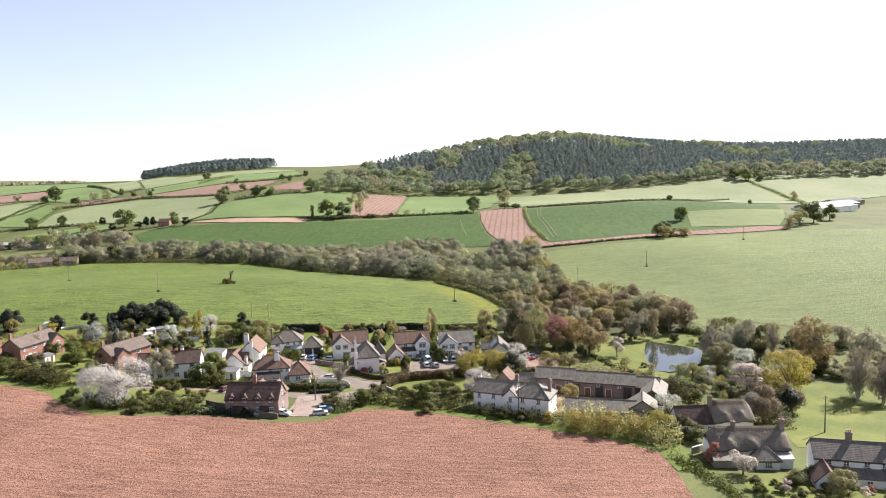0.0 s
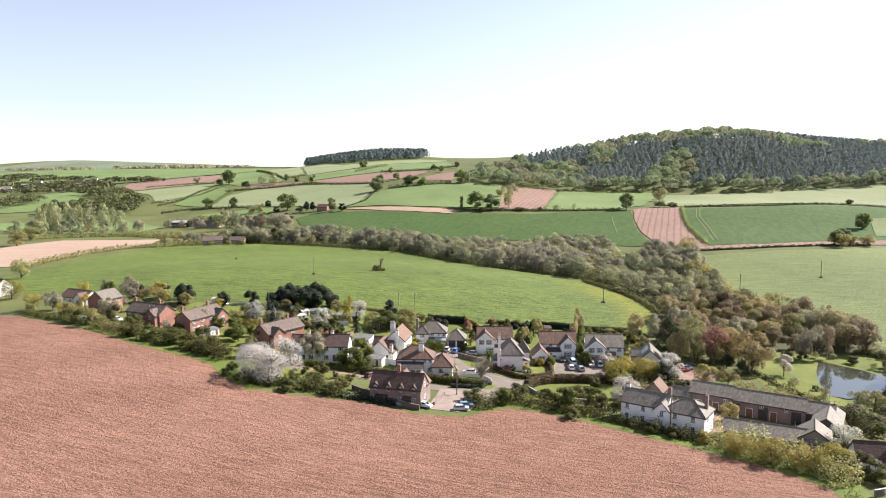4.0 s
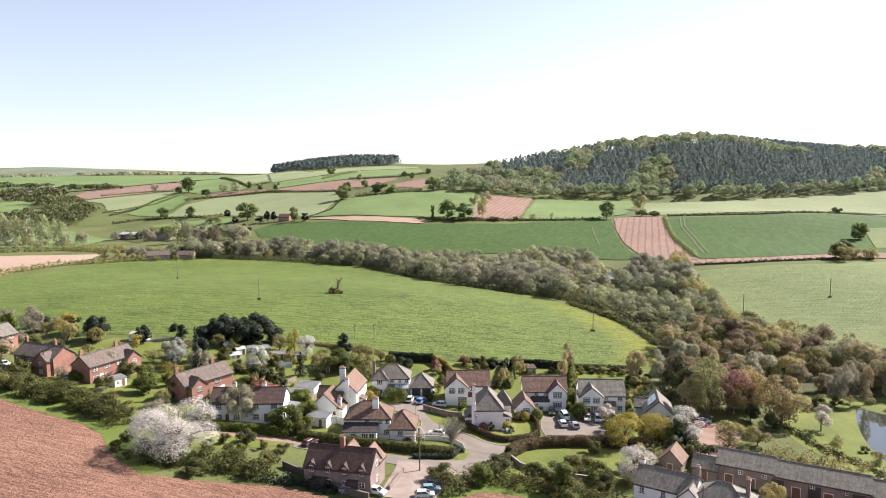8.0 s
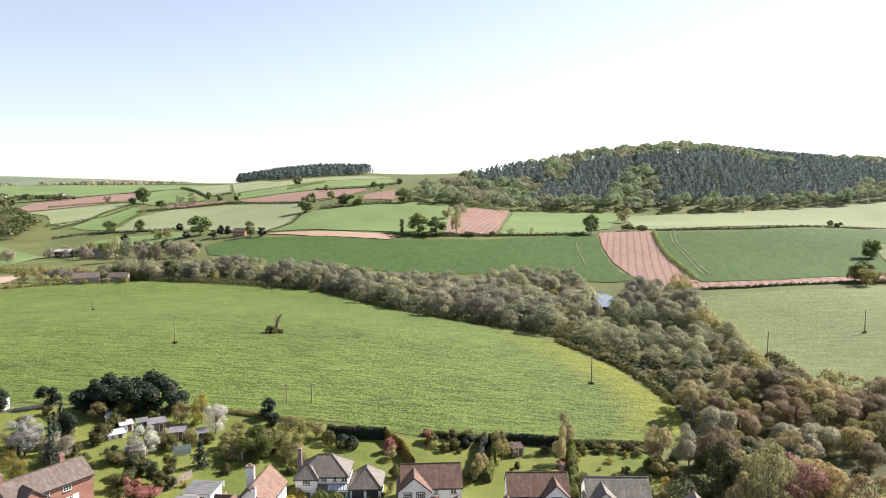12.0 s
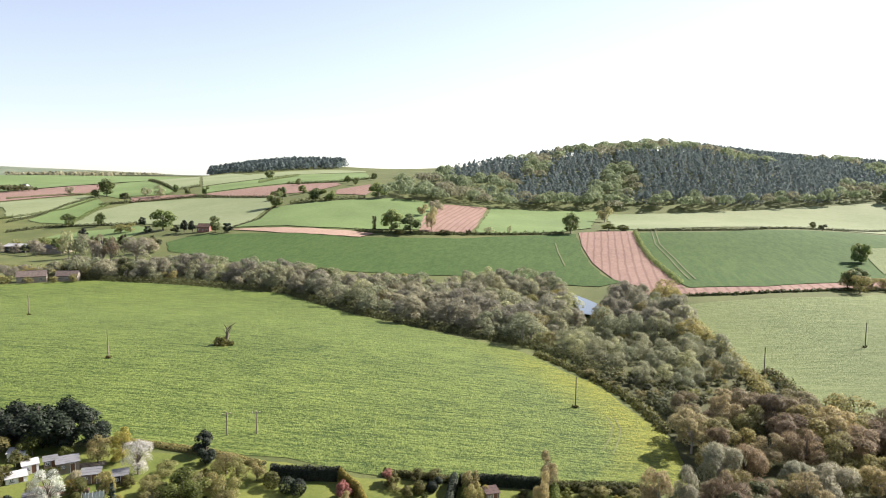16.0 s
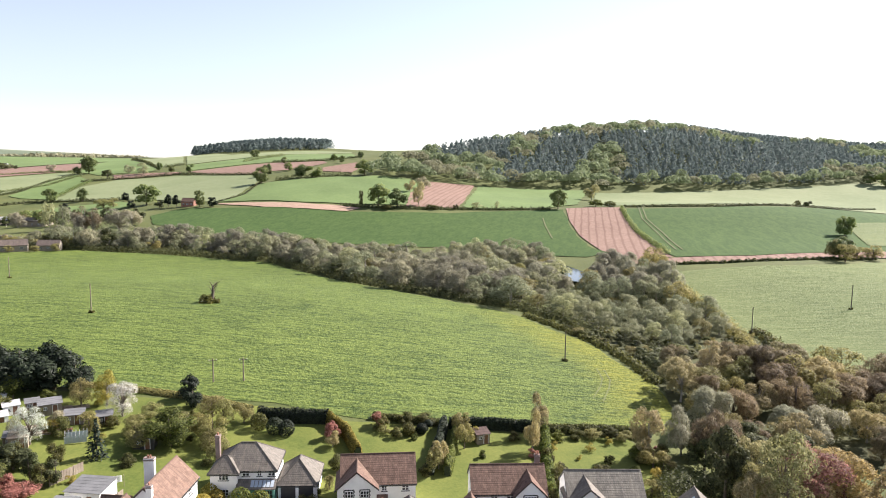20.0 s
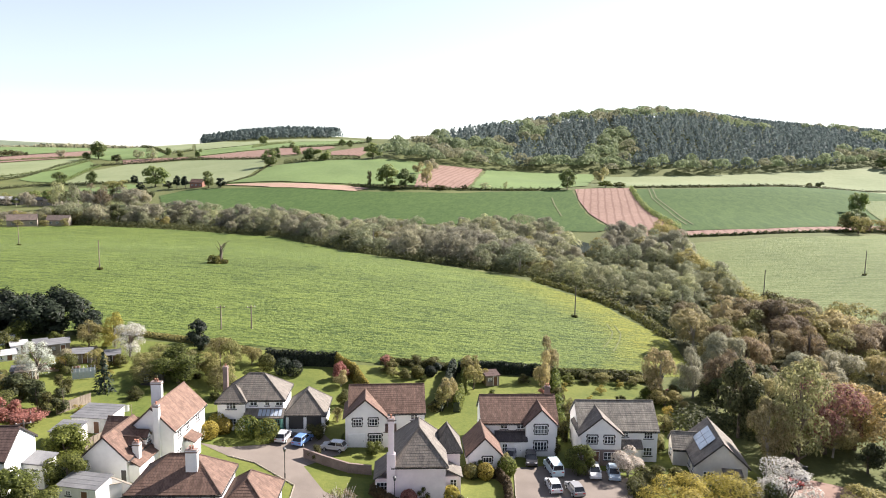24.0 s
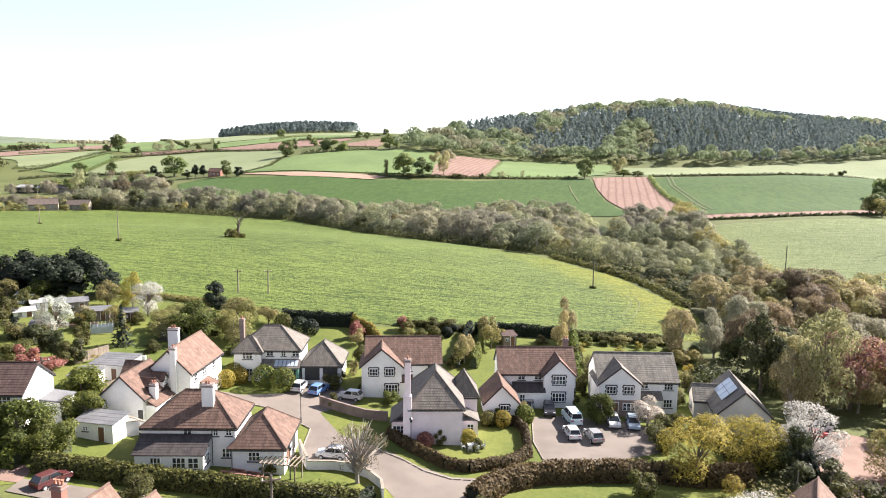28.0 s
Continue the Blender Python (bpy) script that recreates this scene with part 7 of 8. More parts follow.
M_beechhedge = leaf_mat("beech_hedge_leaves", (0.075, 0.049, 0.026), (0.180, 0.128, 0.068))
HEDGE = [
    ([(-6.8, 90.0), (-3.2, 85.6), (0.7, 81.6), (3.4, 80.9), (8.4, 82.9), (11.2, 86.0)], 1.3, 1.5, M_beechhedge, "clipped brown and green beech hedge"),
    ([(11.2, 86.0), (11.5, 93.0), (10.5, 95.6), (6.8, 95.9)], 1.0, 1.6, M_beechhedge, "clipped brown beech hedge round a lawn"),
    ([(3.6, 72.6), (6.8, 76.6), (11.0, 79.0), (17.8, 80.2), (25.2, 80.6), (31.0, 79.6), (37, 80.5)], 2.6, 2.5, M_beechhedge, "broad dense hedge along the lane"),
    ([(-44, 73.4), (-38.5, 73.2), (-32.5, 72.4), (-26.6, 72.2), (-20.1, 71.6), (-14.5, 70.9), (-8.5, 70.6)], 2.2, 2.2, LEAF["shrub"], "thick garden hedge above the lane"),
    ([(-66, 73), (-56, 74.5), (-46, 73.5)], 1.8, 2.0, LEAF["green"], "green garden hedge beside the drive"),
    ([(-31.5, 137.2), (-24.7, 137.4), (-17.6, 137.8)], 1.6, 3.0, LEAF["dark"], "tall dark evergreen boundary hedge"),
    ([(-17.6, 137.8), (-13.2, 131.5), (-10.6, 124)], 1.6, 2.8, LEAF["yellow"], "golden-green clipped garden hedge"),
    ([(2.2, 118.5), (4.4, 130), (5.6, 138.6)], 1.6, 2.8, LEAF["dark"], "dark evergreen hedge between lawns"),
    ([(5.4, 118.5), (7.2, 130), (8.2, 138.2)], 1.5, 2.6, LEAF["green"], "clipped green hedge between lawns"),
    ([(6.5, 138.2), (13.4, 138.6), (20.1, 138.2), (25.7, 137.6)], 1.6, 2.4, LEAF["dark"], "dark leafy boundary hedge along the crop"),
    ([(25.7, 137.6), (33, 138.2), (41, 138.4), (47, 136)], 2.4, 1.8, LEAF["shrub"], "shrubby boundary hedge along the crop"),
    ([(-9, 141), (-3, 140.4), (5.6, 139)], 1.8, 1.3, LEAF["shrub"], "low mixed hedge along the crop"),
    ([(22.2, 110), (23.6, 121), (25.6, 136)], 2.0, 2.4, LEAF["green"], "leafy hedge between two gardens"),
    ([(-70, 149.5), (-58, 148), (-46, 146), (-34, 142)], 2.2, 0.9, LEAF["olive"], "low scrubby hedge along the crop"),
    ([(36.5, 82), (38, 90), (36, 97)], 2.0, 1.8, LEAF["shrub"], "shrubby hedge below the bungalow"),
    ([(-17.5, 67.8), (-9.5, 69.3), (-7.6, 73.6)], 1.2, 1.2, LEAF["dark"], "low dark hedge round a green"),
    ([(-3.2, 62.6), (4.6, 71.4)], 1.8, 1.8, LEAF["shrub"], "rough hedge beside the lane"),
]
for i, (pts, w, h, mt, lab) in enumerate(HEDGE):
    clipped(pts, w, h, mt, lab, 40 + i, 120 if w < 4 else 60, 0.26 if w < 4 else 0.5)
SCRUB = [
    ([(-180, 122), (-160, 111), (-140, 102), (-128, 95)], 2.4, 2.0, "shrub"),
    ([(-140, 101), (-124, 91)], 4.4, 3.2, "olive"),
    ([(-116, 86), (-104, 81)], 4.6, 3.8, "shrub"),
    ([(-97, 78), (-88, 73.5), (-82, 69)], 4.6, 4.2, "shrub"),
    ([(-70, 52), (-60, 54), (-50, 52), (-44, 50)], 4.5, 3.0, "shrub"),
    ([(-46, 49), (-38, 49.5), (-30, 47)], 2.0, 1.6, "dark"),
    ([(-9.5, 50), (-6, 56), (-2, 60), (4, 57)], 4.0, 2.8, "shrub"),
    ([(4, 57), (14, 53), (22, 50)], 4.0, 2.6, "shrub"),
    ([(22, 49), (32, 42), (44, 35)], 3.0, 2.4, "shrub"),
    ([(44, 35), (52, 30), (60, 22), (65, 14)], 5.5, 4.4, "lime"),
    ([(62, 8), (64, -12), (60, -30)], 2.6, 1.5, "green"),
    ([(26, 58), (32, 64), (36, 74)], 4.0, 3.4, "olive"),
    ([(60, 76), (70, 73), (78, 66)], 4.0, 3.4, "olive"),
    ([(78, 64), (84, 56), (84, 46)], 4.0, 3.6, "shrub"),
    ([(66, 30), (78, 32), (90, 34)], 4.0, 3.6, "olive"),
    ([(96, 26), (108, 44), (116, 60), (120, 74)], 5.0, 3.0, "shrub"),
    ([(84, 70), (76, 86), (74, 98)], 2.0, 1.0, "shrub"),
    ([(120, 128), (136, 118), (150, 108), (170, 100)], 4.0, 2.0, "shrub"),
    ([(40, 112), (50, 116), (58, 110)], 4.0, 3.4, "ivy"),
    ([(60, 170), (59, 184), (56, 201), (48, 222), (38, 244)], 3.0, 1.3, "shrub"),
    ([(66, 176), (64, 192), (72, 206)], 4.0, 1.6, "ivy"),
    ([(-240, 416), (-200, 420), (-143, 410), (-78, 386), (-33, 326), (3, 288), (20, 274), (38, 259), (50, 240), (60, 214)], 6.0, 2.6, "ivy"),
    ([(100, 182), (110, 200), (112, 228)], 4.0, 1.6, "shrub"),
    ([(100, 200), (106, 240), (110, 300)], 4.0, 2.4, "olive"),
]
for i, (pts, w, h, k) in enumerate(SCRUB):
    foliage("scrub", pts, 95 * (w + h) / 6 if pts[0][1] < 125 else 60, 0.27 if pts[0][1] < 125 else 0.4, LEAF[k], "overgrown scrub along the boundary", "scrub", w, h, 80 + i, ragged=0.5)
# round clipped bushes
for x, y, r, kk in ((-27.1, 132, 1.7, "dark"), (-24.9, 131.6, 1.6, "dark"), (-27.0, 104.6, 1.9, "green"), (-24.0, 104.0, 1.9, "green"), (-32.6, 104.0, 1.4, "yellow"), (-31.0, 106.0, 1.3, "yellow"), (-32.2, 107.0, 1.5, "yellow"), (-30.5, 133.5, 1.7, "shrub"), (6.5, 95.2, 1.1, "shrub"), (8.6, 95.2, 1.2, "yellow"), (11.8, 96.6, 1.4, "green"), (-2.0, 87.0, 1.1, "copper"), (3.6, 88.6, 1.1, "yellow"), (-1.5, 134, 1.2, "shrub"), (1.0, 135, 1.1, "dark")):
    rng = np.random.default_rng(int(abs(x * 10 + y)))
    d = rng.normal(0, 1, (1500, 3))
    d /= np.linalg.norm(d, axis=1, keepdims=True)
    z = float(height(x, y)) + r * 0.9
    c = d * r * rng.uniform(0.86, 1.03, (1500, 1)) * [1, 1, 1.05] + [x, y, z]
    c[:, 2] = np.maximum(c[:, 2], z - r * 0.9)
    ob = new("clipped_bush", tri_mesh("clipped_bush", leaf_tris(c, d, 0.2, d, rng, 1.1, 0.35), LEAF[kk]))
    tagged(ob, "round clipped garden bush on the lawn", "bush", "clipped garden bushes")


# ---- walls and fences
def run_wall(name, pts, tall, thick, mat, label, cap=None, category="wall"):
    root = new(name)
    tagged(root, label, category)
    cx, cy = pts[0]
    root.location = (cx, cy, float(height(cx, cy)))
    for a, b in zip(pts, pts[1:]):
        bm, cb = bmesh.new(), bmesh.new()
        va, vb = Vector((a[0] - cx, a[1] - cy, 0)), Vector((b[0] - cx, b[1] - cy, 0))
        side = (vb - va).normalized().cross(Vector((0, 0, 1))) * thick / 2
        za, zb = (float(height(*p)) - root.location.z for p in (a, b))
        for m, lo, hi, k in ((bm, -0.4, tall, 1.0), (cb, tall + 0.003, tall + 0.09, 1.35)):
            v = [m.verts.new(p + s * side * k + Vector((0, 0, z + h))) for p, z in ((va, za), (vb, zb)) for s, h in ((-1, lo), (1, lo), (1, hi), (-1, hi))]
            for q in ((0, 1, 2, 3), (7, 6, 5, 4), (0, 4, 5, 1), (1, 5, 6, 2), (2, 6, 7, 3), (3, 7, 4, 0)):
                m.faces.new([v[i] for i in q])
        part("wall_length", bm, mat, root)
        part("coping", cb, cap or mat, root)


def run_fence(name, pts, tall, label, mat=None, board=0.5):
    """A close-boarded fence: posts and broad boards."""
    root = new(name)
    tagged(root, label, "fence")
    ox, oy = pts[0]
    root.location = (ox, oy, float(height(ox, oy)))
    meshes = {}
    for a, b in zip(pts, pts[1:]):
        ln = math.dist(a, b)
        ang = math.degrees(math.atan2(b[1] - a[1], b[0] - a[0]))
        n = max(1, int(ln / board))
        for k in range(n):
            u = (k + 0.5) / n
            x, y = a[0] + (b[0] - a[0]) * u, a[1] + (b[1] - a[1]) * u
            kind = "post" if k % 4 == 0 else "board"
            key = (kind, round(ln / n, 2))
            if key not in meshes:
                bm = bmesh.new()
                w = ln / n * 0.94
                if kind == "post":
                    box(bm, -0.06, 0.06, -0.07, 0.07, -0.3, tall + 0.1, 0.01)
                    box(bm, 0.063, w / 2, -0.02, 0.02, 0.05, tall)
                    box(bm, -w / 2, -0.063, -0.02, 0.02, 0.05, tall)
                else:
                    box(bm, -w / 2, w / 2, -0.02, 0.02, 0.05, tall)
                me = bpy.data.meshes.new(kind)
                bm.to_mesh(me)
                bm.free()
                me.materials.append(mat or M_timber)
                meshes[key] = me
            o = new(kind, meshes[key])
            o.parent = root
            o.matrix_basis = pose(x - ox, y - oy, float(height(x, y)) - root.location.z, 0, 0, ang)


run_wall("garden_wall", [(-15.6, 79.0), (-12.6, 79.4), (-10.2, 79.0), (-8.2, 77.6), (-6.6, 75.4), (-6.2, 73.0)], 1.1, 0.25, M_render, "curved white rendered garden wall", M_stone)
run_wall("garden_wall", [(-17.4, 83.6), (-15.6, 79.0)], 1.6, 0.25, M_render, "white garden wall by the garage", M_stone)
run_wall("garden_wall", [(-17.6, 99.4), (-14.4, 97.4), (-10.6, 95.4), (-7.4, 95.0)], 1.4, 0.25, M_oldbrick, "red brick garden wall", M_oldbrick)
run_wall("garden_wall", [(-34.6, 84.0), (-39.0, 86.2), (-43.8, 87.2)], 1.7, 0.22, M_render, "white wall joining two houses", M_stone)
run_wall("garden_wall", [(-44.9, 77.3), (-42.7, 78.5)], 1.8, 0.22, M_render, "white wall beside the garden store", M_stone)
run_wall("garden_wall", [(-40.6, 83.0), (-37.7, 84.9)], 1.9, 0.22, M_render, "white yard wall behind the store", M_stone)
run_wall("garden_wall", [(-43, 57.0), (-36.4, 52.6), (-29, 47.4), (-23.6, 45.6)], 1.3, 0.35, M_bark, "dark weathered timber wall before the cottage", M_bark)
run_wall("garden_wall", [(-20.4, 50.6), (-18.6, 60.0)], 0.9, 0.25, M_oldbrick, "low brick wall beside the parking yard", M_oldbrick)
run_wall("garden_wall", [(3.8, 70.4), (6.0, 66.0), (12.0, 62.0), (20.0, 60.5)], 1.2, 0.3, M_stone, "old stone wall above the paddock", M_stone)
run_wall("garden_wall", [(66.5, 9.6), (70, 11.5)], 1.4, 0.3, M_stone, "stone wall by the thatched cottage", M_tin)
run_wall("terrace_wall", [(-24.6, 75.6), (-21.2, 75.0), (-18.8, 74.8)], 0.7, 0.25, M_brick, "low red brick terrace wall", M_brick)
run_fence("garden_fence", [(-50.6, 88.0), (-48.6, 94.2), (-46.6, 100.5), (-45.2, 106)], 1.7, "weathered close-boarded garden fence")
run_fence("garden_fence", [(-57.6, 108.2), (-54.9, 114.0)], 1.7, "short grey-brown panel fence on the lawn")
run_fence("garden_fence", [(-68.4, 130.6), (-62.0, 133.8)], 1.2, "low timber fence among allotments", board=0.8)
run_fence("garden_fence", [(-118, 137.5), (-108.5, 143.5), (-101, 148)], 0.8, "pale timber rail fence on the lawn", M_tin, board=1.4)
run_fence("garden_fence", [(70, 56), (67, 47.5)], 1.2, "rough timber fence in the farmyard", board=0.6)


# ---- cars
PAINT = {}


def paint(name, c):
    if name not in PAINT:
        m, t, p = nodes_of(name + "_car_paint")
        n = noise_tex(t, 5, 3)
        t.links.new(ramp(t, n, [(0.3, tuple(v * 0.93 for v in c)), (0.7, c)]), p.inputs["Base Color"])
        p.inputs["Roughness"].default_value, p.inputs["Coat Weight"].default_value = 0.3, 0.6
        PAINT[name] = m
    return PAINT[name]


def car(colour, rgb, x, y, turn, label, size=(3.9, 1.62, 1.42), van=False):
    """A car, nose to +x: body, cabin glass, wheels with rims, lamps."""
    L, W, H = size
    root = new("van" if van else "car")
    root.matrix_basis = pose(x, y, float(height(x, y)) + 0.13, 0, 0, turn)
    tagged(root, label, "van" if van else "car", "parked cars")
    pm = paint(colour, rgb)
    bm = bmesh.new()
    belt = 0.60 * H
    prof = [(-0.5, 0.22), (-0.5, 0.50), (-0.485, 0.60), (-0.30, 0.615), (0.20, 0.61), (0.44, 0.54), (0.49, 0.44), (0.5, 0.22)]
    if van:
        prof = [(-0.5, 0.18), (-0.5, 0.55), (-0.49, 0.62), (0.0, 0.62), (0.30, 0.60), (0.47, 0.50), (0.5, 0.40), (0.5, 0.18)]
    rows = []
    for s, k in ((-1, 0.86), (-1, 1.0), (1, 1.0), (1, 0.86)):
        inset = 0.0 if k == 1.0 else 0.03
        rows.append([bm.verts.new((px * L, s * W / 2 * (1.0 if k == 1.0 else 0.93), (pz + (inset if pz > 0.4 else -inset)) * H)) for px, pz in prof])
    for a, b in zip(rows, rows[1:]):
        for i in range(len(prof) - 1):
            bm.faces.new((a[i], a[i + 1], b[i + 1], b[i]))
        bm.faces.new((a[0], b[0], b[-1], a[-1]))
    bm.faces.new(rows[0][::-1])
    bm.faces.new(rows[-1])
    body = part("body", bm, pm, root, smooth=False)
    bm, rb = bmesh.new(), bmesh.new()
    if van:
        base, top = (-0.49, 0.34), (-0.475, 0.16)
    else:
        base, top = (-0.46, 0.26), (-0.36, 0.08)
    lo = [bm.verts.new((px * L, sy * W * 0.455, 0.60 * H)) for px, sy in ((base[0], -1), (base[1], -1), (base[1], 1), (base[0], 1))]
    hi = [bm.verts.new((px * L, sy * W * 0.38, 0.95 * H)) for px, sy in ((top[0], -1), (top[1], -1), (top[1], 1), (top[0], 1))]
    for i in range(4):
        bm.faces.new((lo[i], lo[(i + 1) % 4], hi[(i + 1) % 4], hi[i]))
    part("cabin_glass", bm, M_carglass, root)
    box(rb, top[0] * L - 0.03, top[1] * L + 0.03, -W * 0.39, W * 0.39, 0.945 * H, H, 0.025)
    part("roof_panel", rb, pm, root)
    for px in ((base[0] + top[0]) / 2, -0.14, (base[1] + top[1]) / 2):
        for s in (-1, 1):
            pb = bmesh.new()
            slant = (top[1] - base[1]) if px > 0.05 else (top[0] - base[0]) if px < -0.3 else 0
            tube(pb, [((px - slant / 2) * L, s * W * 0.46, 0.60 * H), ((px + slant / 2) * L, s * W * 0.385, 0.95 * H)], [0.045, 0.045], 4)
            part("pillar", pb, pm, root)
    for px in (-0.31, 0.31):
        for s in (-1, 1):
            wb = bmesh.new()
            yy = s * W * 0.5
            tube(wb, [(0, -0.10, 0), (0, 0.10, 0)], [0.315, 0.315], 14)
            wb.faces.new([v for v in wb.verts if v.co.y < 0][::-1])
            wh = part("wheel", wb, M_rubber, root)
            wh.location = (px * L, yy - s * 0.06, 0.19)
            hb = bmesh.new()
            tube(hb, [(0, s * 0.04, 0), (0, s * 0.115, 0)], [0.20, 0.19], 10)
            part("rim", hb, M_tin, wh)
    for s in (-1, 1):
        for px, c, nm in ((0.478, M_white, "headlight"), (-0.499, PAINT.setdefault("lamp", plain("red_lamp", (0.35, 0.02, 0.02), 0.3)), "tail_light")):
            lb = bmesh.new()
            box(lb, px * L - 0.06, px * L + 0.04, s * W * 0.36 - 0.16, s * W * 0.36 + 0.16, 0.44 * H, 0.52 * H, 0.02)
            part(nm, lb, c, root)
        mb = bmesh.new()
        box(mb, 0.17 * L, 0.17 * L + 0.10, s * W * 0.53 - 0.09, s * W * 0.53 + 0.09, 0.62 * H, 0.71 * H, 0.02)
        part("wing_mirror", mb, pm, root)
    return root


SILVER, WHITE, BLUE, RED, BLACK, GREY = (0.55, 0.55, 0.55), (0.78, 0.78, 0.77), (0.16, 0.28, 0.55), (0.42, 0.03, 0.03), (0.03, 0.03, 0.035), (0.30, 0.30, 0.31)
for c, rgb, x, y, turn, lab in (
    ("silver", SILVER, -21.6, 105.0, 80, "silver hatchback parked before the garage"),
    ("blue", BLUE, -18.6, 104.2, 70, "blue saloon parked before the garage"),
    ("silver", SILVER, -13.6, 102.4, 165, "silver estate car beside a brick wall"),
    ("silver", SILVER, -13.2, 82.6, 172, "silver car beside the white wall"),
    ("grey", GREY, 12.9, 101.6, 250, "dark grey car under the porch"),
    ("black", BLACK, 15.9, 100.6, 265, "black car before the bay window"),
    ("white", WHITE, 17.8, 92.6, 95, "white hatchback in the parking court"),
    ("grey", (0.62, 0.62, 0.61), 20.6, 91.8, 100, "pale grey saloon in the parking court"),
    ("silver", SILVER, 24.5, 97.0, 265, "silver hatchback under the blossom tree"),
    ("paleblue", (0.38, 0.46, 0.54), 27.2, 96.6, 262, "pale blue hatchback under the blossom tree"),
    ("silver", SILVER, -13.4, 48.6, 8, "silver hatchback parked by the red field"),
    ("teal", (0.16, 0.26, 0.32), -12.4, 51.4, 8, "blue-grey car in the parking yard"),
    ("black", BLACK, -11.6, 54.2, 8, "black car in the parking yard"),
    ("red", RED, -10.8, 57.0, 10, "red car in the parking yard"),
    ("red", RED, 51.8, 94.4, 20, "red car parked under the trees"),
    ("silver", SILVER, 53.6, 96.8, 20, "silver car parked under the trees"),
    ("black", BLACK, 55.0, 99.6, 20, "dark car parked under the trees"),
    ("darkred", (0.10, 0.03, 0.03), -40.6, 70.4, 60, "dark red car on the narrow drive"),
    ("white", WHITE, -69.4, 84.6, 40, "white car beside the brick house"),
    ("silver", SILVER, -113.6, 101.6, 30, "silver car beside the brick house"),
    ("white", WHITE, -139.4, 112.4, -20, "white car outside the brick house"),
    ("blue", BLUE, -142.6, 115.4, -20, "blue car outside the brick house"),
    ("black", BLACK, -149, 113, -25, "black car on the far drive"),
    ("black", BLACK, -151, 110.5, -25, "black car on the far drive"),
    ("grey", (0.07, 0.075, 0.07), -27.6, 47.6, -14, "dark green trailer car by the hedge"),
    ("white", WHITE, -22.6, 48.4, -20, "white car parked beside the cottage"),
):
    car(c, rgb, x, y, turn, lab)
car("vanwhite", (0.62, 0.74, 0.76), 18.7, 97.6, 98, "pale blue-white van in the parking court", (4.5, 1.75, 2.0), True)


# ---- poles, lamps, wires
def pole(x, y, h, label, arm=True, mat=None, name="utility_pole"):
    root = new(name)
    root.matrix_basis = pose(x, y, float(height(x, y)), 0, 0, 20)
    tagged(root, label, "pole", "utility poles")
    bm = bmesh.new()
    tube(bm, [(0, 0, -0.5), (0, 0, h)], [0.17, 0.11], 8)
    part("shaft", bm, mat or M_timber, root)
    if arm:
        bm = bmesh.new()
        box(bm, -0.9, 0.9, -0.06, 0.06, h - 0.55, h - 0.42, 0.01)
        part("crossarm", bm, M_timber, root)
        for u in (-0.8, 0, 0.8):
            bm = bmesh.new()
            tube(bm, [(u, 0, h - 0.42), (u, 0, h - 0.22)], [0.05, 0.035], 6)
            part("insulator", bm, M_white, root)
    return root


M_weathered = two_tone("weathered_pole", (0.10, 0.085, 0.07), (0.17, 0.15, 0.125), 6, 0.8, bmp=0.2, dist=0.01)
for x, y, h, light in ((-92.9, 202.2, 8.5, True), (-164, 288, 8.5, True), (39.7, 185.0, 8.5, False), (109.6, 225.0, 9, False), (155.5, 246, 9, False), (246.7, 307.2, 9, False), (-38.9, 156.3, 5.5, True), (-45.2, 154.8, 5.5, True)):
    pole(x, y, h, "weathered timber pole standing in the field", light and h < 6, M_timber if light else M_weathered)
    if h < 6:
        continue
    rng = np.random.default_rng(int(x + 500))
    a = rng.uniform(0, 6.28, 160)
    r = rng.uniform(0.1, 0.8, 160)
    c = np.stack([x + np.cos(a) * r, y + np.sin(a) * r * 0.7, height(x + np.cos(a) * r, y + np.sin(a) * r * 0.7) + rng.uniform(0.1, 0.6, 160)], 1)
    ob = new("weed_tuft", tri_mesh("weed_tuft", leaf_tris(c, np.tile([0.0, 0, 1], (160, 1)), 0.35, c * 0 + [0, 0, 1], rng, 1.6, 0.6), LEAF["shrub"]))
    tagged(ob, "dark weeds round the pole's foot", "weeds", kind="stuff")
for x, y, h in ((-15.4, 61.4, 7.4), (-50.0, 86.2, 8.5), (-51.2, 84.8, 7.0), (36.0, 40.2, 8.5), (105.6, 22.0, 9), (-121.6, 103.4, 8), (-63.5, 72.2, 7.5)):
    pole(x, y, h, "grey timber utility pole by the houses", True, M_weathered)


def lamp_post(x, y, h):
    root = new("street_lamp")
    root.matrix_basis = pose(x, y, float(height(x, y)))
    tagged(root, "dark street lamp with a lantern head", "street lamp", "street lamps")
    bm = bmesh.new()
    tube(bm, [(0, 0, -0.3), (0, 0, 0.9), (0, 0, 0.95), (0, 0, h - 0.7)], [0.09, 0.09, 0.055, 0.05], 8)
    part("post", bm, M_metal, root)
    bm = bmesh.new()
    tube(bm, [(0, 0, h - 0.7), (0, 0, h - 0.66), (0, 0, h - 0.22)], [0.08, 0.13, 0.22], 6)
    lan = part("lantern", bm, M_glass, root)
    bm = bmesh.new()
    tube(bm, [(0, 0, h - 0.22), (0, 0, h - 0.08), (0, 0, h)], [0.26, 0.12, 0.02], 6)
    part("cap", bm, M_metal, lan)


for x, y, h in ((-19.0, 92.6, 4.6), (-3.8, 86.6, 4.2), (-16.9, 76.0, 4.2)):
    lamp_post(x, y, h)


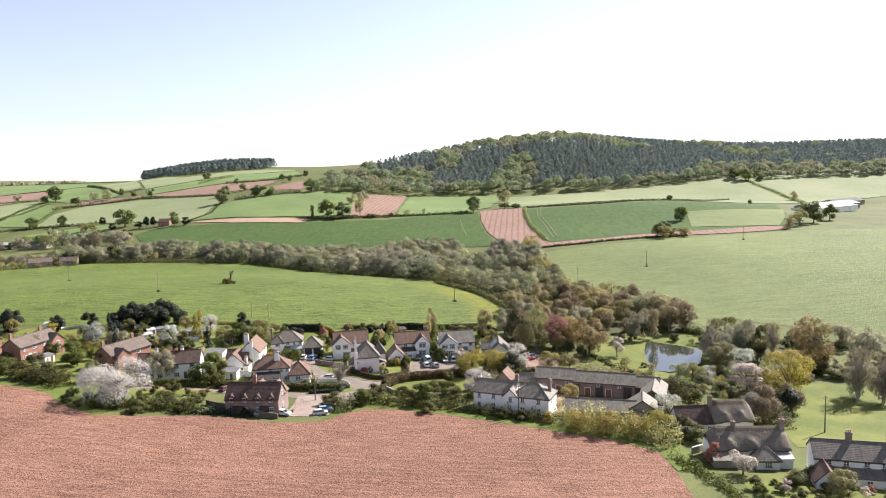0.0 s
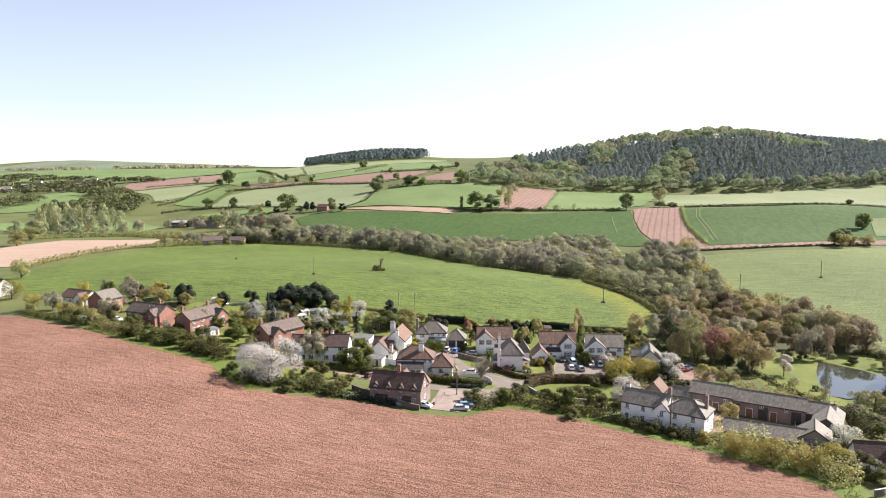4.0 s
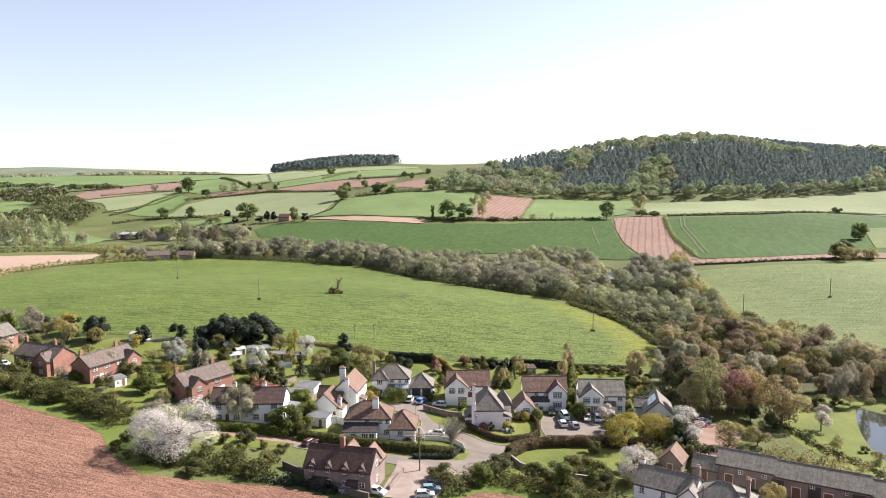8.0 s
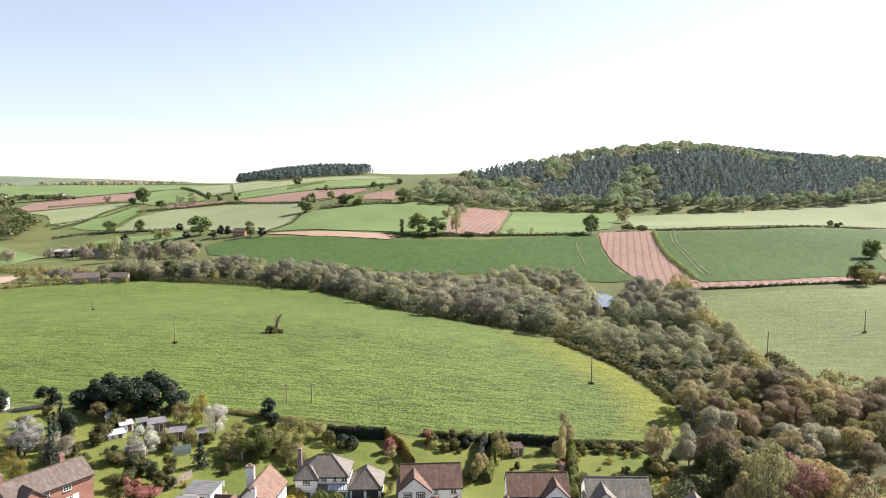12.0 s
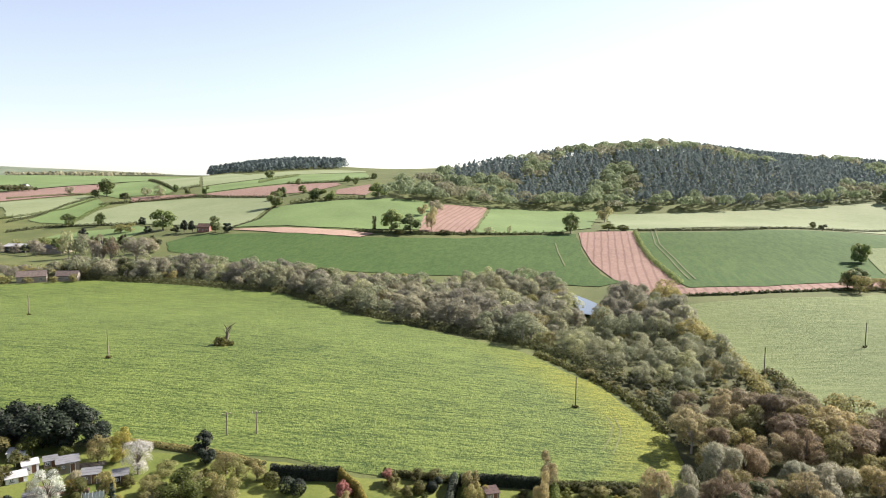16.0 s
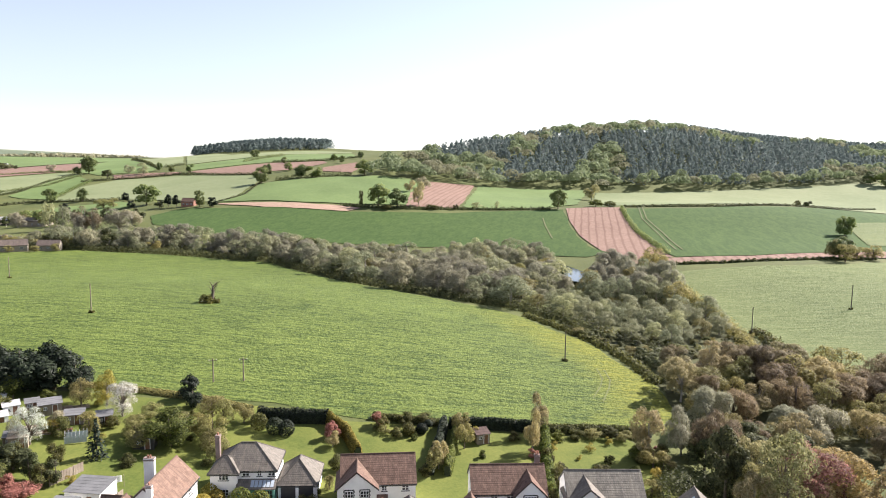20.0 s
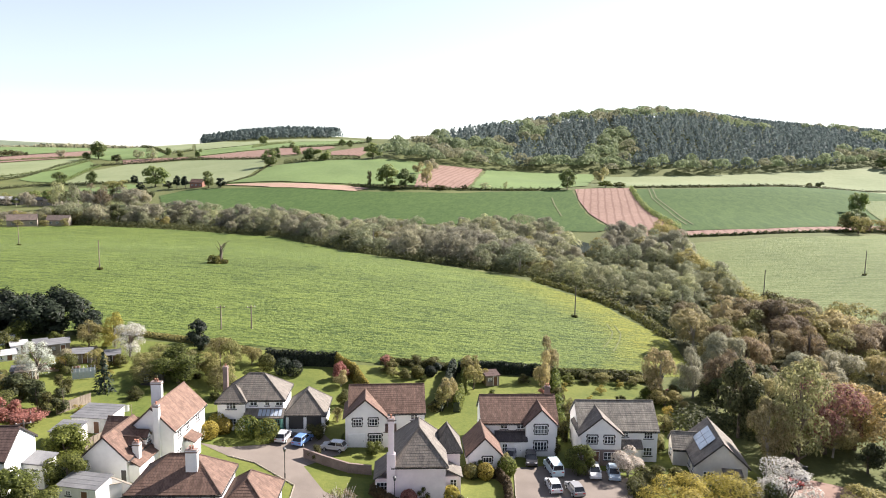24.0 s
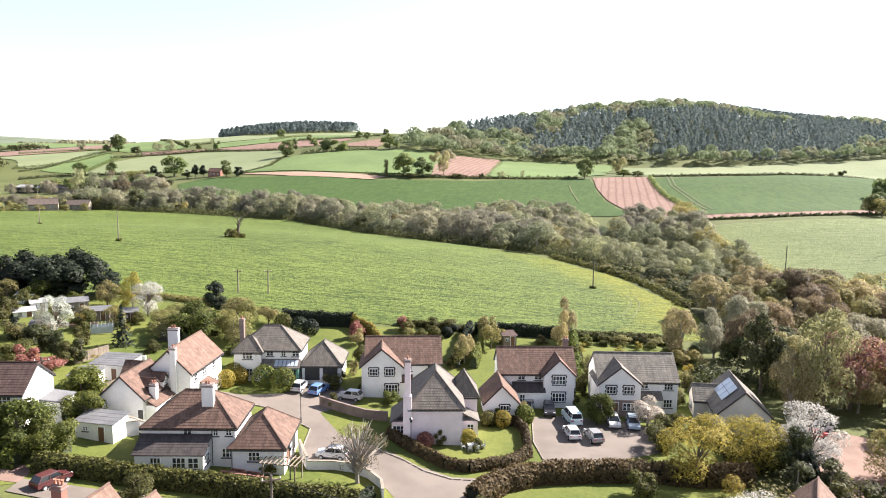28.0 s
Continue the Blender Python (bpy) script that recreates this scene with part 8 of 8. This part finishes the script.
def wire(a, b, sag=0.9):
    bm = bmesh.new()
    a, b = Vector(a), Vector(b)
    pts = [a.lerp(b, k / 10) - Vector((0, 0, sag * 4 * (k / 10) * (1 - k / 10))) for k in range(11)]
    tube(bm, pts, [0.02] * 11, 4)
    tagged(part("overhead_wire", bm, M_metal), "thin dark overhead wire between poles", "wire")


for p, q, hp, hq in (((-15.4, 61.4), (36, 40.2), 7.0, 8.1), ((-50, 86.2), (-63.5, 72.2), 8.1, 7.1)):
    wire((*p, float(height(*p)) + hp), (*q, float(height(*q)) + hq))

# ---- dead tree in the crop
root = new("dead_tree")
root.matrix_basis = pose(-64.8, 222.7, float(height(-64.8, 222.7)))
tagged(root, "dead leafless tree stump with jagged limbs", "tree")
bm = bmesh.new()
tube(bm, [(0, 0, -0.3), (0.1, 0, 1.5), (0.5, 0, 3.6), (0.3, 0, 5.6)], [0.75, 0.55, 0.42, 0.16], 9)
part("trunk", bm, M_bark, root, smooth=True)
rd = random.Random(3)
for i in range(9):
    bm = bmesh.new()
    a = rd.uniform(0, 6.28)
    z = rd.uniform(3.0, 5.2)
    d = Vector((math.cos(a), math.sin(a) * 0.6, rd.uniform(0.5, 1.3)))
    ln = rd.uniform(1.4, 3.2)
    k = Vector((0.4, 0, z)) + d * ln * 0.5 + Vector((0, 0, 0.2))
    tube(bm, [(0.4, 0, z), k, Vector((0.4, 0, z)) + d * ln + Vector((rd.uniform(-0.5, 0.5), 0, 0))], [0.16, 0.10, 0.02], 5)
    part("limb", bm, M_bark, root, smooth=True)
foliage("bramble", [(-68, 222.5), (-66, 222.3), (-62.5, 222.6)], 150, 0.4, LEAF["shrub"], "dark brambles round the dead tree", "bramble", 2.6, 1.5, 7, ragged=0.6)


# ---- sheds, greenhouses, caravans
def shed(x, y, turn, w, d, h, label, wall=None, roof=None, name="shed"):
    root = new(name)
    root.matrix_basis = pose(x, y, float(height(x, y)) + 0.06, 0, 0, turn)
    tagged(root, label, "shed", "garden sheds")
    bm = bmesh.new()
    box(bm, -w / 2, w / 2, -d / 2, d / 2, -0.4, h)
    part("cladding", bm, wall or M_timber, root)
    bm = bmesh.new()
    uvl = bm.loops.layers.uv.new("UVMap")
    sheet_slope(bm, uvl, (-w / 2 - 0.2, -d / 2 - 0.2, h - 0.02), (w / 2 + 0.2, -d / 2 - 0.2, h - 0.02), (w / 2 + 0.2, d / 2 + 0.2, h + 0.45), (-w / 2 - 0.2, d / 2 + 0.2, h + 0.45), 0.8, 0.06)
    part("roof", bm, roof or M_felt, root)
    panel(root, "door", w * 0.2, -d / 2, 0.02, 0.8, min(1.8, h - 0.15), "F", M_brown_door)
    window(root, -w * 0.22, -d / 2, h * 0.62, "F", 0.7, 0.6)
    return root


for x, y, turn, w, d, h, lab, wl, rf in (
    (-77.8, 134.4, 35, 2.8, 2.2, 1.8, "pale shed with light metal roof", M_render, M_tin),
    (-78.4, 130.6, 35, 3.6, 2.4, 1.1, "low white store with pale lid", M_white, M_tin),
    (-83.0, 139.2, 15, 3.2, 2.2, 1.7, "white shed under dark evergreens", M_white, M_tin),
    (-75.2, 137.0, 30, 2.4, 1.8, 1.5, "grey shed under dark evergreens", M_timber, M_felt),
    (-71.2, 135.8, 30, 4.0, 3.0, 2.1, "old timber shed with flat roof", M_timber, M_felt),
    (-59.2, 132.0, 20, 2.8, 2.4, 2.0, "dark timber shed beside blossom", M_darktrim, M_felt),
    (-64.8, 132.0, 15, 3.4, 2.4, 1.9, "low timber shed among allotments", M_timber, M_felt),
    (-69.2, 121.2, 20, 3.0, 2.2, 2.0, "open timber store beside the beds", M_timber, M_timber),
    (-48.6, 124.0, 5, 3.6, 2.4, 2.0, "dark green shed under trees", M_darktrim, M_felt),
    (-49.6, 105.0, -8, 5.6, 4.6, 2.4, "white outbuilding with flat grey roof", M_render, M_felt),
    (-51.2, 99.2, -8, 3.6, 3.2, 2.2, "small white outbuilding with grey roof", M_render, M_felt),
    (-70.4, 121.6, 20, 2.8, 2.2, 1.9, "small garden shed with grey roof", M_timber, M_felt),
    (-114.8, 143.8, 3, 6.0, 2.6, 2.1, "white static caravan by the crop edge", M_white, M_tin),
    (-41.6, 83.6, -12, 5.2, 3.0, 2.3, "white lean-to store with pale roof", M_render, M_felt),
    (12.6, 132.4, 15, 2.6, 2.4, 2.0, "timber summer house at the garden end", M_timber, M_tile_dark),
    (76.0, 9.6, -11, 3.0, 2.6, 2.0, "small slate garden shed", M_timber, M_slate),
    (-99, 99, 60, 3.4, 2.8, 2.1, "pale garage store beside the brick house", M_render, M_felt),
):
    shed(x, y, turn, w, d, h, lab, wl, rf, "caravan" if "caravan" in lab else "shed")

root = new("greenhouse")
root.matrix_basis = pose(-61.0, 124.6, float(height(-61.0, 124.6)) + 0.05, 0, 0, 20)
tagged(root, "aluminium greenhouse with glass panes", "greenhouse")
for i in range(7):
    bm = bmesh.new()
    u = -1.8 + i * 0.6
    tube(bm, [(u, -1.2, 0), (u, -1.2, 1.4), (u, 0, 2.1), (u, 1.2, 1.4), (u, 1.2, 0)], [0.04] * 5, 4)
    part("hoop", bm, M_tin, root)
for s in (-1, 1):
    bm = bmesh.new()
    box(bm, -1.75, 1.75, s * 1.14 - 0.01, s * 1.14 + 0.01, 0.1, 1.35)
    part("pane", bm, M_panel, root)

# garden beds, logs and oddments
for x, y, turn, w, d, lab in ((-68.6, 126.6, 20, 5, 1.6, "raised timber vegetable bed of red soil"), (-65.4, 127.8, 20, 4, 1.4, "raised timber vegetable bed of red soil"), (-71.8, 128.2, 20, 4, 1.4, "raised timber vegetable bed of red soil")):
    root = new("vegetable_bed")
    root.matrix_basis = pose(x, y, float(height(x, y)) + 0.06, 0, 0, turn)
    tagged(root, lab, "garden bed", "vegetable beds")
    bm = bmesh.new()
    box(bm, -w / 2 + 0.06, w / 2 - 0.06, -d / 2 + 0.06, d / 2 - 0.06, -0.3, 0.25)
    part("soil", bm, M_plough, root)
    for s in (-1, 1):
        bm = bmesh.new()
        box(bm, -w / 2, w / 2, s * d / 2 - 0.03, s * d / 2 + 0.03, -0.3, 0.32)
        part("board", bm, M_timber, root)
for x, y, turn, n in ((-69.8, 137.4, 20, 7), (-66.8, 138.4, 30, 6)):
    root = new("plank_stack")
    root.matrix_basis = pose(x, y, float(height(x, y)) + 0.06, 0, 0, turn)
    tagged(root, "stack of pale weathered planks", "planks")
    for i in range(n):
        bm = bmesh.new()
        box(bm, -1.8, 1.8, -0.9 + i * 0.28, -0.66 + i * 0.28, 0.1 + 0.12 * (i % 3), 0.2 + 0.12 * (i % 3), 0.01)
        part("plank", bm, M_timber, root)
# pergola beside the hipped house
root = new("pergola")
root.matrix_basis = pose(-17.8, 76.2, float(height(-17.8, 76.2)), 0, 0, -12)
tagged(root, "pale timber pergola on the terrace", "pergola")
for a in (-1.9, 1.9):
    for b in (-1.0, 1.0):
        bm = bmesh.new()
        box(bm, a - 0.06, a + 0.06, b - 0.06, b + 0.06, -0.3, 2.1)
        part("post", bm, M_timber, root)
for b in (-1.0, 1.0):
    bm = bmesh.new()
    box(bm, -2.3, 2.3, b - 0.05, b + 0.05, 2.103, 2.25)
    part("beam", bm, M_timber, root)
for i in range(9):
    bm = bmesh.new()
    u = -2.1 + i * 0.52
    box(bm, u - 0.04, u + 0.04, -1.4, 1.4, 2.253, 2.36)
    part("rafter", bm, M_timber, root)
# washing on a line
root = new("washing_line")
root.matrix_basis = pose(-48.4, 109.4, float(height(-48.4, 109.4)), 0, 0, 15)
tagged(root, "washing line hung with white sheets", "washing line")
for u in (-1.8, 1.8):
    bm = bmesh.new()
    tube(bm, [(u, 0, -0.2), (u, 0, 1.9)], [0.05, 0.04], 6)
    part("post", bm, M_timber, root)
for i in range(3):
    bm = bmesh.new()
    for k in range(6):
        for j in range(2):
            bm.verts.new((-1.6 + i * 1.1 + k * 0.19, 0.06 * math.sin(k * 1.7 + i), 1.85 - j * 1.1))
    bm.verts.ensure_lookup_table()
    for k in range(5):
        bm.faces.new((bm.verts[2 * k], bm.verts[2 * k + 1], bm.verts[2 * k + 3], bm.verts[2 * k + 2]))
    bmesh.ops.solidify(bm, geom=bm.faces[:], thickness=0.02)
    part("sheet", bm, M_white, root)

rng = np.random.default_rng(77)
# clods on the worked soil
gx, gy = np.meshgrid(np.arange(-150, 62, 1.0), np.arange(-20, 92, 0.8))
px, py = (gx + rng.uniform(-0.6, 0.6, gx.shape)).ravel(), (gy + rng.uniform(-0.35, 0.35, gx.shape)).ravel()
keep = np.array([inside(x, y, PLOUGH) for x, y in zip(px, py)])
px, py = px[keep], py[keep]
k = len(px)
r = rng.uniform(0.05, 0.16, (k, 1, 1)) * rng.uniform(0.4, 1, (k, 1, 1))
base = np.array([[1, 0, 0], [-0.5, 0.86, 0], [-0.5, -0.86, 0], [0.1, 0.05, 0.9]])[None] * r * rng.uniform(0.6, 1.5, (k, 4, 3))
v = base + np.stack([px, py, height(px, py) + 0.09], 1)[:, None]
t3 = v[:, [[0, 1, 3], [1, 2, 3], [2, 0, 3]]].reshape(-1, 3)
ob = new("soil_clods", tri_mesh("soil_clods", t3, M_plough))
tagged(ob, "clods of red soil across the field", "soil", kind="stuff")

# wheel tracks of the sprayer in the wheat and the crop
M_track = two_tone("worn_wheel_track", (0.089, 0.104, 0.042), (0.141, 0.151, 0.068), 0.8, 0.1, bmp=0.2, dist=0.1)


def track(pts, wide, lift, label):
    left, right = [], []
    for i, p in enumerate(pts):
        a, b = pts[max(0, i - 1)], pts[min(len(pts) - 1, i + 1)]
        ln = math.dist(a, b)
        nx, ny = -(b[1] - a[1]) / ln * wide / 2, (b[0] - a[0]) / ln * wide / 2
        left.append((p[0] + nx, p[1] + ny))
        right.append((p[0] - nx, p[1] - ny))
    patch("wheel_track", left + right[::-1], M_track, lift, 8, label, "track")



for pts, wide, lift in (
    ([(181.3, 575), (163, 503), (155.8, 447), (142.8, 377)], 0.9, 0.55), ([(178.5, 576), (160.2, 504), (152.7, 448), (140, 379)], 0.9, 0.55),
    ([(91.5, 521), (88.2, 489), (85.3, 448)], 0.9, 0.6), ([(40.5, 157), (44.6, 166), (46.5, 172), (47, 180)], 0.3, 0.2), ([(42.5, 155.5), (46.4, 165), (48.3, 171), (48.8, 179)], 0.3, 0.2),
):
    track(pts, wide, lift, "worn wheel tracks through the crop")

# red planters on the terrace
for x, y in ((-23.0, 76.3), (-21.2, 75.9)):
    root = new("planter")
    root.matrix_basis = pose(x, y, float(height(x, y)), 0, 0, -14)
    tagged(root, "red-brown timber planter on the terrace", "planter", "terrace planters")
    for i, (x0, x1, y0, y1) in enumerate(((-0.8, 0.8, -0.4, -0.34), (-0.8, 0.8, 0.34, 0.4), (-0.8, -0.74, -0.337, 0.337), (0.74, 0.8, -0.337, 0.337))):
        bm = bmesh.new()
        box(bm, x0, x1, y0, y1, -0.1, 0.6)
        part("side", bm, M_clay, root)
    bm = bmesh.new()
    box(bm, -0.737, 0.737, -0.337, 0.337, -0.1, 0.5)
    part("soil", bm, M_plough, root)
# garden table and chairs on the lawn
def garden_table(x, y, turn):
    root = new("garden_table")
    root.matrix_basis = pose(x, y, float(height(x, y)) + 0.06, 0, 0, turn)
    tagged(root, "white garden table on the lawn", "table")
    bm = bmesh.new()
    box(bm, -0.8, 0.8, -0.45, 0.45, 0.70, 0.75, 0.01)
    part("tabletop", bm, M_white, root)
    for a in (-0.7, 0.7):
        for b in (-0.36, 0.36):
            bm = bmesh.new()
            box(bm, a - 0.03, a + 0.03, b - 0.03, b + 0.03, 0, 0.697)
            part("leg", bm, M_white, root)


def garden_chair(x, y, turn):
    root = new("garden_chair")
    root.matrix_basis = pose(x, y, float(height(x, y)) + 0.06, 0, 0, turn)
    tagged(root, "white garden chair beside the table", "chair", "garden chairs")
    bm = bmesh.new()
    box(bm, -0.25, 0.25, -0.25, 0.25, 0.42, 0.46, 0.01)
    part("seat", bm, M_white, root)
    bm = bmesh.new()
    box(bm, -0.25, 0.25, 0.22, 0.25, 0.463, 0.9, 0.01)
    part("backrest", bm, M_white, root)
    for a in (-0.22, 0.22):
        for b in (-0.22, 0.22):
            bm = bmesh.new()
            box(bm, a - 0.02, a + 0.02, b - 0.02, b + 0.02, 0, 0.417)
            part("leg", bm, M_white, root)


garden_table(4.2, 87.4, 15)
for dx, dy, tn in ((-0.45, -0.9, 195), (0.45, -0.8, 195), (-0.5, 0.8, 15), (0.4, 0.9, 15), (-1.3, -0.2, 105), (1.3, 0.2, -75)):
    garden_chair(4.2 + dx, 87.4 + dy, tn)
# kerb stones along the lane
root = new("kerb")
tagged(root, "pale kerb stones edging the lane", "kerb", kind="structure")
stone = bmesh.new()
box(stone, -0.45, 0.45, -0.07, 0.07, -0.1, 0.22, 0.01)
km = bpy.data.meshes.new("kerb_stone")
stone.to_mesh(km)
stone.free()
km.materials.append(M_stone)
for pts in ([(-8.1, 85.8), (-4.3, 82.8), (-1.9, 80.2), (1.4, 78.4), (6, 78.4)], [(-17.2, 84), (-17.4, 90.8), (-24, 96.7), (-28.3, 98.4)], [(12.9, 84.8), (12.3, 90), (13.1, 98.4)]):
    for a, b in zip(pts, pts[1:]):
        n = int(math.dist(a, b) / 0.92)
        for i in range(n):
            u = (i + 0.5) / n
            x, y = a[0] + (b[0] - a[0]) * u, a[1] + (b[1] - a[1]) * u
            o = new("kerb_stone", km)
            o.parent = root
            o.matrix_basis = pose(x, y, float(height(x, y)), 0, 0, math.degrees(math.atan2(b[1] - a[1], b[0] - a[0])))
